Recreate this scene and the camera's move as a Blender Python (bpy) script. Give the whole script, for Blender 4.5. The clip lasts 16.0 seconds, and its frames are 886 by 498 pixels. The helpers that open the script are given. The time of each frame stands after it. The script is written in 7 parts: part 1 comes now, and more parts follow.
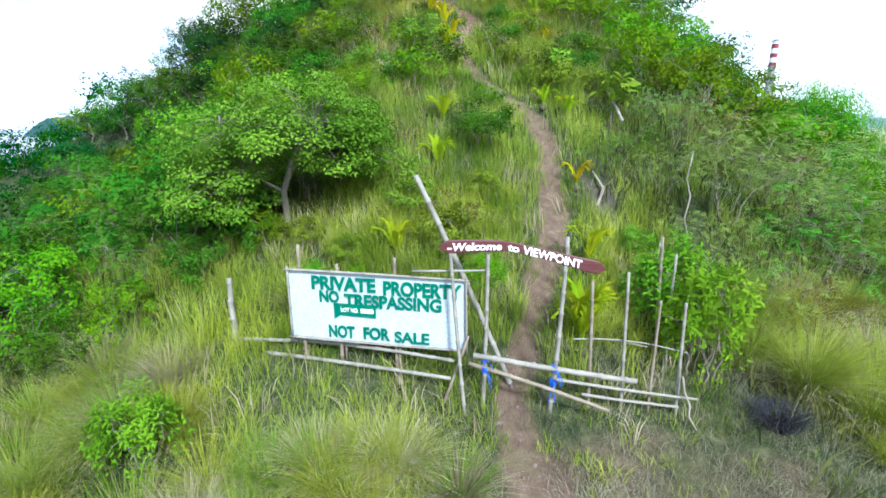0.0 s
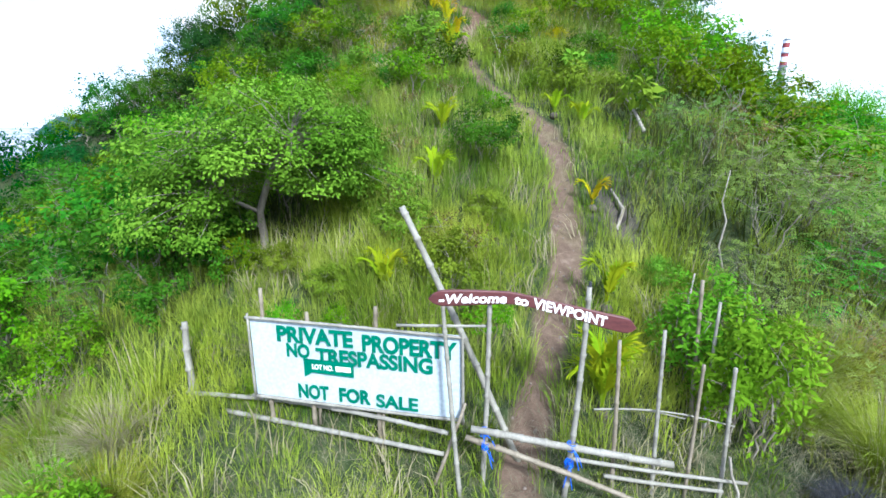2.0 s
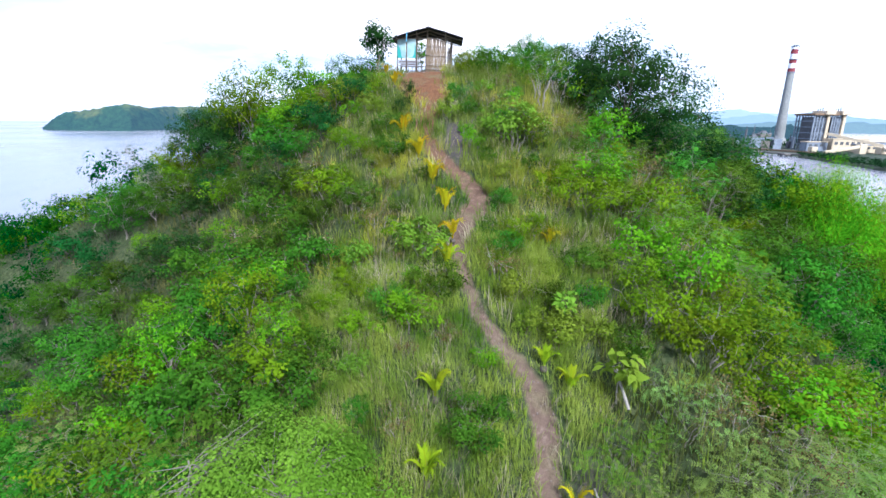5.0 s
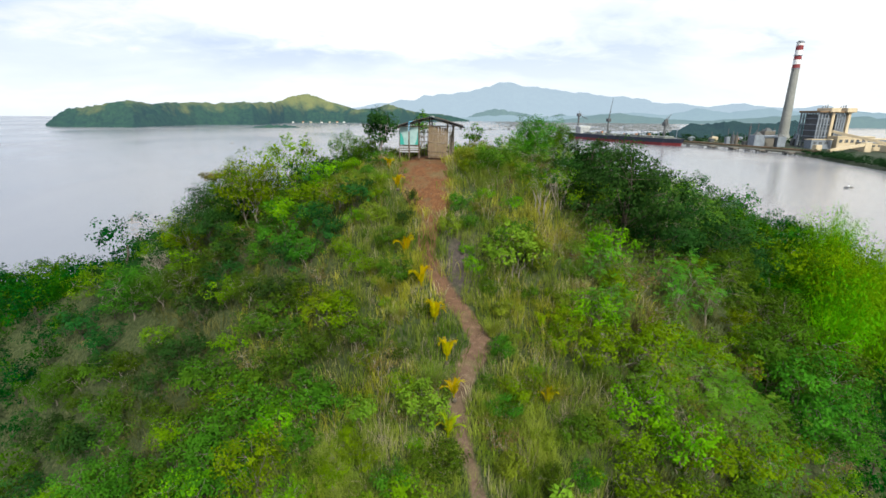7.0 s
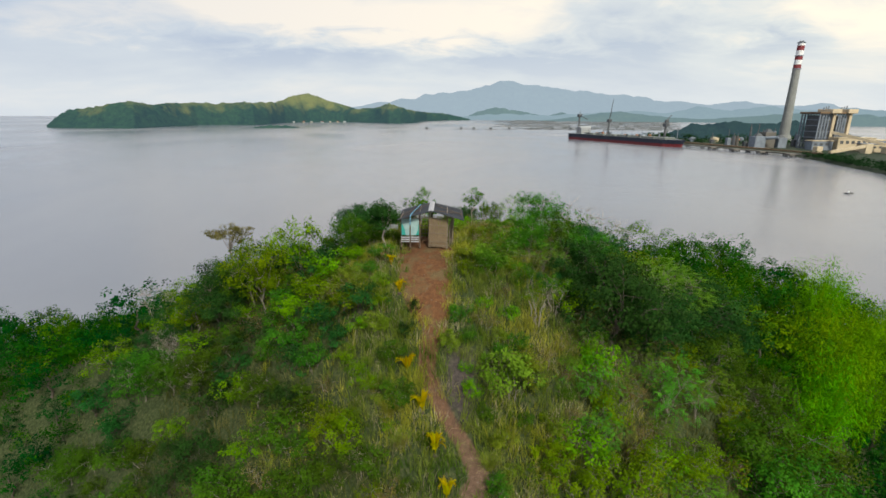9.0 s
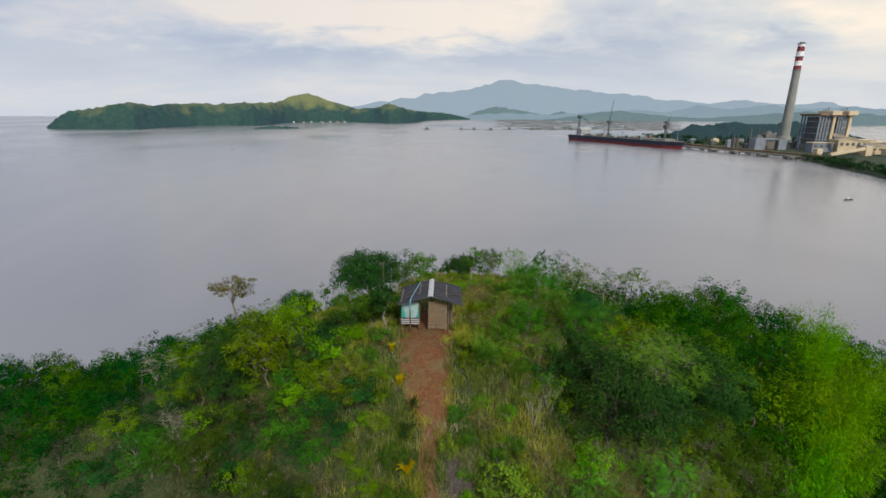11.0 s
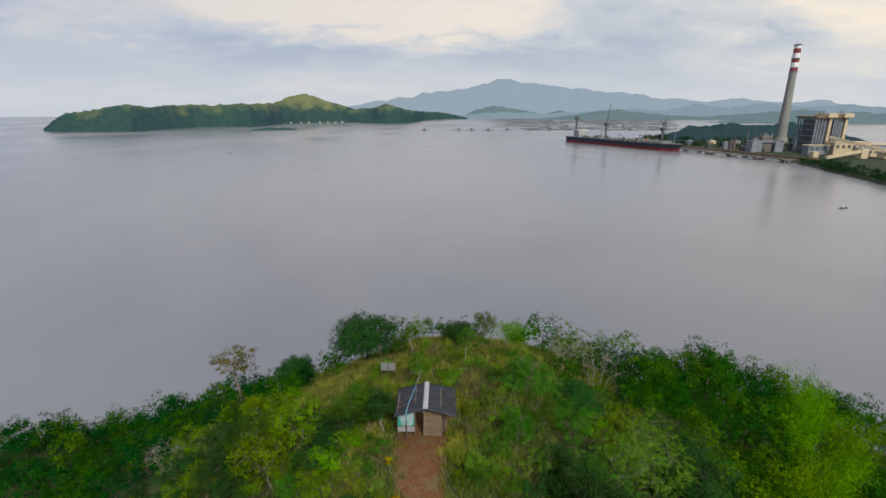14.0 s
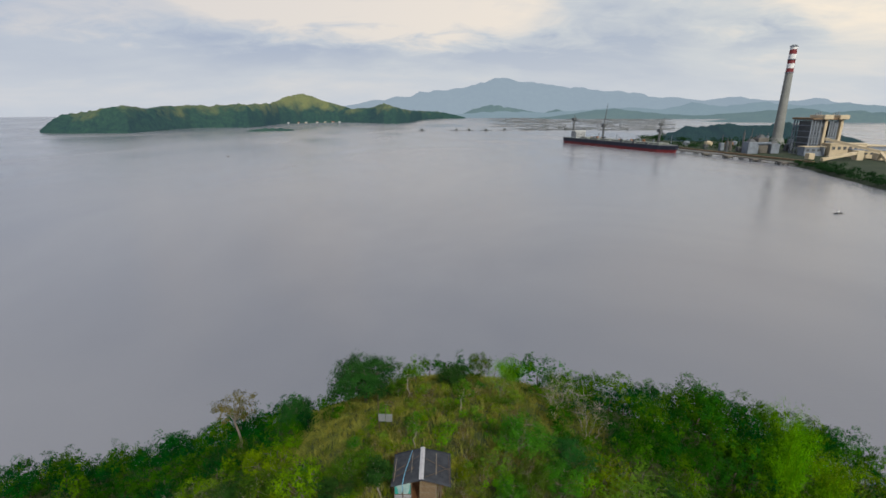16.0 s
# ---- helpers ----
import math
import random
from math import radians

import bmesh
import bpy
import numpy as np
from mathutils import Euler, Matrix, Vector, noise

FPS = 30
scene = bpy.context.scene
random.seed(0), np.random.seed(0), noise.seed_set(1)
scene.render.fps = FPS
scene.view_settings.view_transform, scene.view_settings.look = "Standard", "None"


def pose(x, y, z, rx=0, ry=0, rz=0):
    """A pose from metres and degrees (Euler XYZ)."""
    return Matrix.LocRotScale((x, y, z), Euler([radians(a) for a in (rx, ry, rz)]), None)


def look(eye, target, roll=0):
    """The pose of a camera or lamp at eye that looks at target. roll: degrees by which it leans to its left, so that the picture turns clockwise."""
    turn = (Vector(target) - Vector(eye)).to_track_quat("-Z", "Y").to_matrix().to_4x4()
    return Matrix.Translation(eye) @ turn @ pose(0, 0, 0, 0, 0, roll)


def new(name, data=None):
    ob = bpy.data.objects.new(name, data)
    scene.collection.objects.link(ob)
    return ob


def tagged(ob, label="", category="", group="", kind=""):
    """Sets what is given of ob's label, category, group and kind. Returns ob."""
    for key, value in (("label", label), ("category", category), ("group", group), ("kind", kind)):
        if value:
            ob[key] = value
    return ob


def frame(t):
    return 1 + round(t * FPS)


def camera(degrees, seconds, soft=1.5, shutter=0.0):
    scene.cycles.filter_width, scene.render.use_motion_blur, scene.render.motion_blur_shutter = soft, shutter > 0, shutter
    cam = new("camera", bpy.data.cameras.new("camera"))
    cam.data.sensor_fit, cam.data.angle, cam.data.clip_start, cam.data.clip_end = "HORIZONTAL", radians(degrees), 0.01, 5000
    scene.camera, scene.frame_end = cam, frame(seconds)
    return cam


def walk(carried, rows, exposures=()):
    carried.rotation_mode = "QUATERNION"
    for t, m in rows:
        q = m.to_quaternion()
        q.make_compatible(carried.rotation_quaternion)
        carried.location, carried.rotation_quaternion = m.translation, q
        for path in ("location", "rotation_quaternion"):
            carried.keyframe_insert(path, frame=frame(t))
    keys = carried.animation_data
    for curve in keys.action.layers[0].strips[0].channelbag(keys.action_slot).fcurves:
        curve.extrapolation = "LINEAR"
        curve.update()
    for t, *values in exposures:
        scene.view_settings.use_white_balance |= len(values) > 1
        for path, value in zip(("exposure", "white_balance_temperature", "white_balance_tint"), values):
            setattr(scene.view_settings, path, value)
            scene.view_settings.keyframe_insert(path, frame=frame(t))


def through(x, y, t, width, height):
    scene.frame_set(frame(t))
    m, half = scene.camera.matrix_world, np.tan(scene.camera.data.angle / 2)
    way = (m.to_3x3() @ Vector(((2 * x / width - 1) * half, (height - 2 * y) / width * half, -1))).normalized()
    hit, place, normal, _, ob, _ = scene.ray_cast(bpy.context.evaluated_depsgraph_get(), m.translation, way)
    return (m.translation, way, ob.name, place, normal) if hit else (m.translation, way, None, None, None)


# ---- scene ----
# seconds, x, y, z, yaw, pitch, roll
cam = camera(85.0, 16.0, soft=1.6)
ROWS = [
    (0.0, -0.00, -0.00, 3.00, -1.15, -14.57, -0.26),
    (0.5, 0.03, 0.22, 2.98, -1.03, -14.44, -0.22),
    (1.0, 0.08, 0.50, 3.03, -0.83, -14.44, -0.19),
    (1.5, 0.11, 0.84, 3.07, -0.61, -14.51, -0.16),
    (2.0, 0.17, 1.18, 3.20, -0.38, -14.65, -0.15),
    (2.5, 0.26, 1.41, 3.70, -0.25, -14.87, -0.00),
    (3.0, 0.30, 1.53, 4.52, -0.20, -14.77, 0.27),
    (3.5, 0.35, 1.68, 5.38, -0.13, -14.59, 0.45),
    (4.0, 0.35, 1.82, 6.38, -0.08, -14.56, 0.51),
    (4.5, 0.33, 1.97, 7.44, -0.04, -14.70, 0.58),
    (5.0, 0.36, 2.19, 8.58, 0.03, -14.83, 0.66),
    (7.5, 0.32, 3.17, 14.50, 0.35, -15.60, 0.55),
    (8.0, 0.32, 3.24, 15.75, 0.37, -15.66, 0.52),
    (8.5, 0.33, 3.34, 16.99, 0.41, -15.68, 0.46),
    (9.0, 0.32, 3.46, 18.21, 0.42, -15.69, 0.43),
    (11.5, 0.37, 4.35, 23.98, 0.46, -15.86, 0.30),
    (12.0, 0.42, 4.48, 25.08, 0.45, -15.88, 0.27),
    (12.5, 0.45, 4.59, 26.17, 0.42, -15.91, 0.24),
    (13.0, 0.49, 4.69, 27.29, 0.38, -15.95, 0.22),
    (13.5, 0.51, 4.77, 28.41, 0.32, -15.98, 0.18),
    (14.0, 0.57, 4.85, 29.53, 0.25, -16.01, 0.13),
    (14.5, 0.59, 4.96, 30.71, 0.18, -16.06, 0.09),
    (15.0, 0.65, 5.02, 31.86, 0.11, -16.10, 0.05),
    (15.5, 0.75, 5.11, 32.99, 0.06, -16.13, 0.03),
    (16.0, 0.77, 5.19, 34.18, -0.00, -16.16, 0.00),
]
EXPOSURES = [(0.0, 1.08, 5150, 2), (2.5, 1.14, 5100, 4), (3.8, 1.09, 5050, 12), (5.2, 0.86, 5120, 13), (7.5, 0.22, 6450, 3), (9.0, -0.10, 6450, 4), (11.5, -0.30, 6350, 8), (16.0, -0.41, 6330, 7)]
walk(cam, [(t, pose(x, y, z, 0, 0, yaw) @ pose(0, 0, 0, 90 + pitch) @ pose(0, 0, 0, 0, 0, roll))
           for t, x, y, z, yaw, pitch, roll in ROWS], EXPOSURES)


# ---- sky and sun: a bright overcast afternoon, the veiled sun behind the camera and a little to its right ----
SUN_FROM = Vector((0.24, -0.68, 0.62)).normalized()
world = bpy.data.worlds.new("sky")
scene.world = world
world.use_nodes = True
wn, wl = world.node_tree.nodes, world.node_tree.links
wn.clear()


def wnode(kind, **values):
    n = wn.new(kind)
    for key, value in values.items():
        n.inputs[key].default_value = value
    return n


sky = wn.new("ShaderNodeTexSky")
sky.sky_type = "NISHITA"
sky.sun_disc = False
sky.sun_elevation = math.asin(SUN_FROM.z)
sky.sun_rotation = math.atan2(SUN_FROM.x, SUN_FROM.y)
sky.air_density, sky.dust_density = 1.2, 2.0
sky_gain = wn.new("ShaderNodeVectorMath")
sky_gain.operation = "SCALE"
sky_gain.inputs["Scale"].default_value = 0.10
wl.new(sky.outputs["Color"], sky_gain.inputs[0])
coord = wn.new("ShaderNodeTexCoord")
split = wn.new("ShaderNodeSeparateXYZ")
wl.new(coord.outputs["Generated"], split.inputs[0])
# the cloud sheet lies level: the direction is laid out on it by dividing by its height
lift = wn.new("ShaderNodeMath")
lift.operation = "MAXIMUM"
lift.inputs[1].default_value = 0.0
wl.new(split.outputs["Z"], lift.inputs[0])
lift2 = wn.new("ShaderNodeMath")
lift2.operation = "ADD"
lift2.inputs[1].default_value = 0.26
wl.new(lift.outputs[0], lift2.inputs[0])
flat = wn.new("ShaderNodeVectorMath")
flat.operation = "DIVIDE"
join = wn.new("ShaderNodeCombineXYZ")
for axis in "XYZ":
    wl.new(lift2.outputs[0], join.inputs[axis])
wl.new(coord.outputs["Generated"], flat.inputs[0])
wl.new(join.outputs[0], flat.inputs[1])
def wmath(kind, a, b=None, c=None, clamp=False):
    n = wn.new("ShaderNodeMath")
    n.operation, n.use_clamp = kind, clamp
    for i, v in enumerate((a, b, c)):
        if isinstance(v, bpy.types.NodeSocket):
            wl.new(v, n.inputs[i])
        elif v is not None:
            n.inputs[i].default_value = v
    return n.outputs[0]


wide = wn.new("ShaderNodeMapping")
wide.inputs["Scale"].default_value = (0.75, 1.0, 1.0)
wide.inputs["Location"].default_value = (0.6, 2.3, 0.0)
wl.new(flat.outputs[0], wide.inputs["Vector"])
big = wnode("ShaderNodeTexNoise", Scale=1.15, Detail=9.0, Roughness=0.5, Distortion=0.35)
wl.new(wide.outputs[0], big.inputs["Vector"])
wisp = wnode("ShaderNodeTexNoise", Scale=5.5, Detail=7.0, Roughness=0.6, Distortion=0.5)
wl.new(wide.outputs[0], wisp.inputs["Vector"])
# bearing (0: straight up the path) and height of a direction; wisps fray the clouds' edges
bearing = wmath("ARCTAN2", split.outputs["X"], split.outputs["Y"])
frayed = wmath("MULTIPLY_ADD", wmath("SUBTRACT", wisp.outputs["Fac"], 0.5), 0.10, split.outputs["Z"])
frayed_b = wmath("MULTIPLY_ADD", wmath("SUBTRACT", big.outputs["Fac"], 0.5), 0.5, bearing)


def bank(at, rise, half_width, half_height):
    """A cloud bank's soft density: 1 at its heart, 0 well outside."""
    u = wmath("DIVIDE", wmath("SUBTRACT", frayed_b, at), half_width)
    v = wmath("DIVIDE", wmath("SUBTRACT", frayed, rise), half_height)
    return wmath("EXPONENT", wmath("MULTIPLY", wmath("ADD", wmath("MULTIPLY", u, u), wmath("MULTIPLY", v, v)), -1.0))


grey_banks = wmath("ADD", wmath("MULTIPLY", bank(-0.10, 0.098, 0.50, 0.026), 0.17), wmath("MULTIPLY", bank(0.60, 0.100, 0.09, 0.030), 0.20))
lit_banks = wmath("ADD", wmath("MULTIPLY", bank(-0.09, 0.165, 0.20, 0.035), 0.16), wmath("MULTIPLY", bank(-0.62, 0.155, 0.22, 0.05), 0.02))
# unseen lit clouds above, mirrored in the bay: two read from its streaks, the third added to brighten its right
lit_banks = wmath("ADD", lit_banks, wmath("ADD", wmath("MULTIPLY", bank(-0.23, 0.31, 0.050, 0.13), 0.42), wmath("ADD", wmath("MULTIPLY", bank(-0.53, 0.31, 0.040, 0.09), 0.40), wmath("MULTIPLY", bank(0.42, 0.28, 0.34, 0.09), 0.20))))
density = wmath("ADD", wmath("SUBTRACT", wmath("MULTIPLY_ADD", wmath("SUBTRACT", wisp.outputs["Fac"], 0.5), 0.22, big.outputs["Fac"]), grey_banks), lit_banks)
shade = wn.new("ShaderNodeValToRGB")
shade.color_ramp.elements[0].position, shade.color_ramp.elements[0].color = 0.32, (0.46, 0.51, 0.65, 1)
shade.color_ramp.elements[1].position, shade.color_ramp.elements[1].color = 0.68, (1.0, 0.88, 0.78, 1)
mid = shade.color_ramp.elements.new(0.5)
mid.color = (0.66, 0.68, 0.74, 1)
wl.new(density, shade.inputs[0])
side_tint = wn.new("ShaderNodeValToRGB")
side_tint.color_ramp.elements[0].position, side_tint.color_ramp.elements[0].color = 0.0, (0.77, 0.80, 0.90, 1)
side_tint.color_ramp.elements[1].position, side_tint.color_ramp.elements[1].color = 1.0, (1.17, 1.12, 1.01, 1)
wl.new(wmath("MULTIPLY_ADD", bearing, 0.6, 0.55, True), side_tint.inputs[0])
toned = wn.new("ShaderNodeMix")
toned.data_type, toned.blend_type = "RGBA", "MULTIPLY"
toned.inputs[0].default_value = 1.0
wl.new(shade.outputs[0], toned.inputs[6])
wl.new(side_tint.outputs[0], toned.inputs[7])
blend = wn.new("ShaderNodeMix")
blend.data_type = "RGBA"
blend.inputs[0].default_value = 0.88
wl.new(sky_gain.outputs[0], blend.inputs[6])
wl.new(toned.outputs[2], blend.inputs[7])
# moist air brightens the sky towards the horizon
air = wn.new("ShaderNodeMapRange")
air.interpolation_type = "SMOOTHSTEP"
for key, value in (("From Min", 0.0), ("From Max", 0.16), ("To Min", 0.75), ("To Max", 0.0)):
    air.inputs[key].default_value = value
wl.new(split.outputs["Z"], air.inputs["Value"])
hazy = wn.new("ShaderNodeMix")
hazy.data_type = "RGBA"
hazy.inputs[7].default_value = (0.68, 0.70, 0.75, 1)
wl.new(air.outputs[0], hazy.inputs[0])
wl.new(blend.outputs[2], hazy.inputs[6])
back = wnode("ShaderNodeBackground", Strength=1.22)
wl.new(hazy.outputs[2], back.inputs[0])
wout = wn.new("ShaderNodeOutputWorld")
wl.new(back.outputs[0], wout.inputs[0])

sun = new("sun", bpy.data.lights.new("sun", "SUN"))
sun.data.energy, sun.data.angle, sun.data.color = 4.4, radians(9), (1.0, 0.93, 0.82)
sun.matrix_world = look(SUN_FROM * 200, (0, 0, 0))



# ---- materials ----
class Mat:
    """A small builder of node materials."""

    def __init__(self, name, roughness=0.8, metallic=0.0, specular=0.3):
        self.mat = bpy.data.materials.new(name)
        self.mat.use_nodes = True
        self.n, self.l = self.mat.node_tree.nodes, self.mat.node_tree.links
        self.bsdf = self.n["Principled BSDF"]
        self.out = self.n["Material Output"]
        self.bsdf.inputs["Roughness"].default_value = roughness
        self.bsdf.inputs["Metallic"].default_value = metallic
        self.bsdf.inputs["Specular IOR Level"].default_value = specular
        self.pos = self.n.new("ShaderNodeTexCoord").outputs["Object"]

    def node(self, kind, **values):
        made = self.n.new(kind)
        for key, value in values.items():
            if isinstance(value, bpy.types.NodeSocket):
                self.l.new(value, made.inputs[key])
            else:
                made.inputs[key].default_value = value
        return made

    def stretch(self, scale, source=None):
        made = self.n.new("ShaderNodeMapping")
        made.inputs["Scale"].default_value = scale
        self.l.new(source or self.pos, made.inputs["Vector"])
        return made.outputs[0]

    def noise(self, scale, detail=4.0, rough=0.55, vector=None, distortion=0.0):
        return self.node("ShaderNodeTexNoise", Scale=scale, Detail=detail, Roughness=rough, Distortion=distortion,
                         Vector=vector or self.pos).outputs["Fac"]

    def ramp(self, fac, *stops):
        made = self.n.new("ShaderNodeValToRGB")
        els = made.color_ramp.elements
        while len(els) < len(stops):
            els.new(0.5)
        for el, (p, c) in zip(els, stops):
            el.position = p
            el.color = (*c, 1) if len(c) == 3 else c
        self.l.new(fac, made.inputs[0])
        return made.outputs[0]

    def grey(self, fac, lo, hi, p0=0.3, p1=0.7):
        return self.ramp(fac, (p0, (lo,) * 3), (p1, (hi,) * 3))

    def mix(self, fac, a, b, mode="MIX"):
        made = self.n.new("ShaderNodeMix")
        made.data_type, made.blend_type = "RGBA", mode
        for i, v in ((0, fac), (6, a), (7, b)):
            if isinstance(v, bpy.types.NodeSocket):
                self.l.new(v, made.inputs[i])
            else:
                made.inputs[i].default_value = v if i == 0 else (*v, 1)
        return made.outputs[2]

    def colour(self, socket):
        if isinstance(socket, bpy.types.NodeSocket):
            self.l.new(socket, self.bsdf.inputs["Base Color"])
        else:
            self.bsdf.inputs["Base Color"].default_value = (*socket, 1)
        return self

    def rough(self, socket):
        self.l.new(socket, self.bsdf.inputs["Roughness"])
        return self

    def bump(self, height, strength=0.4, distance=0.02):
        made = self.node("ShaderNodeBump", Strength=strength, Distance=distance, Height=height)
        self.l.new(made.outputs[0], self.bsdf.inputs["Normal"])
        return self

    def island(self):
        return self.n.new("ShaderNodeNewGeometry").outputs["Random Per Island"]

    def random(self):
        return self.n.new("ShaderNodeObjectInfo").outputs["Random"]


def grained(name, dark, light, scale=8.0, roughness=0.8, fine=60.0, bump=0.3, metallic=0.0, stretch=(1, 1, 1), specular=0.3):
    """A surface that varies at two scales between two colours."""
    m = Mat(name, roughness, metallic, specular)
    v = m.stretch(stretch)
    coarse, grain = m.noise(scale, 4, vector=v), m.noise(fine, 3, vector=v)
    base = m.ramp(coarse, (0.3, dark), (0.7, light))
    m.colour(m.mix(0.35, base, m.ramp(grain, (0.3, tuple(c * 0.55 for c in dark)), (0.7, tuple(min(1, c * 1.25) for c in light)))))
    m.bump(grain, bump, 0.01)
    return m.mat


def foliage(name, *stops, gloss=0.7, through=0.30, patch=None, vary=(0.70, 1.35), rich=1.08, by_plant=False):
    """Leaves: the colour differs from leaf to leaf and from plant to plant, and light passes through."""
    m = Mat(name, gloss, 0, 0.03)
    stops = [(p, (c[0] * 0.61, c[1] * 0.635, max(c[2], 0.08 * c[1]) * 0.635)) for p, c in stops]
    leaf = m.ramp(m.node("ShaderNodeMapRange", Value=m.island(), **{"To Min": 0.30, "To Max": 0.72}).outputs[0], *stops)
    clump = m.noise(0.75, 3, 0.6)
    tone = m.mix(0.75, leaf, m.ramp(clump, (0.3, tuple(c * 0.62 for c in stops[0][1])), (0.7, tuple(c * 1.3 for c in stops[-1][1]))))
    shade = m.mix(0.92, leaf, tone)
    if patch:
        spots = m.noise(0.55, 4, 0.6)
        shade = m.mix(m.grey(spots, 0.0, 0.5, 0.46, 0.66), shade, m.mix(0.5, leaf, patch))
    hue = m.node("ShaderNodeHueSaturation", Color=shade, Saturation=rich)
    each = m.random()
    if by_plant:
        stored = m.n.new("ShaderNodeAttribute")
        stored.attribute_name = "plant"
        each = stored.outputs["Fac"]
    m.l.new(m.node("ShaderNodeMapRange", Value=each, **{"To Min": 0.540 if by_plant else 0.466, "To Max": 0.494 if by_plant else 0.522}).outputs[0], hue.inputs["Hue"])
    m.l.new(m.node("ShaderNodeMapRange", Value=each, **{"To Min": vary[0], "To Max": vary[1]}).outputs[0], hue.inputs["Value"])
    m.colour(hue.outputs[0])
    thin = m.node("ShaderNodeBsdfTranslucent", Color=hue.outputs[0])
    both = m.n.new("ShaderNodeMixShader")
    both.inputs[0].default_value = through
    m.l.new(m.bsdf.outputs[0], both.inputs[1])
    m.l.new(thin.outputs[0], both.inputs[2])
    m.l.new(both.outputs[0], m.out.inputs[0])
    return m.mat


GRASS = foliage("grass_blades", (0.0, (0.062, 0.180, 0.014)), (0.45, (0.140, 0.300, 0.020)), (0.8, (0.290, 0.405, 0.040)), (1.0, (0.470, 0.475, 0.125)), gloss=0.55, patch=(0.46, 0.48, 0.07), vary=(0.95, 1.1))
GRASS_FAR = foliage("far_grass_blades", (0.0, (0.080, 0.125, 0.013)), (0.55, (0.160, 0.190, 0.028)), (1.0, (0.320, 0.270, 0.085)), gloss=0.6, patch=(0.33, 0.20, 0.075))
GRASS_UP = foliage("upper_slope_grass", (0.0, (0.055, 0.165, 0.012)), (0.45, (0.105, 0.255, 0.016)), (0.8, (0.200, 0.310, 0.030)), (1.0, (0.350, 0.340, 0.100)), gloss=0.6, patch=(0.26, 0.24, 0.06), vary=(0.95, 1.1))
# darker than the open grass: shade between crowns is put into this colour
UNDERGROWTH = foliage("shade_toned_undergrowth", (0.0, (0.030, 0.065, 0.012)), (0.55, (0.065, 0.105, 0.020)), (1.0, (0.220, 0.190, 0.080)), gloss=0.6)
GRASS_PALE = foliage("pale_grass_blades", (0.0, (0.150, 0.290, 0.018)), (0.5, (0.305, 0.430, 0.034)), (1.0, (0.560, 0.560, 0.135)), gloss=0.55, patch=(0.54, 0.50, 0.09), vary=(0.95, 1.1))
THATCH = foliage("dead_thatch", (0.0, (0.13, 0.105, 0.07)), (0.5, (0.22, 0.19, 0.13)), (1.0, (0.36, 0.32, 0.23)), gloss=0.8)
STRAW = foliage("dry_straw", (0.0, (0.38, 0.33, 0.17)), (0.5, (0.56, 0.48, 0.28)), (1.0, (0.70, 0.62, 0.42)), gloss=0.7)
LEAF_BRIGHT = foliage("bright_green_leaves", (0.0, (0.105, 0.215, 0.022)), (0.6, (0.180, 0.310, 0.036)), (1.0, (0.290, 0.400, 0.062)), vary=(0.92, 1.25))
LEAF_MID = foliage("mid_green_leaves", (0.0, (0.030, 0.102, 0.014)), (0.6, (0.062, 0.172, 0.021)), (1.0, (0.128, 0.262, 0.030)))
LEAF_DARK = foliage("dark_green_leaves", (0.0, (0.014, 0.058, 0.016)), (0.6, (0.028, 0.098, 0.024)), (1.0, (0.060, 0.160, 0.034)))
LEAF_YELLOW = foliage("yellow_green_leaves", (0.0, (0.075, 0.210, 0.010)), (0.6, (0.140, 0.310, 0.014)), (1.0, (0.250, 0.400, 0.026)))
LEAF_GREY = foliage("grey_green_leaves", (0.0, (0.150, 0.262, 0.055)), (0.6, (0.245, 0.370, 0.086)), (1.0, (0.370, 0.485, 0.140)), through=0.42, vary=(0.85, 1.2))
LEAF_FEATHER = foliage("feathery_green_leaves", (0.0, (0.068, 0.210, 0.024)), (0.6, (0.120, 0.300, 0.036)), (1.0, (0.215, 0.395, 0.058)))
LEAF_BAMBOO = foliage("bamboo_leaves", (0.0, (0.092, 0.285, 0.018)), (0.6, (0.155, 0.385, 0.026)), (1.0, (0.245, 0.465, 0.038)), vary=(0.9, 1.1), rich=1.2)
LEAF_SPRAY = foliage("fresh_narrow_leaves", (0.0, (0.080, 0.265, 0.020)), (0.6, (0.145, 0.390, 0.034)), (1.0, (0.250, 0.490, 0.058)), vary=(0.98, 1.1))
LEAF_DRY = foliage("dry_brown_leaves", (0.0, (0.141, 0.097, 0.035)), (0.6, (0.238, 0.167, 0.062)), (1.0, (0.317, 0.246, 0.106)))
FROND_GREEN = foliage("green_fronds", (0.0, (0.24, 0.42, 0.02)), (0.6, (0.36, 0.50, 0.03)), (1.0, (0.52, 0.58, 0.05)), through=0.4, vary=(0.95, 1.15))
FROND_YELLOW = foliage("yellow_fronds", (0.0, (0.42, 0.46, 0.03)), (0.6, (0.64, 0.60, 0.04)), (1.0, (0.74, 0.52, 0.04)), through=0.4, vary=(0.95, 1.15))
BARK = grained("pale_bark", (0.11, 0.09, 0.07), (0.25, 0.22, 0.18), 5, 0.9, 40, 0.6, stretch=(3, 3, 0.8))
BARK_GREY = grained("grey_dead_wood", (0.17, 0.145, 0.12), (0.34, 0.30, 0.255), 5, 0.9, 50, 0.5, stretch=(3, 3, 0.8))
BARK_DARK = grained("dark_bark", (0.045, 0.036, 0.027), (0.11, 0.09, 0.07), 6, 0.9, 40, 0.6, stretch=(3, 3, 0.8))
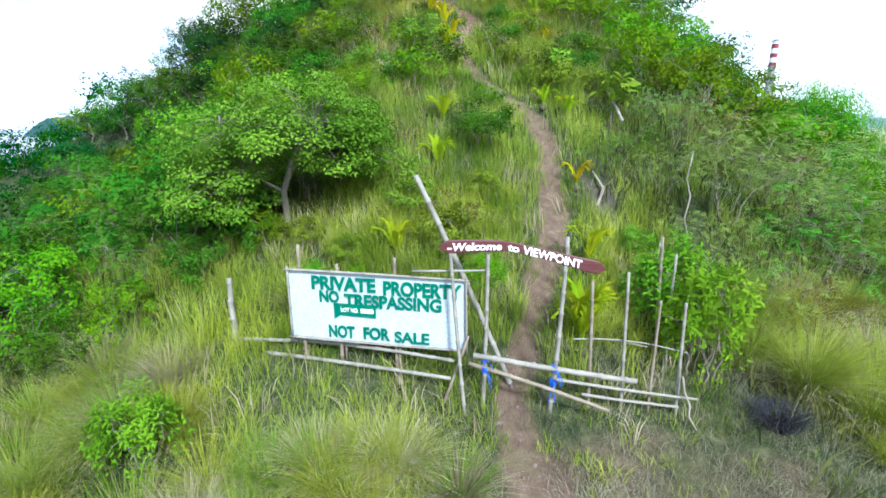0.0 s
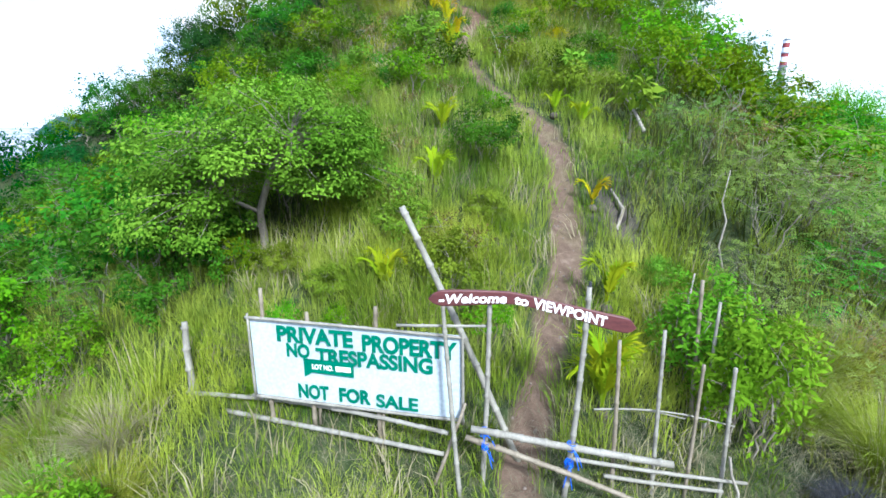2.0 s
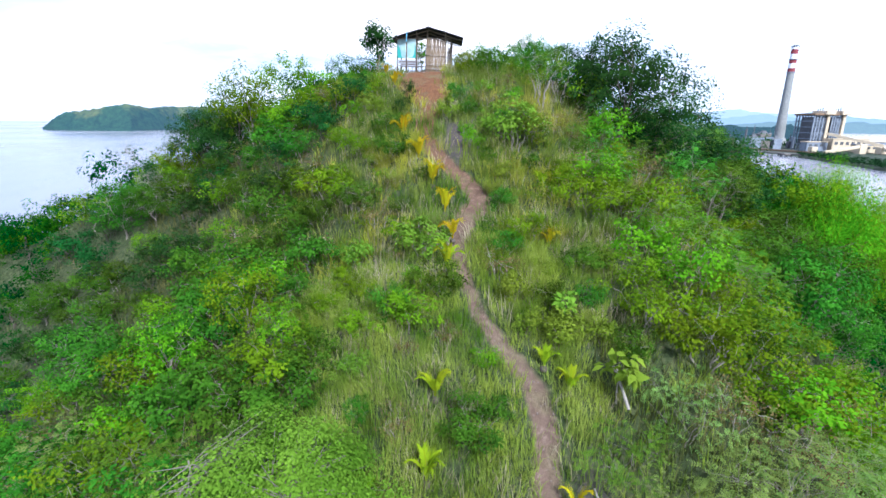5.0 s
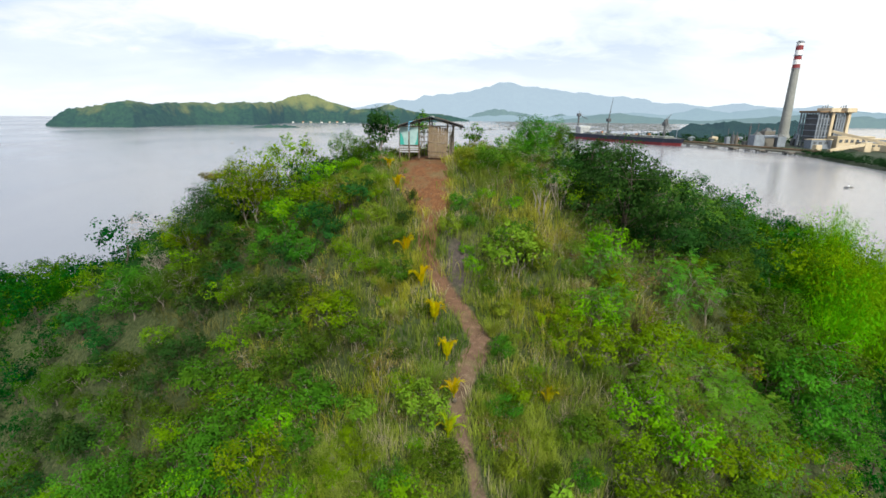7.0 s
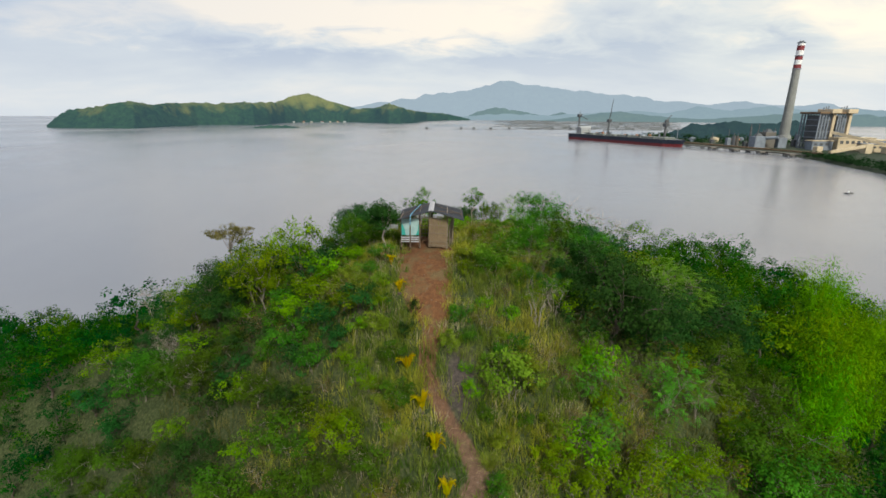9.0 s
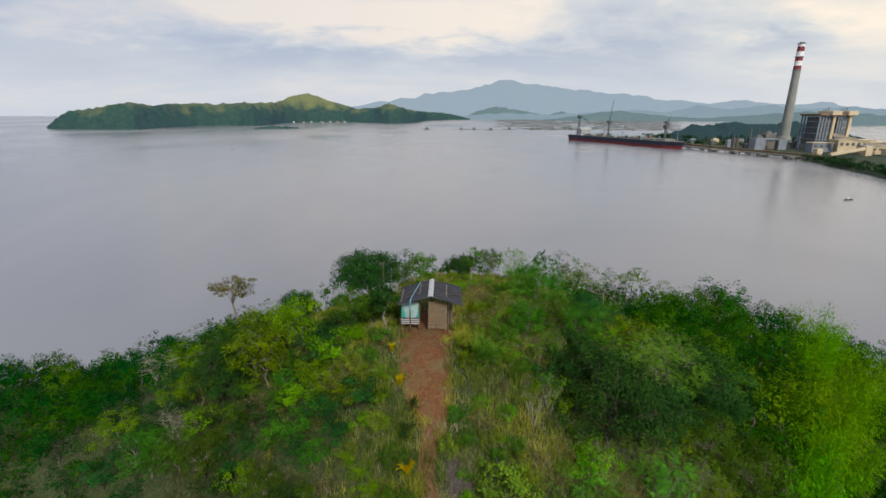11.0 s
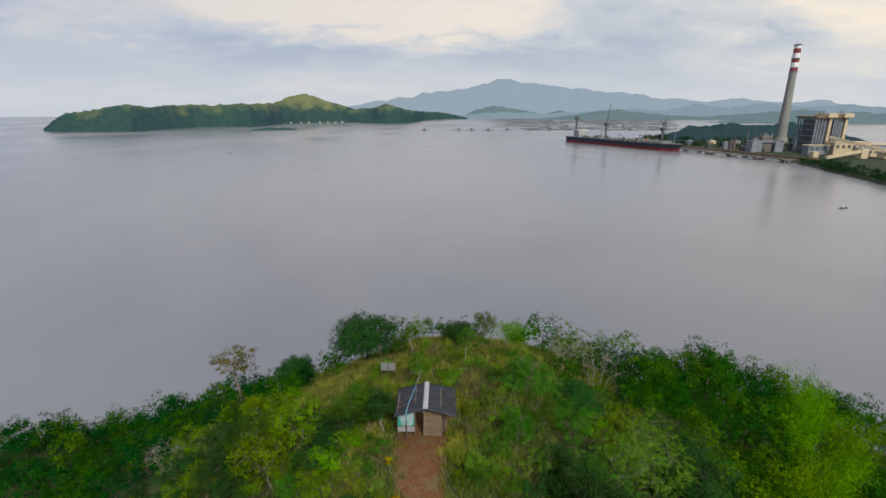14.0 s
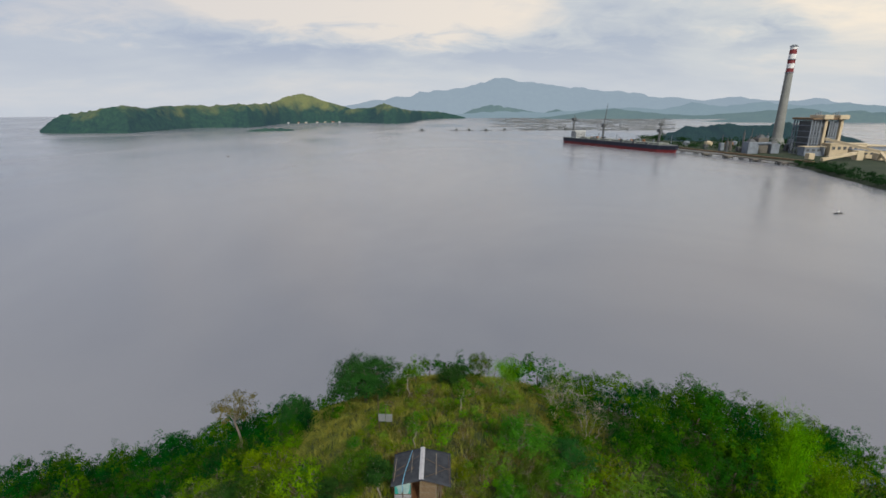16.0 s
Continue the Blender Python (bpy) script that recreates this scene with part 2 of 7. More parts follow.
BAMBOO = grained("weathered_bamboo", (0.145, 0.13, 0.108), (0.27, 0.25, 0.215), 6, 0.6, 70, 0.15)
BAMBOO_BROWN = grained("brown_bamboo", (0.12, 0.095, 0.066), (0.24, 0.20, 0.15), 6, 0.6, 70, 0.2)
TARP = grained("white_tarpaulin", (0.375, 0.415, 0.465), (0.425, 0.47, 0.52), 3, 0.45, 25, 0.08)
SIGN_GREEN = grained("dark_green_paint", (0.004, 0.085, 0.055), (0.010, 0.15, 0.09), 12, 0.5, 60, 0.05)
SIGN_BROWN = grained("maroon_stained_wood", (0.055, 0.016, 0.018), (0.11, 0.035, 0.035), 4, 0.45, 40, 0.2, stretch=(1, 8, 8))
SIGN_WHITE = grained("white_paint", (0.74, 0.74, 0.72), (0.86, 0.86, 0.84), 10, 0.5, 60, 0.05)
BLUE_CORD = grained("blue_nylon_cord", (0.01, 0.06, 0.42), (0.03, 0.14, 0.65), 30, 0.5)
BLACK = grained("black_plastic", (0.012, 0.012, 0.014), (0.03, 0.03, 0.035), 10, 0.5)
ROOF = grained("grey_corrugated_roofing", (0.020, 0.023, 0.029), (0.050, 0.054, 0.064), 2.5, 0.85, 30, 0.2, specular=0.12)
BOARD_GREY = grained("weathered_grey_board", (0.13, 0.145, 0.15), (0.22, 0.235, 0.24), 4, 0.7)
ROOF_WHITE = grained("pale_ridge_cap", (0.27, 0.27, 0.29), (0.40, 0.40, 0.42), 4, 0.5)
PANEL = grained("pale_blue_tarpaulin", (0.15, 0.27, 0.28), (0.34, 0.46, 0.45), 3, 0.5, 30, 0.1)
TEAL = grained("teal_paint", (0.02, 0.22, 0.19), (0.05, 0.32, 0.27), 5, 0.5)
WOOD_DARK = grained("dark_weathered_wood", (0.06, 0.04, 0.03), (0.14, 0.10, 0.07), 6, 0.8, 40, 0.4, stretch=(4, 4, 0.7))
SLAT = grained("split_bamboo_slats", (0.095, 0.068, 0.042), (0.235, 0.172, 0.105), 7, 0.7, 40, 0.3, stretch=(5, 5, 0.6))
CONCRETE = grained("chimney_concrete", (0.17, 0.175, 0.165), (0.25, 0.255, 0.24), 0.05, 0.85, 0.6, 0.1)
RED = grained("red_band_paint", (0.15, 0.025, 0.03), (0.22, 0.04, 0.045), 0.2, 0.6, 2, 0.05)
WHITE_FAR = grained("white_band_paint", (0.62, 0.62, 0.62), (0.78, 0.78, 0.77), 0.2, 0.6, 2, 0.05)
CREAM = grained("cream_cladding", (0.40, 0.325, 0.215), (0.58, 0.48, 0.33), 0.08, 0.7, 1.0, 0.05)
STEEL = grained("blue_grey_steelwork", (0.12, 0.14, 0.17), (0.23, 0.26, 0.30), 0.2, 0.6, 2, 0.1)
STEEL_DARK = grained("dark_steelwork", (0.05, 0.055, 0.06), (0.11, 0.115, 0.12), 0.2, 0.6, 2, 0.1)
HULL = grained("black_hull_paint", (0.010, 0.014, 0.026), (0.024, 0.030, 0.048), 0.1, 0.5, 1, 0.05)
HULL_RED = grained("red_hull_paint", (0.10, 0.012, 0.016), (0.17, 0.024, 0.026), 0.1, 0.6, 1, 0.05)
DECK = grained("ship_deck_paint", (0.12, 0.14, 0.13), (0.22, 0.23, 0.21), 0.2, 0.7, 2, 0.05)
RUST = grained("rusty_steel", (0.24, 0.10, 0.05), (0.40, 0.20, 0.10), 0.4, 0.8, 3, 0.1)
PIER = grained("pier_concrete", (0.08, 0.075, 0.066), (0.17, 0.155, 0.135), 0.1, 0.9, 1.5, 0.1)
RAFT = grained("wet_bamboo_rafts", (0.06, 0.07, 0.08), (0.16, 0.17, 0.17), 0.2, 0.8, 2, 0.1)


def ground_material():
    m = Mat("hill_soil", 0.95, 0, 0.15)
    burnt = m.n.new("ShaderNodeAttribute")
    burnt.attribute_name = "scorch"
    track = m.n.new("ShaderNodeAttribute")
    track.attribute_name = "track"
    red = m.n.new("ShaderNodeAttribute")
    red.attribute_name = "clay"
    coarse, fine, grit = m.noise(0.7, 5), m.noise(6, 6, 0.65), m.noise(55, 4, 0.7)
    # litter toned down so its colour carries the shade of gaps between crowns
    litter = m.ramp(fine, (0.28, (0.016, 0.026, 0.010)), (0.5, (0.042, 0.058, 0.02)), (0.72, (0.11, 0.11, 0.05)))
    dirt = m.ramp(fine, (0.3, (0.060, 0.040, 0.032)), (0.55, (0.125, 0.086, 0.066)), (0.75, (0.22, 0.168, 0.135)))
    clay = m.ramp(fine, (0.3, (0.060, 0.021, 0.007)), (0.55, (0.135, 0.050, 0.015)), (0.8, (0.235, 0.105, 0.036)))
    bare = m.mix(red.outputs["Fac"], dirt, clay)
    bare = m.mix(0.25, bare, m.ramp(grit, (0.3, (0.06, 0.038, 0.025)), (0.7, (0.27, 0.18, 0.11))))
    worn = m.noise(1.1, 4, 0.6)
    bare = m.mix(m.grey(worn, 0.0, 0.6, 0.50, 0.66), bare, m.ramp(grit, (0.3, (0.06, 0.055, 0.025)), (0.7, (0.20, 0.17, 0.085))))
    wob = m.n.new("ShaderNodeMath")
    wob.operation = "MULTIPLY_ADD"
    m.l.new(coarse, wob.inputs[0])
    wob.inputs[1].default_value = 0.8
    m.l.new(track.outputs["Fac"], wob.inputs[2])
    bareness = m.ramp(wob.outputs[0], (0.72, (0, 0, 0)), (0.98, (1, 1, 1)))
    ash = m.ramp(fine, (0.3, (0.030, 0.026, 0.024)), (0.7, (0.105, 0.085, 0.075)))
    m.colour(m.mix(burnt.outputs["Fac"], m.mix(bareness, litter, bare), ash))
    m.bump(m.mix(0.5, m.grey(fine, 0, 1), m.grey(grit, 0, 1)), 0.6, 0.05)
    return m.mat


def water_material():
    m = Mat("sheltered_sea", 0.10, 0, 0.5)
    pos = m.n.new("ShaderNodeNewGeometry").outputs["Position"]
    broad = m.noise(0.006, 4, 0.5, m.stretch((0.9, 0.5, 1), pos), 0.8)
    m.colour(m.ramp(broad, (0.3, (0.145, 0.155, 0.188)), (0.7, (0.225, 0.228, 0.250))))
    m.rough(m.grey(broad, 0.15, 0.27, 0.32, 0.68))
    swell = m.noise(0.09, 5, 0.6, m.stretch((1, 1.8, 1), pos))
    ripple = m.noise(1.1, 5, 0.65, m.stretch((1, 1.7, 1), pos))
    both = m.mix(0.35, m.grey(swell, 0, 1, 0, 1), m.grey(ripple, 0, 1, 0, 1))
    m.bump(both, 0.25, 0.5)
    m.bsdf.inputs["IOR"].default_value = 1.33
    return m.mat


def far_material(name, low, high, haze, amount, scale=0.01, meadow=None, heights=(0, 100)):
    """Land seen through kilometres of moist air: that haze is put in as a glow of the surface itself. meadow: the grass
    of its upper slopes, its sunlit look painted into the colour.
    """
    m = Mat(name, 1.0, 0, 0.0)
    pos = m.n.new("ShaderNodeNewGeometry").outputs["Position"]
    base = m.ramp(m.noise(scale, 6, 0.6, pos), (0.32, low), (0.68, high))
    fine = m.noise(scale * 9, 5, 0.75, pos)
    if meadow:
        z = m.node("ShaderNodeSeparateXYZ", Vector=pos).outputs["Z"]
        up = m.node("ShaderNodeMapRange", Value=z, **{"From Min": heights[0], "From Max": heights[1]}).outputs[0]
        both = m.node("ShaderNodeMath")
        both.operation = "MULTIPLY_ADD"
        m.l.new(m.noise(scale * 1.6, 5, 0.6, pos), both.inputs[0])
        both.inputs[1].default_value = 1.6
        m.l.new(up, both.inputs[2])
        # upper slopes turn to grass colour, brightened to stand for sunlit tops
        base = m.mix(m.grey(m.node("ShaderNodeMapRange", Value=both.outputs[0], **{"From Max": 2.6}).outputs[0], 0, 1, 0.44, 0.62), base, meadow)
    base = m.mix(0.55, base, m.ramp(fine, (0.32, tuple(c * 0.3 for c in low)), (0.68, tuple(c * 1.7 for c in high))))
    m.colour(base)
    m.bump(fine, 0.9, 5.0)
    # haze colour glows evenly from the surface, in place of air
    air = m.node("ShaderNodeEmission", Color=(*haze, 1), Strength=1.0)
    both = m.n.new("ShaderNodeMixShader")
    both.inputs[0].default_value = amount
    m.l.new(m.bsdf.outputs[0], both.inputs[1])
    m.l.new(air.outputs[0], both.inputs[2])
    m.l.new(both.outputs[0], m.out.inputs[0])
    return m.mat


WOODS_MID = foliage("woods_mid_leaves", (0.0, (0.026, 0.085, 0.012)), (0.6, (0.054, 0.140, 0.018)), (1.0, (0.115, 0.215, 0.026)), vary=(0.62, 1.45), rich=1.26, by_plant=True)
WOODS_DARK = foliage("woods_dark_leaves", (0.0, (0.014, 0.055, 0.016)), (0.6, (0.028, 0.092, 0.024)), (1.0, (0.060, 0.150, 0.034)), vary=(0.65, 1.50), rich=1.26, by_plant=True)
WOODS_OLIVE = foliage("woods_olive_leaves", (0.0, (0.060, 0.140, 0.014)), (0.6, (0.105, 0.200, 0.020)), (1.0, (0.190, 0.260, 0.040)), vary=(0.70, 1.25), rich=1.2, by_plant=True)
LEAF_SHORE = foliage("shore_leaves", (0.0, (0.010, 0.034, 0.016)), (0.6, (0.020, 0.055, 0.022)), (1.0, (0.040, 0.085, 0.028)), gloss=0.9, through=0.1)
SOIL = ground_material()
WATER = water_material()
# third colour and share: haze mixed in as surface glow
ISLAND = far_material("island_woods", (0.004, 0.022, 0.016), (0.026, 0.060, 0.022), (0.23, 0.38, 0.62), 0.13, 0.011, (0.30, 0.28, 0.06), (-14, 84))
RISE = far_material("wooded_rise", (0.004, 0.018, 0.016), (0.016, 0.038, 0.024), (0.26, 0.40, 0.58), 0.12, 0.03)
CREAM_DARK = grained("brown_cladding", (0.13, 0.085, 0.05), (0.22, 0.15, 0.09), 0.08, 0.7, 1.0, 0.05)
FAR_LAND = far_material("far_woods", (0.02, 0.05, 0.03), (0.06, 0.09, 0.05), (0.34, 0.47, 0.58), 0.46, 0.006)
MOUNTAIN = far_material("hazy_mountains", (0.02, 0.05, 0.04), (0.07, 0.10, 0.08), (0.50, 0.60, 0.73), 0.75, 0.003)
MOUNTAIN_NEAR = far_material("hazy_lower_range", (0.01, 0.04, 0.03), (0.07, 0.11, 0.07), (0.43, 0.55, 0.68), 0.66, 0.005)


# ---- helpers for things and parts ----
def thing(name, label, category, at=(0, 0, 0), group="", kind=""):
    ob = new(name)
    ob.empty_display_size = 0.1
    ob.location = at
    return tagged(ob, label, category, group, kind)


def finish(ob, material, parent=None, label="", smooth=True):
    ob.data.materials.append(material)
    if smooth:
        ob.data.polygons.foreach_set("use_smooth", [True] * len(ob.data.polygons))
    if parent is not None:
        ob.parent = parent
    return tagged(ob, label) if label else ob


def part(name, bm, material, parent=None, label="", smooth=False):
    me = bpy.data.meshes.new(name)
    bm.normal_update()
    bm.to_mesh(me)
    bm.free()
    return finish(new(name, me), material, parent, label, smooth)


def raw(name, verts, tris, material, parent=None, label="", smooth=False):
    """An object from arrays: verts (n, 3), tris (m, 3)."""
    me = bpy.data.meshes.new(name)
    verts, tris = np.asarray(verts, dtype=np.float32), np.asarray(tris, dtype=np.int32)
    me.vertices.add(len(verts))
    me.vertices.foreach_set("co", verts.ravel())
    me.loops.add(tris.size)
    me.loops.foreach_set("vertex_index", tris.ravel())
    me.polygons.add(len(tris))
    me.polygons.foreach_set("loop_start", np.arange(0, tris.size, tris.shape[1], dtype=np.int32))
    me.polygons.foreach_set("loop_total", np.full(len(tris), tris.shape[1], dtype=np.int32))
    me.update(calc_edges=True)
    return finish(new(name, me), material, parent, label, smooth)


def box(bm, size, at=(0, 0, 0), turn=(0, 0, 0), bevel=0.0):
    m = pose(*at, *turn) @ Matrix.Diagonal((*size, 1))
    made = bmesh.ops.create_cube(bm, size=1.0, matrix=m)
    if bevel:
        edges = list({e for v in made["verts"] for e in v.link_edges})
        bmesh.ops.bevel(bm, geom=edges, offset=bevel, segments=1, affect="EDGES")
    return bm


def rod(bm, a, b, r0, r1=None, sides=8):
    a, b = Vector(a), Vector(b)
    turn = (b - a).to_track_quat("Z", "Y").to_matrix().to_4x4()
    m = Matrix.Translation((a + b) / 2) @ turn
    bmesh.ops.create_cone(bm, cap_ends=True, segments=sides, radius1=r0, radius2=r0 if r1 is None else r1, depth=(b - a).length, matrix=m)
    return bm


def tube(points, radii, sides=6):
    """Vertices and triangles of a round tube along points, as lists."""
    verts, tris = [], []
    pts = [Vector(p) for p in points]
    for i, p in enumerate(pts):
        d = (pts[min(i + 1, len(pts) - 1)] - pts[max(i - 1, 0)]).normalized()
        side = d.orthogonal().normalized()
        other = d.cross(side)
        for k in range(sides):
            a = 2 * math.pi * k / sides
            verts.append(p + (side * math.cos(a) + other * math.sin(a)) * radii[i])
    for i in range(len(pts) - 1):
        for k in range(sides):
            a, b = i * sides + k, i * sides + (k + 1) % sides
            tris += [(a, b, b + sides), (a, b + sides, a + sides)]
    n = len(verts)
    verts.append(pts[-1])
    tris += [(n - sides + k, n - sides + (k + 1) % sides, n) for k in range(sides)]
    return verts, tris


def gather(pieces):
    verts, tris, n = [], [], 0
    for v, t in pieces:
        verts += v
        tris += [(a + n, b + n, c + n) for a, b, c in t]
        n += len(v)
    return np.array([tuple(v) for v in verts]), np.array(tris)


# ---- the hill ----
SEA = -25.0
RIDGE_Y = [-140, -60, -20, -5, 0, 3.5, 5.4, 7.5, 9.4, 11.1, 12, 14.3, 16.7, 18, 19.5, 21.2, 24.8, 27, 29.4, 33, 40, 50, 58, 70, 85, 105, 140]
RIDGE_Z = [-27, -10, -4.5, -2.3, -1.6, -0.95, -0.5, 0.7, 1.8, 3.0, 3.6, 4.8, 5.9, 6.6, 7.35, 8.15, 10.3, 11.0, 11.08, 11.0, 9.8, 7.0, 2.5, -7, -18, -27, -34]


def ground_z(x, y):
    """The height of the hill, for numbers or arrays."""
    x, y = np.asarray(x, float), np.asarray(y, float)
    top = np.interp(y, RIDGE_Y, RIDGE_Z)
    top = (top + np.interp(y - 0.7, RIDGE_Y, RIDGE_Z) + np.interp(y + 0.7, RIDGE_Y, RIDGE_Z)) / 3
    centre = np.interp(y, [5, 17, 30, 45, 60], [0.6, 0.9, -0.5, 2.0, 0.0])
    u = x - centre
    left = np.interp(y, [2, 6, 9, 13, 20, 25, 33, 45, 60], [0.25, 0.28, 0.34, 0.70, 0.83, 0.78, 0.46, 0.40, 0.40])
    right = np.interp(y, [2, 6, 9, 13, 22, 30, 39, 50], [0.15, 0.35, 0.75, 1.0, 0.95, 0.70, 0.48, 0.27])
    ul, ur = np.maximum(-u, 0), np.maximum(u - 4.0, 0)
    down = left * (np.sqrt(ul ** 2 + 16) - 4) + right * (np.sqrt(ur ** 2 + 9) - 3) + 0.05 * np.maximum(u, 0)
    top = top + 5.0 * np.exp(-((x + 45) / 9) ** 2 - ((y - 44) / 11) ** 2)
    rough = 0.10 * np.sin(1.7 * x + 0.6 * y) * np.sin(1.1 * y - 0.5 * x + 1) + 0.25 * np.sin(0.31 * x + 2) * np.sin(0.27 * y + 0.7 + 0.1 * x) * np.clip(np.abs(u) / 4, 0, 1)
    return np.maximum(top - down + rough * np.clip((np.abs(u) - 0.4) / 2, 0.15, 1), -34.0)


TRACK = [(0.6, -14.0), (1.4, -7.0), (0.9, -2.0), (1.1, 2.0), (1.12, 4.27), (1.0, 4.9), (0.98, 5.5), (1.3, 6.3), (1.67, 7.2), (2.12, 8.2), (2.32, 9.2), (2.42, 10.0), (2.48, 10.7), (2.3, 11.55),
         (1.77, 12.25), (1.27, 13.0), (0.88, 14.2), (0.72, 15.4), (1.1, 16.6), (1.58, 17.4), (1.1, 18.2), (0.35, 19.3), (-0.15, 20.3), (-0.48, 21.2),
         (-0.42, 22.0), (-0.18, 22.8), (-0.3, 23.6), (-0.55, 24.6), (-0.75, 26.2), (-0.82, 28.0), (-0.75, 31.0)]
TRACK_X, TRACK_Y = np.array([p[0] for p in TRACK]), np.array([p[1] for p in TRACK])


def track_gap(x, y):
    """Metres from the edge of the trodden path (minus: on it)."""
    x, y = np.asarray(x, float), np.asarray(y, float)
    half = np.interp(y, [2, 4.5, 5.5, 6.5, 8.5, 10, 12, 14, 17, 20, 22.2, 23.3, 24.2, 25.4, 28.5, 31.5, 32.5], [0.34, 0.28, 0.22, 0.20, 0.27, 0.25, 0.19, 0.18, 0.34, 0.28, 0.42, 0.62, 1.0, 1.25, 1.5, 1.8, 0.3])
    dx = np.abs(x - np.interp(y, TRACK_Y, TRACK_X))
    slope = np.abs(np.gradient(np.interp(np.linspace(-14, 31, 450), TRACK_Y, TRACK_X), 45 / 449))
    lean = np.interp(y, np.linspace(-14, 31, 450), slope)
    gap = dx / np.sqrt(1 + lean ** 2) - half
    return np.where((y < -14) | (y > 32), 9.0, gap)


def scorched(x, y):
    """Burnt ground in the grass: 1 at the heart of a patch, 0 outside."""
    return np.maximum(np.clip(1.2 - np.hypot((x - 0.95) / 0.75, (y - 20.6) / 1.7), 0, 1), np.clip(1.1 - np.hypot((x - 3.2) / 0.5, (y - 9.3) / 0.9), 0, 1))


def hill():
    xs = np.concatenate([-np.geomspace(150, 14, 34), np.linspace(-13.6, 13.6, 112), np.geomspace(14, 150, 34)])
    ys = np.concatenate([-np.geomspace(140, 1.2, 22), np.linspace(-0.5, 34, 150), np.geomspace(34.6, 140, 60)])
    gx, gy = np.meshgrid(xs, ys)
    gz = ground_z(gx, gy)
    gap = track_gap(gx, gy)
    gz -= 0.07 * np.clip(1 - np.maximum(gap, 0) / 0.35, 0, 1)
    near = (np.abs(gx) < 14) & (gy > -1) & (gy < 36)
    rough = np.array([noise.fractal(Vector((a, b, 0)) * 1.6, 1.0, 2.0, 4) for a, b in zip(gx.ravel(), gy.ravel())]).reshape(gx.shape)
    gz += np.where(near, 0.035, 0.25) * rough
    nx, ny = len(xs), len(ys)
    idx = np.arange(nx * ny).reshape(ny, nx)
    quads = np.stack([idx[:-1, :-1], idx[:-1, 1:], idx[1:, 1:], idx[1:, :-1]], -1).reshape(-1, 4)
    ob = raw("ground", np.stack([gx, gy, gz], -1).reshape(-1, 3), quads, SOIL, smooth=True)
    worn = np.clip(0.5 - gap / 0.22 * 0.5, 0, 1)
    # scuffed earth before the gate and beside the fence
    patch = np.clip(1.25 - np.hypot((gx - 2.6) / 2.3, (gy - 4.0) / 1.3), 0, 0.42)
    patch = np.maximum(patch, np.clip(1.2 - np.hypot((gx - 0.1) / 0.9, (gy - 3.3) / 0.6), 0, 0.5))
    for name, values in (("track", np.maximum(worn, patch)), ("clay", np.clip((gy - 15.5) / 8, 0, 1)), ("scorch", np.clip(1.6 * scorched(gx, gy), 0, 1) * (gap > 0.05))):
        ob.data.attributes.new(name, "FLOAT", "POINT").data.foreach_set("value", values.ravel().astype(np.float32))
    tagged(ob, "steep overgrown hill with a trodden reddish earth path", "hill", kind="structure")


hill()


def sea():
    rings = [0.0, 60, 150, 300, 600, 1200, 2400, 4950]
    verts, tris, seg = [(0.0, 0.0, SEA)], [], 64
    for r in rings[1:]:
        verts += [(r * math.cos(2 * math.pi * k / seg), r * math.sin(2 * math.pi * k / seg), SEA) for k in range(seg)]
    for k in range(seg):
        tris.append((0, 1 + k, 1 + (k + 1) % seg))
    for i in range(len(rings) - 2):
        for k in range(seg):
            a, b = 1 + i * seg + k, 1 + i * seg + (k + 1) % seg
            tris += [(a, a + seg, b + seg), (a, b + seg, b)]
    tagged(raw("water", verts, tris, WATER), "calm grey sea in a sheltered bay", "sea", kind="structure")


sea()


# ---- the gate: bamboo fence, banner and welcome board ----
def bamboo(name, a, b, r, material, parent, bend=0.02, seed=1, taper=0.8):
    """A bamboo pole from a to b with swollen joints, a slight bend and cut ends."""
    rnd = random.Random(seed)
    a, b = Vector(a), Vector(b)
    length = (b - a).length
    side = (b - a).normalized().orthogonal()
    side.rotate(Matrix.Rotation(rnd.uniform(0, 6.3), 3, (b - a).normalized()))
    joint = rnd.uniform(0.2, 0.3)
    steps, radii = [0.0], [r]
    s = rnd.uniform(0.05, joint)
    while s < length - 0.03:
        for d, g in ((-0.022, 1.0), (-0.007, 1.22), (0.007, 1.22), (0.022, 1.0)):
            if 0 < s + d < length:
                steps.append(s + d)
                radii.append(r * g * (1 - (1 - taper) * s / length))
        s += joint * rnd.uniform(0.85, 1.15)
    steps.append(length)
    radii.append(r * taper)
    pts = [a.lerp(b, q / length) + side * (bend * length * math.sin(math.pi * q / length) + rnd.uniform(-0.3, 0.3) * r * 0.3) for q in steps]
    v, t = tube(pts, radii, 8)
    v.append(pts[0])
    t += [(k, len(v) - 1, (k + 1) % 8) for k in range(8)]
    return raw(name, [tuple(q) for q in v], t, material, parent, smooth=True)


def down(p, extra=0.12):
    """p moved straight down into the ground."""
    return (p[0], p[1], float(ground_z(p[0], p[1])) - extra)


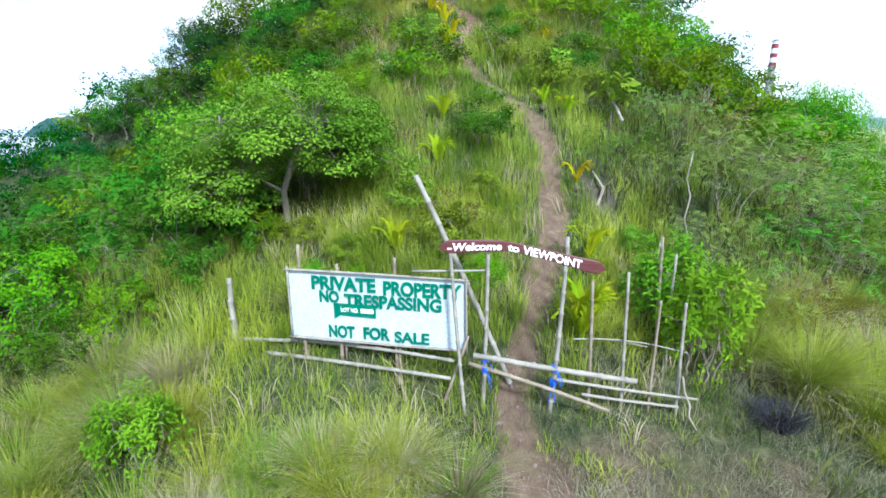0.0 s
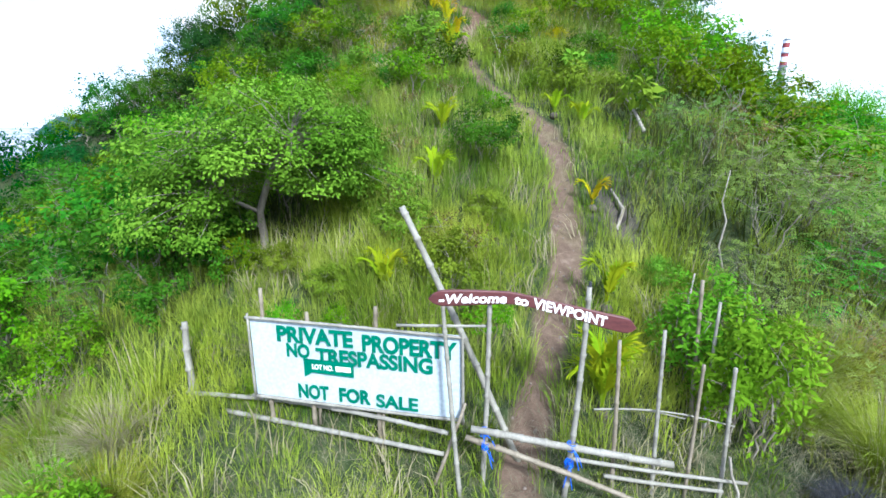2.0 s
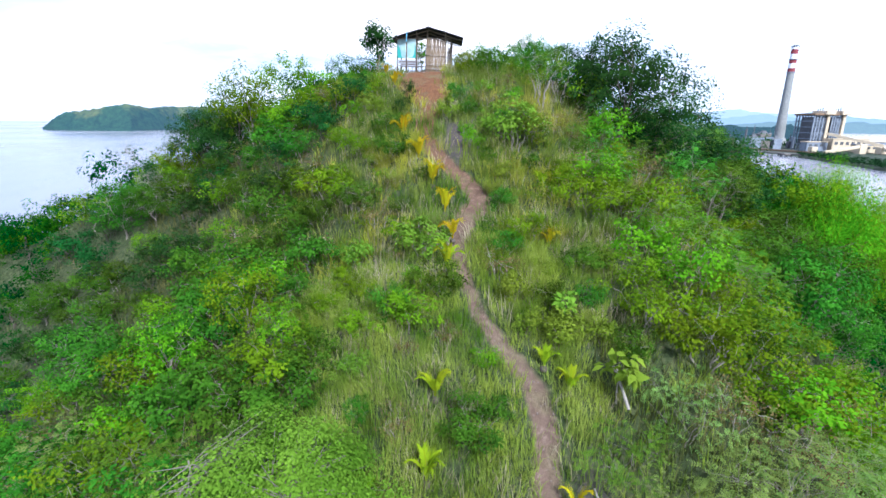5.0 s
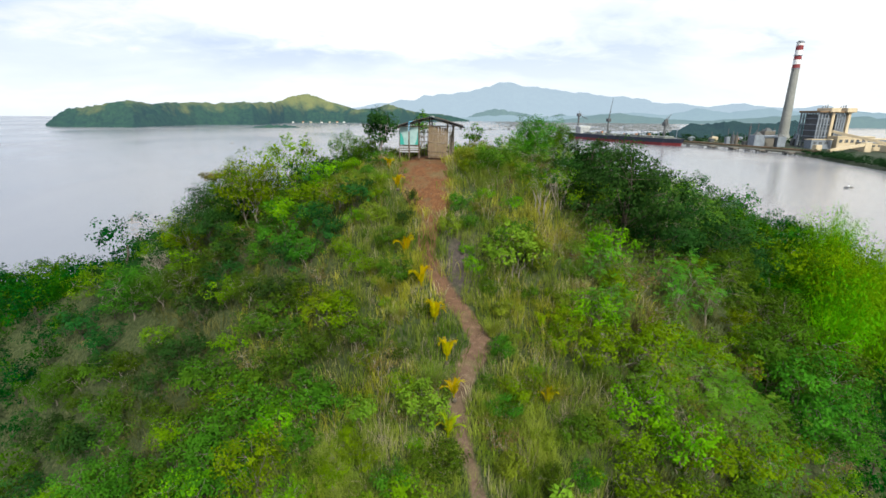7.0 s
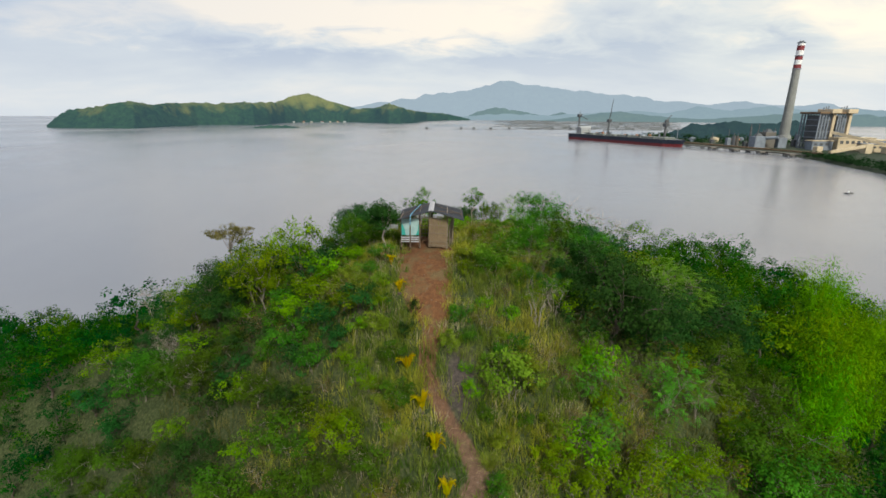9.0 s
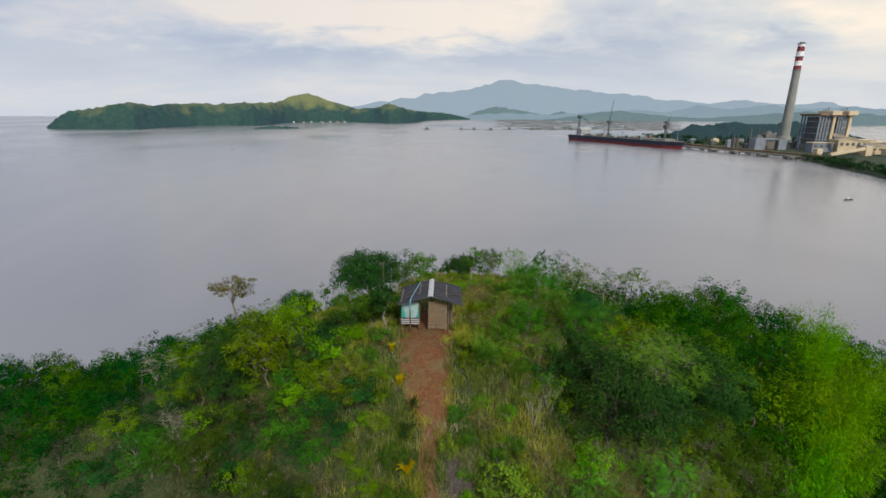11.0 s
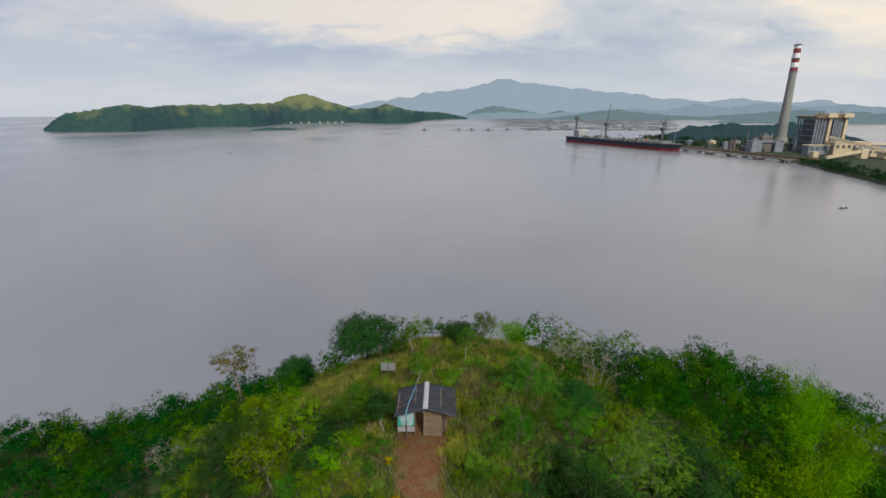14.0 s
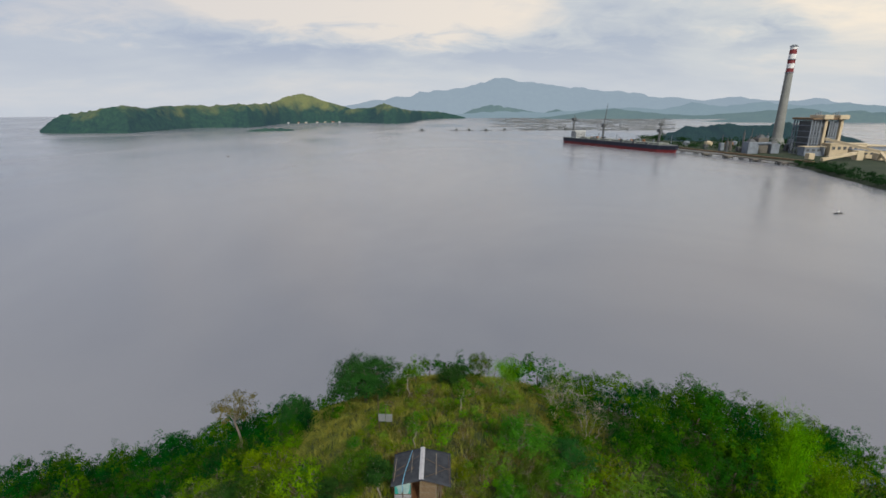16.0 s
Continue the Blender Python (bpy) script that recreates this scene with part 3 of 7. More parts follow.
def lashing(at, parent, r=0.035, seed=0):
    """Turns of cord round a joint, with two loose ends."""
    rnd = random.Random(seed)
    at = Vector(at)
    pts = []
    for i in range(40):
        a = i * 0.9
        tilt = rnd.uniform(-0.006, 0.006)
        pts.append(at + Vector((math.cos(a) * (r + tilt), math.sin(a) * (r + tilt), (i / 40 - 0.5) * 0.07 + 0.02 * math.sin(a * 0.5))))
    pieces = [tube(pts, [0.006] * len(pts), 5)]
    for k in range(2):
        d = Vector((rnd.uniform(-1, 1), -0.6, rnd.uniform(-1.2, 0.6))).normalized()
        loose = [at + Vector((0, -r, 0)) + d * (0.028 * j) + Vector((0, 0, -0.008 * j * j)) + Vector((rnd.uniform(-0.008, 0.008), 0, 0)) for j in range(5)]
        pieces.append(tube(loose, [0.0055] * 5, 4))
    v, t = gather(pieces)
    return raw("cord", v, t, BLUE_CORD, parent, "bright blue nylon cord", smooth=True)


def lettering(text, cap, width, at, frame_m, material, parent, bold=0.012, slant=0.0, name="lettering"):
    """Painted words of the given cap height and total width, standing 4 mm proud of a board; frame_m: the board's own axes."""
    cu = bpy.data.curves.new(name, "FONT")
    cu.body, cu.size, cu.extrude, cu.offset, cu.shear = text, 1.0, 0.004, bold * 2.7, slant
    ob = bpy.data.objects.new(name, cu)
    me = bpy.data.meshes.new_from_object(ob)
    bpy.data.objects.remove(ob)
    xs = [v.co.x for v in me.vertices]
    ys = [v.co.y for v in me.vertices if True]
    sx, sy = width / (max(xs) - min(xs)), cap / 0.72
    x0 = min(xs)
    for v in me.vertices:
        v.co = frame_m @ Vector((at[0] + (v.co.x - x0) * sx, at[1] + v.co.y * sy, 0.004 + (0.003 if v.co.z > 0 else -0.002)))
    me.materials.clear()
    return finish(new(name, me), material, parent, smooth=False)


def bars(rects, frame_m, material, parent, lift=0.009, name="painted_bar", label=""):
    """Plain bars on a board: (u, v, width, height)."""
    bm = bmesh.new()
    for u, v, w, h in rects:
        c = [frame_m @ Vector((u + a * w, v + b * h, lift + z)) for z in (-0.004, 0.0) for a, b in ((0, 0), (1, 0), (1, 1), (0, 1))]
        vs = [bm.verts.new(p) for p in c]
        for f in ((4, 5, 6, 7), (0, 1, 5, 4), (1, 2, 6, 5), (2, 3, 7, 6), (3, 0, 4, 7)):
            bm.faces.new([vs[i] for i in f])
    return part(name, bm, material, parent, label)


def banner():
    sign = thing("banner_sign", "white tarpaulin banner with green hand-painted warning in a bamboo frame", "banner", (-0.75, 5.8, float(ground_z(-0.75, 5.8))))
    inv = Matrix.Translation(-Vector(sign.location))
    left, right = Vector((-1.90, 6.06, 0.235)), Vector((0.40, 5.56, 0.235))
    ax = (right - left).normalized()
    face = Matrix((ax, Vector((0, 0, 1)), ax.cross(Vector((0, 0, 1))))).transposed().to_4x4()
    face = Matrix.Translation(left) @ face
    w, h = (right - left).length, 0.93
    loc = inv @ face
    # slightly slack cloth
    nu, nv = 28, 12
    vs, qs = [], []
    for side in (0, 1):
        for j in range(nv + 1):
            for i in range(nu + 1):
                u, v = i / nu, j / nv
                slack = 0.010 * math.sin(u * 9 + v * 2) * math.sin(math.pi * v) * math.sin(math.pi * u) - 0.006 - (0.003 if side else 0)
                vs.append(tuple(loc @ Vector((u * w, v * h + 0.012 * math.sin(math.pi * u) * (v - 0.5), slack - 0.006))))
    n = (nu + 1) * (nv + 1)
    for j in range(nv):
        for i in range(nu):
            a = j * (nu + 1) + i
            qs.append((a, a + 1, a + nu + 2, a + nu + 1))
            qs.append((n + a, n + a + nu + 1, n + a + nu + 2, n + a + 1))
    raw("tarpaulin", vs, qs, TARP, sign, "white tarpaulin", smooth=True)
    F = lambda u, v, d=0.0: tuple(loc @ Vector((u, v, d)))
    bamboo("frame_rail", F(-0.03, h + 0.01, 0.015), F(w + 0.03, h - 0.01, 0.015), 0.019, BAMBOO, sign, 0.004, 3)
    bamboo("frame_rail", F(-0.04, 0.0, 0.015), F(w + 0.02, -0.005, 0.015), 0.020, BAMBOO, sign, -0.004, 4)
    bamboo("frame_rail", F(0.0, -0.05, 0.02), F(0.0, h + 0.06, 0.02), 0.017, BAMBOO, sign, 0.003, 5)
    bamboo("frame_rail", F(w, -0.04, 0.02), F(w - 0.01, h + 0.05, 0.02), 0.017, BAMBOO, sign, 0.003, 6)
    for u, top, r, mat in ((0.14, h + 0.33, 0.026, BAMBOO_BROWN), (0.66, h + 0.10, 0.026, BAMBOO_BROWN), (1.43, h + 0.22, 0.026, BAMBOO_BROWN)):
        foot = face @ Vector((u, 0, -0.06))
        bamboo("support_post", F(u, float(ground_z(foot.x, foot.y)) - 0.235 - 0.1, -0.06), F(u, top, -0.05), r, mat, sign, 0.004, int(u * 50))
    lettering("PRIVATE", 0.175, 0.87, (0.32, 0.700), loc, SIGN_GREEN, sign, 0.016)
    lettering("PROPERTY", 0.180, 1.00, (1.29, 0.675), loc, SIGN_GREEN, sign, 0.016)
    lettering("NO", 0.150, 0.27, (0.42, 0.530), loc, SIGN_GREEN, sign, 0.016)
    lettering("TRESPASSING", 0.165, 1.28, (0.76, 0.490), loc, SIGN_GREEN, sign, 0.015)
    lettering("NOT", 0.160, 0.36, (0.52, 0.045), loc, SIGN_GREEN, sign, 0.016)
    lettering("FOR", 0.160, 0.36, (1.00, 0.050), loc, SIGN_GREEN, sign, 0.016)
    lettering("SALE", 0.150, 0.46, (1.42, 0.035), loc, SIGN_GREEN, sign, 0.012)
    plate = bmesh.new()
    shape = [(0.61, 0.295), (0.70, 0.355), (1.18, 0.345), (1.18, 0.515), (0.61, 0.515)]
    for z in (0.001, 0.006):
        vs = [plate.verts.new(loc @ Vector((u, v, z))) for u, v in shape]
        plate.faces.new(vs if z > 0.003 else vs[::-1])
    part("painted_plate", plate, SIGN_GREEN, sign)
    lettering("LOT NO.", 0.058, 0.24, (0.71, 0.405), loc @ Matrix.Translation((0, 0, 0.006)), SIGN_WHITE, sign, 0.003)
    bars([(0.98, 0.405, 0.17, 0.055)], loc, SIGN_WHITE, sign, 0.012)


banner()


def left_fence():
    f = thing("bamboo_fence", "low weathered bamboo fence with two rails in long grass", "fence", (-1.4, 6.0, float(ground_z(-1.4, 6.0))), group="bamboo fences")
    o = Vector(f.location)
    L = lambda *p: tuple(Vector(p) - o)
    bamboo("post", L(*down((-2.86, 6.5, 0))), L(-2.92, 6.62, 0.88), 0.046, BAMBOO, f, 0.006, 11)
    bamboo("rail", L(-2.95, 6.5, 0.0), L(0.25, 5.48, 0.13), 0.028, BAMBOO, f, -0.018, 12)
    bamboo("rail", L(-2.41, 6.3, -0.12), L(0.2, 5.46, -0.10), 0.030, BAMBOO, f, 0.015, 13)
    for u in (-1.75, -1.2, -0.46):
        y = 6.5 - (u + 2.87) * 0.32
        bamboo("stake", L(*down((u, y + 0.05, 0))), L(u + 0.02, y + 0.05, 0.24), 0.018, BAMBOO_BROWN, f, 0.004, int(-u * 30))


left_fence()


def gateway():
    g = thing("bamboo_gateway", "bamboo gateway of leaning poles lashed with blue cord across the path", "gateway", (1.2, 5.35, float(ground_z(1.2, 5.35))))
    o = Vector(g.location)
    L = lambda *p: tuple(Vector(p) - o)
    bamboo("post", L(*down((0.37, 5.25, 0), 0.06)), L(0.185, 5.46, 1.66), 0.024, BAMBOO, g, 0.008, 21)
    bamboo("post", L(*down((0.60, 5.42, 0))), L(0.64, 5.47, 1.56), 0.027, BAMBOO, g, 0.004, 22)
    bamboo("post", L(*down((1.42, 5.3, 0))), L(1.545, 5.37, 1.74), 0.031, BAMBOO, g, 0.006, 23)
    cap = bmesh.new()
    rod(cap, L(1.542, 5.37, 1.72), L(1.550, 5.372, 1.79), 0.022, 0.012, 8)
    part("black_cap", cap, BLACK, g, "black rag on the post's end")
    bamboo("leaning_pole", L(1.02, 5.72, -0.40), L(-0.215, 6.02, 2.38), 0.035, BAMBOO, g, 0.012, 24, 0.95)
    bamboo("crossbar", L(-0.26, 5.6, 1.27), L(0.67, 5.5, 1.30), 0.017, BAMBOO, g, 0.004, 25)
    bamboo("brace", L(*down((0.09, 5.42, 0), 0.05)), L(0.42, 5.5, 0.46), 0.020, BAMBOO_BROWN, g, 0.006, 26)
    bamboo("rail", L(0.47, 5.36, 0.27), L(2.41, 5.15, 0.0), 0.035, BAMBOO, g, 0.004, 27, 0.97)
    bamboo("rail", L(0.42, 5.42, 0.13), L(2.06, 5.0, -0.30), 0.029, BAMBOO_BROWN, g, 0.008, 28)
    lashing(L(0.605, 5.37, 0.22), g, 0.042, 1)
    lashing(L(0.615, 5.36, 0.07), g, 0.036, 2)
    lashing(L(1.455, 5.27, 0.12), g, 0.044, 3)
    lashing(L(1.435, 5.25, -0.06), g, 0.042, 4)


gateway()


def right_fence():
    f = thing("bamboo_fence", "row of thin bamboo stakes with low rails beside the path", "fence", (2.5, 5.35, float(ground_z(2.5, 5.35))), group="bamboo fences")
    o = Vector(f.location)
    L = lambda *p: tuple(Vector(p) - o)
    for i, (x0, x1, y, z, r) in enumerate(((1.93, 1.88, 5.4, 1.19, 0.024), (2.35, 2.30, 5.4, 1.29, 0.023), (2.69, 2.72, 5.4, 0.93, 0.020), (3.05, 3.02, 5.38, 0.90, 0.023),
                                           (3.12, 3.05, 6.2, 1.52, 0.026), (3.18, 3.16, 6.0, 1.34, 0.020))):
        bamboo("post", L(*down((x0, y - 0.03, 0))), L(x1, y, z), r, BAMBOO if i % 2 else BAMBOO_BROWN, f, 0.006, 31 + i)
    bamboo("rail", L(1.46, 5.3, -0.04), L(3.27, 5.3, -0.35), 0.022, BAMBOO, f, 0.006, 41)
    bamboo("rail", L(1.82, 5.33, -0.27), L(3.06, 5.33, -0.47), 0.022, BAMBOO, f, 0.006, 42)
    bamboo("rail", L(1.70, 5.43, 0.43), L(3.14, 5.43, 0.22), 0.010, BAMBOO, f, 0.03, 43)
    bamboo("rail", L(1.72, 5.45, 0.41), L(2.64, 5.45, 0.30), 0.008, BAMBOO, f, -0.05, 44)
    pts = [L(3.04, 5.28, -0.02), L(3.06, 5.24, -0.2), L(3.13, 5.2, -0.38), L(3.11, 5.16, -0.5), L(3.2, 5.1, -0.66)]
    v, t = tube(pts, [0.014, 0.013, 0.014, 0.012, 0.010], 6)
    raw("crooked_stick", [tuple(q) for q in v], t, BARK_GREY, f, "crooked grey stick", smooth=True)


right_fence()


def welcome_board():
    b = thing("welcome_board", "maroon wavy wooden board with white painted welcome lettering on bamboo posts", "sign", (1.02, 5.36, 1.5))
    o = Vector(b.location)
    ax = Vector((1.93, -0.13, 0)).normalized()
    face = Matrix.Translation(Vector((0.06, 5.45, 0)) - o) @ Matrix((ax, Vector((0, 0, 1)), ax.cross(Vector((0, 0, 1))))).transposed().to_4x4()
    width = 1.93

    def mid_z(u):
        s = u / width
        return 1.605 + 0.012 * math.sin(s * 5.0) + (0.03 * s if s < 0.4 else 0.012) - 0.33 * max(0, s - 0.38) ** 1.25 * 1.45 + 0.05 * max(0, s - 0.86) ** 1 * 2.2

    def half(u):
        s = u / width
        tip = min(1, s / 0.06) ** 0.6 * min(1, (1 - s) / 0.05) ** 0.5
        return (0.062 + 0.012 * math.sin(s * 7 + 1)) * tip + 0.004
    bm = bmesh.new()
    n = 48
    rings = []
    for i in range(n + 1):
        u = width * i / n
        c, h = mid_z(u), half(u)
        rings.append([bm.verts.new(face @ Vector((u, c + dz * h, d))) for dz, d in ((-1, -0.016), (-1.0, 0.010), (-0.86, 0.017), (0.86, 0.017), (1.0, 0.010), (1, -0.016))])
    for a, c in zip(rings, rings[1:]):
        for k in range(6):
            bm.faces.new((a[k], c[k], c[(k + 1) % 6], a[(k + 1) % 6]))
    bm.faces.new(rings[0])
    bm.faces.new(rings[-1][::-1])
    bmesh.ops.recalc_face_normals(bm, faces=bm.faces)
    part("board", bm, SIGN_BROWN, b)

    def words(text, u0, u1, cap, bold, slant):
        cu = bpy.data.curves.new("lettering", "FONT")
        cu.body, cu.extrude, cu.offset, cu.shear = text, 0.003, bold, slant
        ob = bpy.data.objects.new("lettering", cu)
        me = bpy.data.meshes.new_from_object(ob)
        bpy.data.objects.remove(ob)
        xs = [v.co.x for v in me.vertices]
        lo, hi = min(xs), max(xs)
        for v in me.vertices:
            u = u0 + (v.co.x - lo) / (hi - lo) * (u1 - u0)
            v.co = face @ Vector((u, mid_z(u) - cap / 2 + v.co.y / 0.72 * cap, 0.020 + (0.003 if v.co.z > 0 else -0.004)))
        me.materials.clear()
        finish(new("lettering", me), SIGN_WHITE, b, smooth=False)
    words("-", 0.10, 0.15, 0.09, 0.02, 0)
    words("Welcome", 0.16, 0.73, 0.088, 0.028, 0.12)
    words("to", 0.80, 0.93, 0.088, 0.028, 0.12)
    words("VIEWPOINT", 0.98, 1.66, 0.098, 0.026, 0.10)


welcome_board()


# ---- the hut on the top ----
def hut():
    hut = thing("bamboo_hut", "small open bamboo hut with dark low roof on red earth", "hut", (-0.5, 30.3, 11.05))
    o = Vector(hut.location)
    L = lambda *p: tuple(Vector(p) - o)
    rnd = random.Random(5)
    gz = lambda x, y: float(ground_z(x, y)) - 0.05
    FY, BY = 29.3, 31.4
    roof_z = lambda x: 13.16 - 0.24 * abs(x + 0.52) - 0.05 * (x + 0.52) ** 2 * 0.4
    for x, y, r, mat in ((-2.18, FY, 0.045, WOOD_DARK), (-1.68, FY - 0.03, 0.04, WOOD_DARK), (-1.16, FY, 0.05, WOOD_DARK), (-0.60, FY, 0.05, BAMBOO_BROWN), (0.34, FY - 0.02, 0.055, BAMBOO_BROWN), (0.62, FY + 0.35, 0.04, BAMBOO_BROWN),
                         (-2.15, BY, 0.045, WOOD_DARK), (-0.55, BY, 0.045, WOOD_DARK), (0.70, BY, 0.045, BAMBOO_BROWN)):
        bamboo("post", L(x, y, gz(x, y)), L(x + 0.02, y, roof_z(x) - 0.03), r, mat, hut, 0.004, int(abs(x * 40) + y))
    # roof: two sagging corrugated sheets a side, and a pale ridge cap
    R0, R1 = 28.72, 31.62
    for side, x_out in ((-1, -2.34), (1, 1.26)):
        nx, ny = 40, 12
        vs, qs = [], []
        for layer in (0, 1):
            for j in range(ny + 1):
                for i in range(nx + 1):
                    v, u = j / ny, i / nx
                    x = -0.52 + (x_out + 0.52) * u
                    y = R0 + (R1 - R0) * v + 0.10 * side * (u - 0.5) * (1 if v > 0.5 else -1) * 0.4
                    z = roof_z(x) + 0.018 + 0.010 * math.sin(v * 2 * math.pi * 14) + 0.012 * math.sin(3 * u + 5 * v) - 0.015 * layer - 0.05 * math.sin(math.pi * v) * u
                    vs.append(L(x, y, z))
        n = (nx + 1) * (ny + 1)
        for j in range(ny):
            for i in range(nx):
                a = j * (nx + 1) + i
                qs += [(a, a + 1, a + nx + 2, a + nx + 1), (n + a, n + a + nx + 1, n + a + nx + 2, n + a + 1)]
        for i in range(nx):
            for a, b in ((i, i + 1), (ny * (nx + 1) + i + 1, ny * (nx + 1) + i)):
                qs.append((a, n + a, n + b, b))
        for j in range(ny):
            for a, b in ((j * (nx + 1) + nx, (j + 1) * (nx + 1) + nx),):
                qs.append((a, n + a, n + b, b))
        raw("roof_sheet", vs, qs, ROOF, hut, "dark grey weathered roofing sheet", smooth=True)
    cap = bmesh.new()
    for s in (-1, 1):
        box(cap, (0.15, R1 - R0 - 0.06, 0.012), L(-0.52 + s * 0.07, (R0 + R1) / 2 + 0.04, 13.20), (0, s * 13, 0), 0.003)
    part("ridge_cap", cap, ROOF_WHITE, hut, "pale ridge cap")
    for y in (FY - 0.05, 30.3, BY):
        for s, x1 in ((-1, -2.3), (1, 1.2)):
            bamboo("rafter", L(-0.52, y, 13.10), L(x1, y, roof_z(x1) - 0.06), 0.028, BAMBOO_BROWN, hut, 0.004, int(y * 7 + s))
    for x in (-2.18, -1.16, 0.34):
        bamboo("purlin", L(x, R0 + 0.1, roof_z(x) - 0.02), L(x, R1 - 0.1, roof_z(x) - 0.02), 0.028, BAMBOO_BROWN, hut, 0.004, int(-x * 11) + 60)
    bamboo("tie_beam", L(-2.22, FY - 0.06, 12.68), L(0.75, FY - 0.06, 12.72), 0.028, BAMBOO_BROWN, hut, 0.004, 71)
    # bamboo laid on the roof to hold it down, and a blue line over it
    for pts in (((-2.2, 29.9), (-0.7, 30.9)), ((-2.25, 29.4), (-1.0, 29.9)), ((-0.3, 29.0), (1.1, 30.2)), ((-0.3, 30.6), (1.2, 30.0)), ((1.18, 28.9), (1.12, 31.4))):
        (xa, ya), (xb, yb) = pts
        bamboo("roof_weight", L(xa, ya, roof_z(xa) + 0.06), L(xb, yb, roof_z(xb) + 0.06), 0.015, WOOD_DARK, hut, 0.0, int(xa * 9 + 99))
    line = [L(x, y, roof_z(x) + 0.055) for x, y in ((-1.62, 28.7), (-1.60, 29.2), (-1.5, 29.9), (-1.36, 30.6), (-1.2, 31.5))]
    v, t = tube([L(-1.64, 28.66, 12.45)] + line, [0.022] * 6, 5)
    raw("rope", [tuple(q) for q in v], t, grained("faded_blue_rope", (0.10, 0.30, 0.48), (0.2, 0.45, 0.62), 20), hut, "faded blue rope", smooth=True)
    # pale tarpaulin panels with teal ends
    for x0, x1 in ((-2.15, -1.72), (-1.64, -1.20)):
        p = bmesh.new()
        box(p, (x1 - x0, 0.02, 0.96), L((x0 + x1) / 2, FY - 0.06, 12.22), (0, 0, 0), 0.004)
        part("wall_panel", p, PANEL, hut, "pale blue-grey sheet panel")
    for tri in (((-2.15, 11.75), (-1.92, 11.75), (-1.98, 12.1), (-2.15, 12.45)), ((-1.38, 11.75), (-1.2, 11.75), (-1.2, 12.5), (-1.27, 12.0))):
        p = bmesh.new()
        for d in (0.085, 0.076):
            vs = [p.verts.new(L(x, FY - d, z)) for x, z in tri]
            p.faces.new(vs if d > 0.08 else vs[::-1])
        part("teal_patch", p, TEAL, hut, "teal painted corner")
    for z in (11.38, 11.50, 11.62):
        for x0, x1 in ((-2.18, -1.72), (-1.64, -1.18)):
            p = bmesh.new()
            box(p, (x1 - x0, 0.03, 0.065), L((x0 + x1) / 2, FY - 0.05, z), (0, rnd.uniform(-1.5, 1.5), 0), 0.005)
            part("slat", p, ROOF_WHITE, hut, "off-white slat")
    # woven split-bamboo front, a shade askew
    n = 19
    for i in range(n):
        x = -0.66 + (i + 0.5) * (1.0 / n)
        bot, top = 11.10 - 0.05 * (x + 0.66) + rnd.uniform(-0.02, 0.02), 12.78 - 0.16 * (x + 0.66) + rnd.uniform(-0.03, 0.02)
        p = bmesh.new()
        box(p, (0.047, 0.014, top - bot), L(x, FY - 0.07 + rnd.uniform(-0.006, 0.006), (bot + top) / 2), (0, rnd.uniform(-1, 1) + 1.2, 0), 0.003)
        part("slat", p, SLAT, hut)
    for z in (11.22, 11.42, 11.9, 12.35):
        bamboo("batten", L(-0.68, FY - 0.10, z), L(0.36, FY - 0.10, z - 0.06), 0.016, BAMBOO_BROWN, hut, 0.003, int(z * 10))
    # open side of stakes, back wall of rails, a raised sleeping floor
    for i in range(8):
        y = FY + 0.15 + i * 0.25
        x = 0.46 + 0.03 * i
        bamboo("side_stake", L(x, y, gz(x, y)), L(x + 0.02, y, 12.55 + rnd.uniform(-0.3, 0.1)), 0.02, BAMBOO_BROWN, hut, 0.006, 80 + i)
    for z in (11.3, 11.55, 11.8, 12.05, 12.3):
        bamboo("back_rail", L(-2.15, BY, z), L(0.7, BY, z + 0.02), 0.024, BAMBOO_BROWN, hut, 0.004, int(z * 33))
    for i in range(14):
        x = -2.1 + i * 0.19
        bamboo("back_stake", L(x, BY + 0.04, gz(x, BY)), L(x, BY + 0.04, 12.6 + rnd.uniform(-0.15, 0.1)), 0.018, BAMBOO_BROWN, hut, 0.004, 120 + i)
    deck = bmesh.new()
    box(deck, (0.95, 1.5, 0.05), L(-1.65, 30.5, 11.62), (0, 0, 0), 0.008)
    part("sleeping_floor", deck, SLAT, hut)


hut()


def signboard():
    b = thing("notice_board", "small grey blank board on two thin posts in the grass", "sign", (-4.0, 39.8, float(ground_z(-4.0, 39.8))))
    h = 9.95 - b.location.z
    bm = bmesh.new()
    box(bm, (0.55, 0.04, 0.72), (-0.31, 0, h - 0.36), (0, 0, 0), 0.01)
    part("board", bm, BOARD_GREY, b)
    bm = bmesh.new()
    box(bm, (0.55, 0.04, 0.70), (0.29, -0.02, h - 0.37), (0, 1.5, 0), 0.01)
    part("board", bm, BOARD_GREY, b)
    for x, t in ((-0.55, 1.9), (0.02, 0.75), (0.52, 0.1)):
        bamboo("post", (x, 0.04, -0.1), (x, 0.04, h + t * 0.9), 0.03, WOOD_DARK, b, 0.004, int(x * 20 + 200))


signboard()


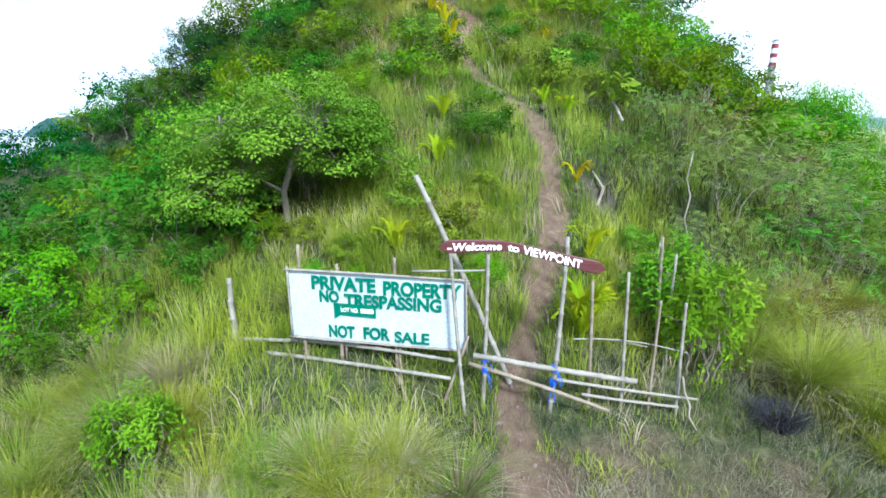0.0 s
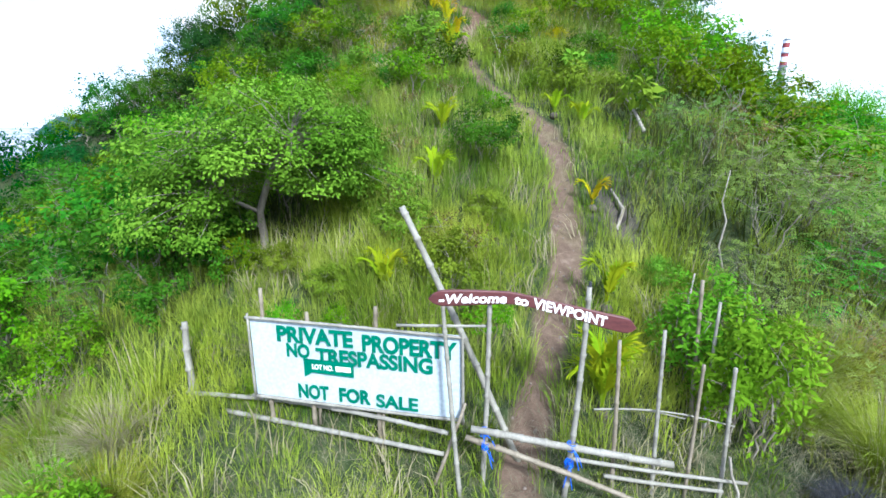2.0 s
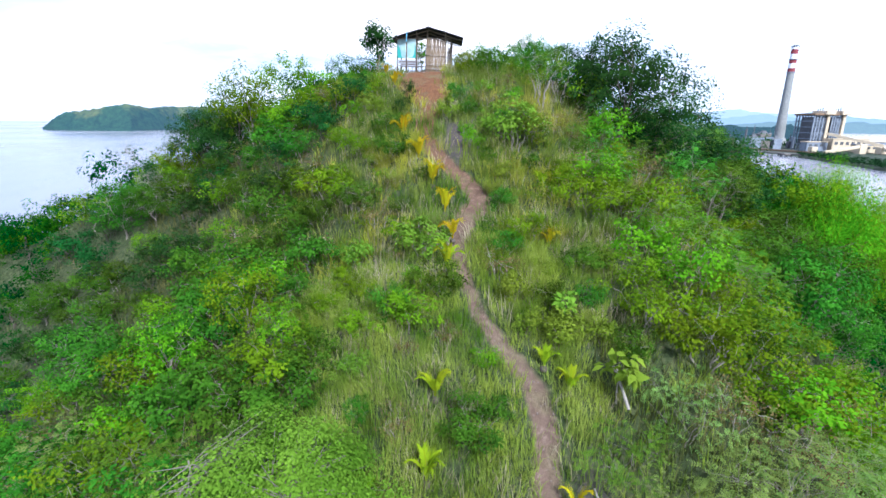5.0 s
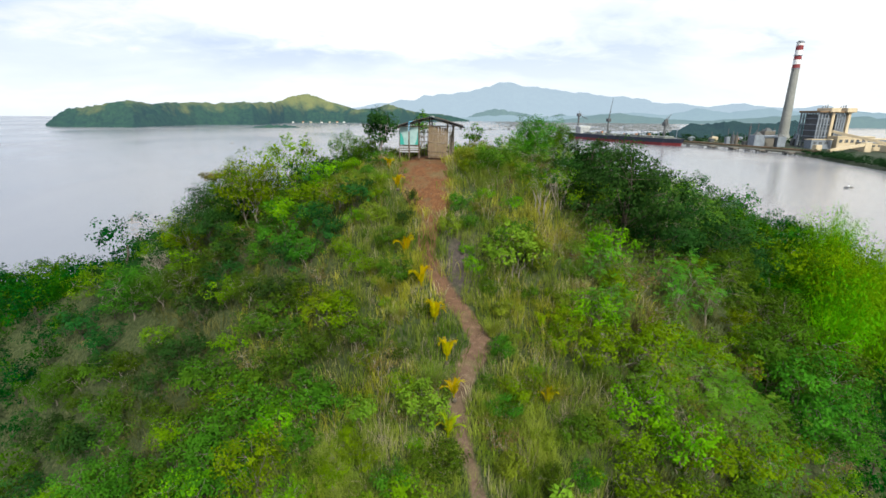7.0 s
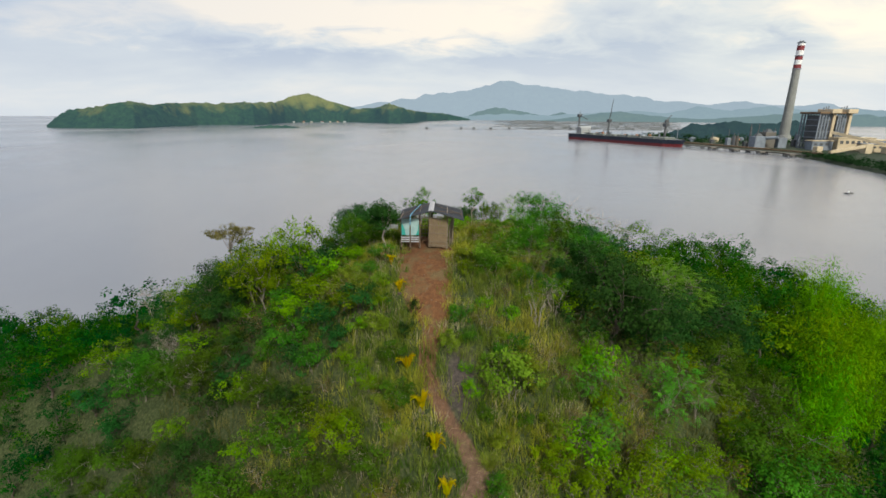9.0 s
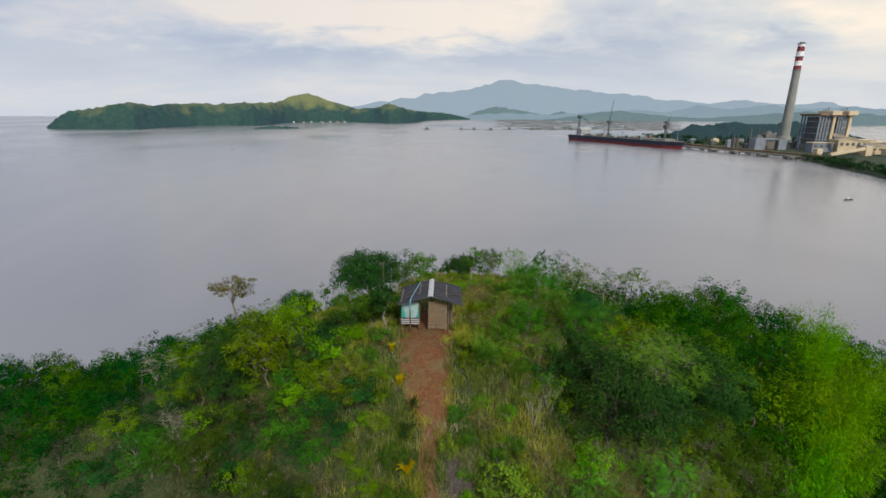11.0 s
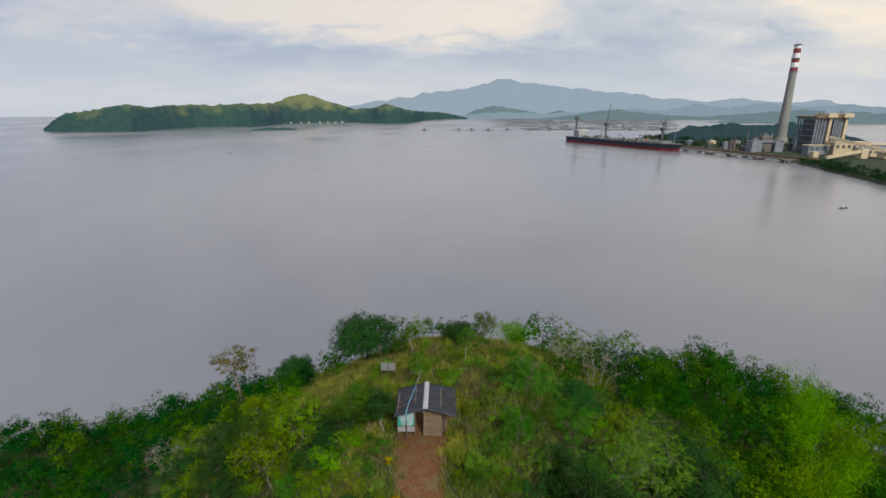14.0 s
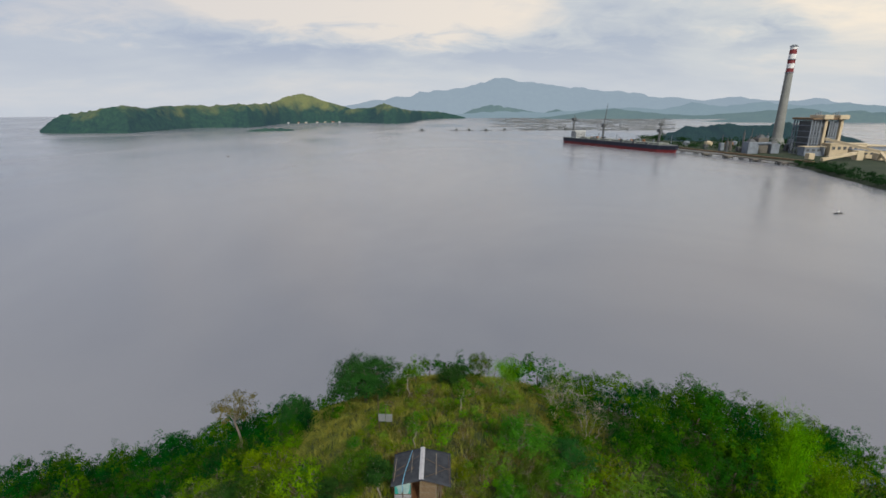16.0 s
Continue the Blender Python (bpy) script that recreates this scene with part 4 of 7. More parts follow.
# ---- across the water ----
def hills(name, label, profile, y_mid, depth, material, step=30.0, rough=0.18, seed=0, floor=SEA - 4):
    """A range of land: profile gives the crest's height along x; it falls away on both sides."""
    px, pz = [p[0] for p in profile], [p[1] for p in profile]
    xs = np.arange(px[0], px[-1] + step, step)
    vs = np.linspace(-1, 1, 19)
    verts = []
    for v in vs:
        for x in xs:
            crest = np.interp(x, px, pz) - floor
            fall = (1 - abs(v) ** 1.4)
            n = noise.fractal(Vector((x / (step * 7), v * depth / (step * 9), seed)), 1.0, 2.0, 5)
            spur = noise.fractal(Vector((x / (step * 16), v * 0.7, seed + 9)), 1.0, 2.0, 4)
            crest += (crest * 0.07 + 3) * noise.fractal(Vector((x / (step * 3), seed * 3, 0)), 1.0, 2.0, 4)
            verts.append((x, y_mid + v * depth + spur * depth * 0.2, floor + max(0, crest * fall * (1 + rough * n * min(1, 3 * abs(v) + 0.25)) + spur * crest * 0.4 * abs(v) * fall)))
    nx = len(xs)
    quads = [(j * nx + i, j * nx + i + 1, (j + 1) * nx + i + 1, (j + 1) * nx + i) for j in range(len(vs) - 1) for i in range(nx - 1)]
    return tagged(raw(name, verts, quads, material, smooth=True), label, "hills", kind="structure")


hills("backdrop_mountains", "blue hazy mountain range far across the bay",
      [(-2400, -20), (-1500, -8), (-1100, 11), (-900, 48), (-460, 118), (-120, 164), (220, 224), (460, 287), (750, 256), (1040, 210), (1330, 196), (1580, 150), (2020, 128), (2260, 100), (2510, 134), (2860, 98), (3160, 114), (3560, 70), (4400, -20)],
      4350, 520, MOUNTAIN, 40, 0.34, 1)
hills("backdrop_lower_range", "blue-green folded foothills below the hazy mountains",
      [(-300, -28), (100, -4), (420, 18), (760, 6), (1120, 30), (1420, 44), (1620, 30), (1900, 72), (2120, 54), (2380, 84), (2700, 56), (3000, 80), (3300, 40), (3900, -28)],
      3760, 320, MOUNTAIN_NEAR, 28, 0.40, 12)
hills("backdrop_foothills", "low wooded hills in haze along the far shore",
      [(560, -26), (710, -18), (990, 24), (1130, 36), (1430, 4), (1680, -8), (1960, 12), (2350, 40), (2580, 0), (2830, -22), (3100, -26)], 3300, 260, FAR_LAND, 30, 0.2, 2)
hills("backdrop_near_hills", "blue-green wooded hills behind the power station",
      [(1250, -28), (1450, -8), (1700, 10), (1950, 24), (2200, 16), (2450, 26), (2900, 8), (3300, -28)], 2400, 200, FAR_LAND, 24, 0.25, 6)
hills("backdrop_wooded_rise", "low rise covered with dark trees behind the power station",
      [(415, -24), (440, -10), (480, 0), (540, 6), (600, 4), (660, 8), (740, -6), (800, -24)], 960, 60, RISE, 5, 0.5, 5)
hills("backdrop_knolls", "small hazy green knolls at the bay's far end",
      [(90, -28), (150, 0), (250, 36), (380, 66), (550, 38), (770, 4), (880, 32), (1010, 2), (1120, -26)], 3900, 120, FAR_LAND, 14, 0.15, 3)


def island():
    """The long wooded island: a curving shore, spurs running down to it, and a broken crest."""
    shore = [(-1027, 1272, 2), (-974, 1246, 28), (-940, 1248, 43), (-906, 1250, 47), (-868, 1252, 53), (-838, 1254, 62), (-789, 1256, 66), (-795, 1326, 64), (-798, 1398, 62), (-799, 1459, 66),
             (-790, 1574, 70), (-745, 1631, 67), (-689, 1651, 75), (-643, 1655, 79), (-632, 1756, 76), (-663, 2036, 92), (-645, 2126, 116), (-614, 2191, 125), (-573, 2223, 116), (-531, 2257, 99),
             (-472, 2282, 76), (-400, 2237, 57), (-314, 2166, 66), (-243, 2082, 80), (-194, 2066, 68), (-147, 2246, 51), (-117, 2863, 48), (6, 3142, 37), (146, 3264, 3)]
    s = np.linspace(0, 1, len(shore))
    n_s, n_v = 320, 44
    verts = []
    for j in range(n_v):
        v = j / (n_v - 1)
        for i in range(n_s):
            q = i / (n_s - 1)
            x, y, h = (np.interp(q, s, [p[k] for p in shore]) for k in range(3))
            width = 90 + h * 1.9
            back = Vector((x, y, 0)).normalized() * v * width
            rise = math.sin(min(1, v / 0.45) * math.pi / 2) ** 0.8 if v < 0.45 else math.cos((v - 0.45) / 0.55 * math.pi / 2) ** 0.9
            spur = noise.fractal(Vector(((x + back.x) / 75, (y + back.y) / 75, 4)), 1.0, 2.0, 5)
            crown = noise.fractal(Vector((x + back.x, y + back.y, 0)) / 14, 1.0, 2.0, 3)
            z = SEA - 1.5 + (h + 3) * rise * (1 + 0.75 * spur * (1 - rise) + 0.07 * spur - 0.04) + crown * 5.0 * rise
            verts.append((x + back.x, y + back.y, z))
    quads = [(j * n_s + i, j * n_s + i + 1, (j + 1) * n_s + i + 1, (j + 1) * n_s + i) for j in range(n_v - 1) for i in range(n_s - 1)]
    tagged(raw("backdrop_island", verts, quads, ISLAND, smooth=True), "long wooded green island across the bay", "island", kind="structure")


island()


def islet():
    verts, n = [], 40
    for j in range(9):
        for i in range(n):
            u, v = i / (n - 1), j / 8
            e = math.sin(math.pi * u) ** 0.5 * math.sin(math.pi * v)
            bump = noise.fractal(Vector((u * 14, v * 3, 7)), 1.0, 2.0, 3)
            verts.append((-535 + 115 * u, 1362 + 62 * u + 26 * (v - 0.5), SEA - 1 + e * (8 + 4 * bump)))
    quads = [(j * n + i, j * n + i + 1, (j + 1) * n + i + 1, (j + 1) * n + i) for j in range(8) for i in range(n - 1)]
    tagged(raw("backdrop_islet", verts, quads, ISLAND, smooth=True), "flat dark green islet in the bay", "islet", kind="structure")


islet()


def village():
    rnd = random.Random(3)
    for i in range(7):
        u = i / 6
        x, y = -640 + 180 * u + rnd.uniform(-8, 8), 2090 + 165 * u + rnd.uniform(-8, 8)
        h = thing("shore_house", "tiny pale house on the island's shore", "house", (x, y, SEA + 1.5), "shore houses")
        bm = bmesh.new()
        w, d, z = rnd.uniform(6, 9), 6, rnd.uniform(2.2, 3.2)
        box(bm, (w, d, z), (0, 0, z / 2))
        part("walls", bm, CREAM if i % 3 else WHITE_FAR, h)
        bm = bmesh.new()
        for s in (-1, 1):
            box(bm, (w + 1, d * 0.62, 0.4), (0, s * d * 0.27, z + 1.1), (-s * 28, 0, 0))
        part("roof", bm, RED if i % 2 else STEEL, h)


village()


def coast():
    """The low reclaimed shore on which the power station stands."""
    verts, quads = [], []
    n_s, n_v = 120, 30
    line = [(250, 200), (300, 290), (333, 368), (352, 440), (372, 505), (376, 535), (352, 610), (338, 690), (330, 800), (345, 930), (420, 1060), (560, 1240), (800, 1500)]
    q = np.linspace(0, 1, len(line))
    for j in range(n_v):
        v = (j / (n_v - 1)) ** 1.8
        for i in range(n_s):
            s = i / (n_s - 1)
            x, y = np.interp(s, q, [p[0] for p in line]), np.interp(s, q, [p[1] for p in line])
            if 0.40 < s < 0.75:
                x += 46 * math.sin((s - 0.40) / 0.35 * math.pi)
            x += 4 * noise.fractal(Vector((s * 40, 0, 3)), 1.0, 2.0, 3)
            z = SEA - 1.2 + min(1, v * 55) * 3.2 + 0.5 * noise.fractal(Vector((x / 30, y / 30, v * 30)), 1.0, 2.0, 3)
            verts.append((x + v * 330, y + v * 90, z))
    quads = [(j * n_s + i, j * n_s + i + 1, (j + 1) * n_s + i + 1, (j + 1) * n_s + i) for j in range(n_v - 1) for i in range(n_s - 1)]
    mat = grained("shore_earth", (0.010, 0.022, 0.012), (0.036, 0.050, 0.026), 0.03, 0.95, 0.4, 0.3)
    tagged(raw("ground_coast", verts, quads, mat, smooth=True), "low built-up coast of the power station", "coast", kind="structure")


coast()
BASE = SEA + 2.0


def chimney():
    c = thing("power_station_chimney", "very tall concrete chimney with red and white bands at the top", "chimney", (553, 824, BASE - 1))
    top = 131 - c.location.z
    rad = lambda z: np.interp(z, [0, top * 0.25, top * 0.6, top], [8.0, 6.8, 5.6, 4.9])
    cuts = [0, top * 0.735, top * 0.775, top * 0.82, top * 0.865, top * 0.91, top * 0.955, top * 0.985]
    for i, (a, b) in enumerate(zip(cuts, cuts[1:])):
        bm = bmesh.new()
        rings = []
        for z in np.linspace(a, b, 11 if i == 0 else 2):
            rings.append([bm.verts.new((rad(z) * math.cos(k * math.pi / 16), rad(z) * math.sin(k * math.pi / 16), z)) for k in range(32)])
        for low, high in zip(rings, rings[1:]):
            for k in range(32):
                bm.faces.new((low[k], low[(k + 1) % 32], high[(k + 1) % 32], high[k]))
        part("shaft" if i == 0 else "band", bm, CONCRETE if i == 0 else (RED if i % 2 else WHITE_FAR), c, "" if i == 0 else ("faded red band" if i % 2 else "white band"), True)
    for s in (-1, 1):
        bm = bmesh.new()
        rod(bm, (s * 2.1, 0, top * 0.97), (s * 2.1, 0, top), 1.6, 1.6, 20)
        part("flue", bm, STEEL_DARK, c, "dark flue end", True)
    for z in (0.735, 0.86, 0.985):
        bm = bmesh.new()
        rod(bm, (0, 0, top * z - 0.6), (0, 0, top * z + 0.6), float(rad(top * z)) + 0.8, None, 32)
        part("gallery", bm, STEEL, c)
    bm = bmesh.new()
    bmesh.ops.create_cone(bm, cap_ends=True, segments=8, radius1=13, radius2=9, depth=10, matrix=Matrix.Translation((0, 0, 7)))
    part("foot", bm, CONCRETE, c)


chimney()


def block(bm, x0, x1, y0, y1, z0, z1, bevel=0.0):
    return box(bm, (x1 - x0, y1 - y0, z1 - z0), ((x0 + x1) / 2, (y0 + y1) / 2, (z0 + z1) / 2), (0, 0, 0), bevel)


def frame_tower(parent, x0, x1, y0, y1, z0, z1, nx, nz, material):
    """Open steelwork: columns, beams and diagonal braces round a boiler."""
    bm = bmesh.new()
    for i in range(nx + 1):
        for y in (y0, y1):
            x = x0 + (x1 - x0) * i / nx
            block(bm, x - 0.7, x + 0.7, y - 0.7, y + 0.7, z0, z1)
    for k in range(nz + 1):
        z = z0 + (z1 - z0) * k / nz
        for y in (y0, y1):
            block(bm, x0, x1, y - 0.5, y + 0.5, z - 0.5, z + 0.5)
        for x in (x0, x1):
            block(bm, x - 0.5, x + 0.5, y0, y1, z - 0.5, z + 0.5)
    for i in range(nx):
        for k in range(nz):
            a = (x0 + (x1 - x0) * (i + (k % 2)) / nx, y0, z0 + (z1 - z0) * k / nz)
            b = (x0 + (x1 - x0) * (i + 1 - (k % 2)) / nx, y0, z0 + (z1 - z0) * (k + 1) / nz)
            rod(bm, a, b, 0.35, None, 4)
    part("steel_frame", bm, material, parent)


def station():
    p = thing("power_station", "cream coal power station with two steel-framed boiler houses", "power station", (470, 620, BASE))
    o = p.location
    top = 26 - o.z
    for x0, x1 in ((0, 19), (23, 39)):
        frame_tower(p, x0, x1, 20, 52, 0, top - 5, 5, 6, STEEL)
        bm = bmesh.new()
        block(bm, x0 + 4, x1 - 4, 25, 48, 8, top - 7)
        part("boiler", bm, STEEL_DARK, p)
        bm = bmesh.new()
        block(bm, x0 - 2, x1 + 1, 17, 55, top - 5, top - 2.6, 0.3)
        part("boiler_roof", bm, CREAM_DARK, p, "brown boiler house roof")
        bm = bmesh.new()
        block(bm, x1 - 9, x1 + 3, 14, 40, top - 4.5, top + 0.8, 0.4)
        part("roof_house", bm, CREAM, p, "cream bunker box on the roof")
        bm = bmesh.new()
        block(bm, x1 - 4, x1 - 0.5, 17.5, 24, 4, top - 5, 0.3)
        part("stair_tower", bm, CREAM, p)
        bm = bmesh.new()
        for k in range(3):
            rod(bm, (x0 + 10 + k * 3, 30, top), (x0 + 10 + k * 3, 30, top + 3 + k), 0.7, None, 8)
        part("vent", bm, STEEL, p)
    for i, (x0, x1, y0, y1, z, mat) in enumerate(((14, 60, 0, 15, 15, CREAM), (30, 84, -30, -8, 9, CREAM), (62, 95, 0, 30, 12, STEEL), (-16, 10, 2, 14, 11, STEEL))):
        bm = bmesh.new()
        block(bm, x0, x1, y0, y1, 0, z, 0.4)
        part("hall", bm, mat, p, "cream clad turbine hall" if mat is CREAM else "grey annex")
        bm = bmesh.new()
        block(bm, x0 - 0.6, x1 + 0.6, y0 - 0.6, y1 + 0.6, z, z + 0.9, 0.2)
        part("hall_roof", bm, STEEL if i == 1 else CREAM, p)
        for k in range(int((x1 - x0) / 7)):
            bm = bmesh.new()
            block(bm, x0 + 2.5 + k * 7, x0 + 6.2 + k * 7, y0 - 0.35, y0 + 0.2, z * 0.55, z * 0.80)
            part("window", bm, STEEL_DARK, p)
    for k, x in enumerate((8, 32, 54)):
        bm = bmesh.new()
        block(bm, x, x + 8, -50, -42, 0, 8 + (k == 0) * 3, 0.3)
        part("transfer_house", bm, CREAM, p)
    for a, b in (((2, -2, 22), (40, -44, 9)), ((14, -46, 9), (-40, -60, 2)), ((38, -46, 8), (26, -70, 2)), ((60, -46, 8), (46, -70, 2))):
        bm = bmesh.new()
        va, vb = Vector(a), Vector(b)
        m = Matrix.Translation((va + vb) / 2) @ (vb - va).to_track_quat("Y", "Z").to_matrix().to_4x4() @ Matrix.Diagonal((3.4, (vb - va).length, 3.0, 1))
        bmesh.ops.create_cube(bm, size=1.0, matrix=m)
        part("conveyor", bm, CREAM, p, "covered coal conveyor")
    bm = bmesh.new()
    block(bm, -40, -33, -40, -33, 0, 7, 0.3)
    part("pump_house", bm, CREAM, p)


station()


def duct_house():
    d = thing("duct_house", "grey steel ducts and filters beside the chimney's foot", "industrial building", (430, 662, BASE))
    for x0, x1, y0, y1, h, mat in ((-26, -12, -6, 8, 15, STEEL), (-10, 4, 0, 14, 20, PIER), (6, 17, -4, 10, 13, STEEL)):
        bm = bmesh.new()
        block(bm, x0, x1, y0, y1, 0, h, 0.3)
        part("filter_block", bm, mat, d)
        bm = bmesh.new()
        bmesh.ops.create_cone(bm, cap_ends=True, segments=4, radius1=6.5, radius2=2, depth=4, matrix=Matrix.Translation(((x0 + x1) / 2, (y0 + y1) / 2, h + 2)) @ Matrix.Rotation(0.785, 4, "Z"))
        part("hopper", bm, STEEL_DARK, d)
    bm = bmesh.new()
    rod(bm, (-20, 2, 12), (-2, -14, 14), 2.0, None, 12)
    part("duct", bm, STEEL, d)


duct_house()


def storage():
    rnd = random.Random(8)
    for x, y, r, h, mat in ((428, 800, 6, 6, CREAM), (455, 790, 6.5, 6, RUST), (400, 815, 5, 5, STEEL), (470, 800, 4, 6, STEEL)):
        t = thing("storage_tank", "round storage tank on the coast", "tank", (x, y, BASE), "storage tanks")
        bm = bmesh.new()
        rod(bm, (0, 0, 0), (0, 0, h), r, None, 28)
        part("shell", bm, mat, t, smooth=False)
        bm = bmesh.new()
        bmesh.ops.create_cone(bm, cap_ends=True, segments=28, radius1=r + 0.3, radius2=1, depth=1.8, matrix=Matrix.Translation((0, 0, h + 0.9)))
        part("lid", bm, mat, t)
    for i in range(16):
        x, y = 385 + i * 8 + rnd.uniform(-3, 3), 700 + rnd.uniform(-15, 25)
        t = thing("process_tower", "grey steel process tower beside the power station", "tower", (x, y, BASE), "process towers")
        h = rnd.uniform(10, 27)
        bm = bmesh.new()
        if i % 2:
            rod(bm, (0, 0, 0), (0, 0, h), rnd.uniform(0.8, 2.2), None, 14)
        else:
            block(bm, -2.6, 2.6, -3, 3, 0, h * 0.6, 0.3)
        part("body", bm, STEEL_DARK if i % 4 < 2 else STEEL if i % 3 else PIER, t)
        bm = bmesh.new()
        rod(bm, (0, 0, h * 0.7), (0, 0, h + 4), 0.5, None, 6)
        part("pipe", bm, STEEL_DARK, t)


storage()


def lattice_crane(name, label, at, height, reach, lift, heading, parent=None):
    c = thing(name, label, "crane", at, "cranes") if parent is None else parent
    o = Vector((0, 0, 0)) if parent is None else Vector(at)
    h = Matrix.Rotation(heading, 3, "Z")
    tip = o + h @ Vector((reach, 0, height + lift))
    head = o + Vector((0, 0, height))
    bm = bmesh.new()
    rod(bm, o, head, 1.7, 1.3, 10)
    part("mast", bm, STEEL_DARK, c)
    bm = bmesh.new()
    block(bm, -3, 3, -3, 3, height - 3, height + 2, 0.3)
    for v in bm.verts:
        v.co += o
    part("cab", bm, STEEL_DARK, c)
    bm = bmesh.new()
    side = h @ Vector((0, 1.1, 0))
    for s in (-1, 1):
        rod(bm, head + side * s, tip, 0.45, 0.3, 5)
    for k in range(8):
        q = k / 8
        a, b = (head + side).lerp(tip, q), (head - side).lerp(tip, q + 0.1)
        rod(bm, a, b, 0.22, None, 4)
    rod(bm, head + Vector((0, 0, 6)), tip, 0.15, None, 4)
    rod(bm, head, head + Vector((0, 0, 6.5)), 0.6, 0.3, 5)
    part("jib", bm, STEEL_DARK, c)
    return c


def ship():
    s = thing("bulk_carrier", "long black and red bulk carrier moored at the pier", "ship", (278, 805, SEA))
    a, b = Vector((231, 918, 0)), Vector((325, 692, 0))
    length = (b - a).length
    s.rotation_euler = (0, 0, math.atan2((b - a).y, (b - a).x))
    half, beam = length / 2, 16.0
    stations = np.linspace(-1, 1, 41)

    def width(q, z):
        w = beam
        if q > 0.82:
            w *= max(0.02, 1 - ((q - 0.82) / 0.18) ** 1.7 * (1.0 - 0.25 * z))
        if q < -0.9:
            w *= 1 - ((-q - 0.9) / 0.1) ** 2 * (0.55 - 0.25 * z)
        return w

    def band(name, z0, z1, f0, f1, mat, label):
        bm = bmesh.new()
        rows = []
        for q in stations:
            x = q * half
            rows.append([bm.verts.new((x + (2.5 * f0 if q > 0.95 else 0), -width(q, f0), z0)), bm.verts.new((x + (2.5 * f1 if q > 0.95 else 0), -width(q, f1), z1)),
                         bm.verts.new((x + (2.5 * f1 if q > 0.95 else 0), width(q, f1), z1)), bm.verts.new((x + (2.5 * f0 if q > 0.95 else 0), width(q, f0), z0))])
        for r, t in zip(rows, rows[1:]):
            for k in range(4):
                bm.faces.new((r[k], t[k], t[(k + 1) % 4], r[(k + 1) % 4]))
        bm.faces.new(rows[0])
        bm.faces.new(rows[-1][::-1])
        bmesh.ops.recalc_face_normals(bm, faces=bm.faces)
        part(name, bm, mat, s, label)
    band("lower_hull", -2, 4.0, 0.0, 0.5, HULL_RED, "red lower hull")
    band("upper_hull", 4.0, 9.6, 0.5, 1.0, HULL, "black upper hull")
    bm = bmesh.new()
    block(bm, -half + 6, half * 0.86, -13.5, 13.5, 9.6, 10.1)
    part("deck", bm, DECK, s)
    for k in range(7):
        bm = bmesh.new()
        x = -half * 0.62 + k * half * 0.215
        block(bm, x, x + half * 0.16, -9, 9, 10.1, 12.2, 0.3)
        part("hatch", bm, DECK, s)
    bm = bmesh.new()
    block(bm, -half * 0.82, -half * 0.70, -10, 10, 9.6, 20, 0.3)
    block(bm, -half * 0.80, -half * 0.71, -12, 12, 20, 22.5, 0.3)
    part("deckhouse", bm, grained("grey_white_ship_paint", (0.30, 0.31, 0.32), (0.45, 0.46, 0.46), 0.3, 0.6, 2, 0.05), s, "grey-white deckhouse")
    for z in (12, 14.8, 17.5):
        for y in np.linspace(-8, 8, 6):
            bm = bmesh.new()
            block(bm, -half * 0.70 - 0.1, -half * 0.70 + 0.2, y - 0.8, y + 0.8, z, z + 1.5)
            part("porthole", bm, STEEL_DARK, s)
        for x in np.linspace(-half * 0.80, -half * 0.73, 3):
            bm = bmesh.new()
            block(bm, x - 0.8, x + 0.8, -10.2, -9.8, z, z + 1.5)
            part("porthole", bm, STEEL_DARK, s)
    bm = bmesh.new()
    block(bm, -half * 0.88, -half * 0.84, -3.5, 3.5, 10, 22, 0.4)
    part("funnel", bm, RUST, s, "rust-red funnel")
    bm = bmesh.new()
    rod(bm, (-half * 0.76, 0, 22), (-half * 0.76, 0, 34), 0.6, 0.3, 6)
    part("mast", bm, STEEL, s)
    bm = bmesh.new()
    rod(bm, (half * 0.93, 0, 9), (half * 0.93, 0, 24), 0.6, 0.3, 6)
    part("foremast", bm, STEEL, s)
    for k in range(26):
        bm = bmesh.new()
        q = -0.62 + 1.4 * ((k * 0.618) % 1)
        block(bm, half * q, half * q + 2 + k % 3, -12 + (k * 7) % 22, -10 + (k * 7) % 22, 10.1, 12.2 + (k * 5) % 4, 0.1)
        part("deck_gear", bm, (STEEL, STEEL_DARK, RUST)[k % 3], s)
    for x, h, reach, lift, turn in ((-half * 0.91, 32, 20, -8, 0.2), (-half * 0.26, 24, 4, 34, 0.5), (half * 0.72, 20, 10, -7, 0.4)):
        lattice_crane("", "", (x, 3, 9.6), h, reach, lift, turn, s)
    for k in range(3):
        bm = bmesh.new()
        rod(bm, (-half * 0.3 + k * half * 0.35, -2, 10), (-half * 0.3 + k * half * 0.35, -2, 20), 0.7, 0.5, 6)
        rod(bm, (-half * 0.3 + k * half * 0.35, -2, 19), (-half * 0.22 + k * half * 0.35, -2, 15), 0.4, 0.4, 5)
        part("derrick", bm, STEEL, s)


ship()


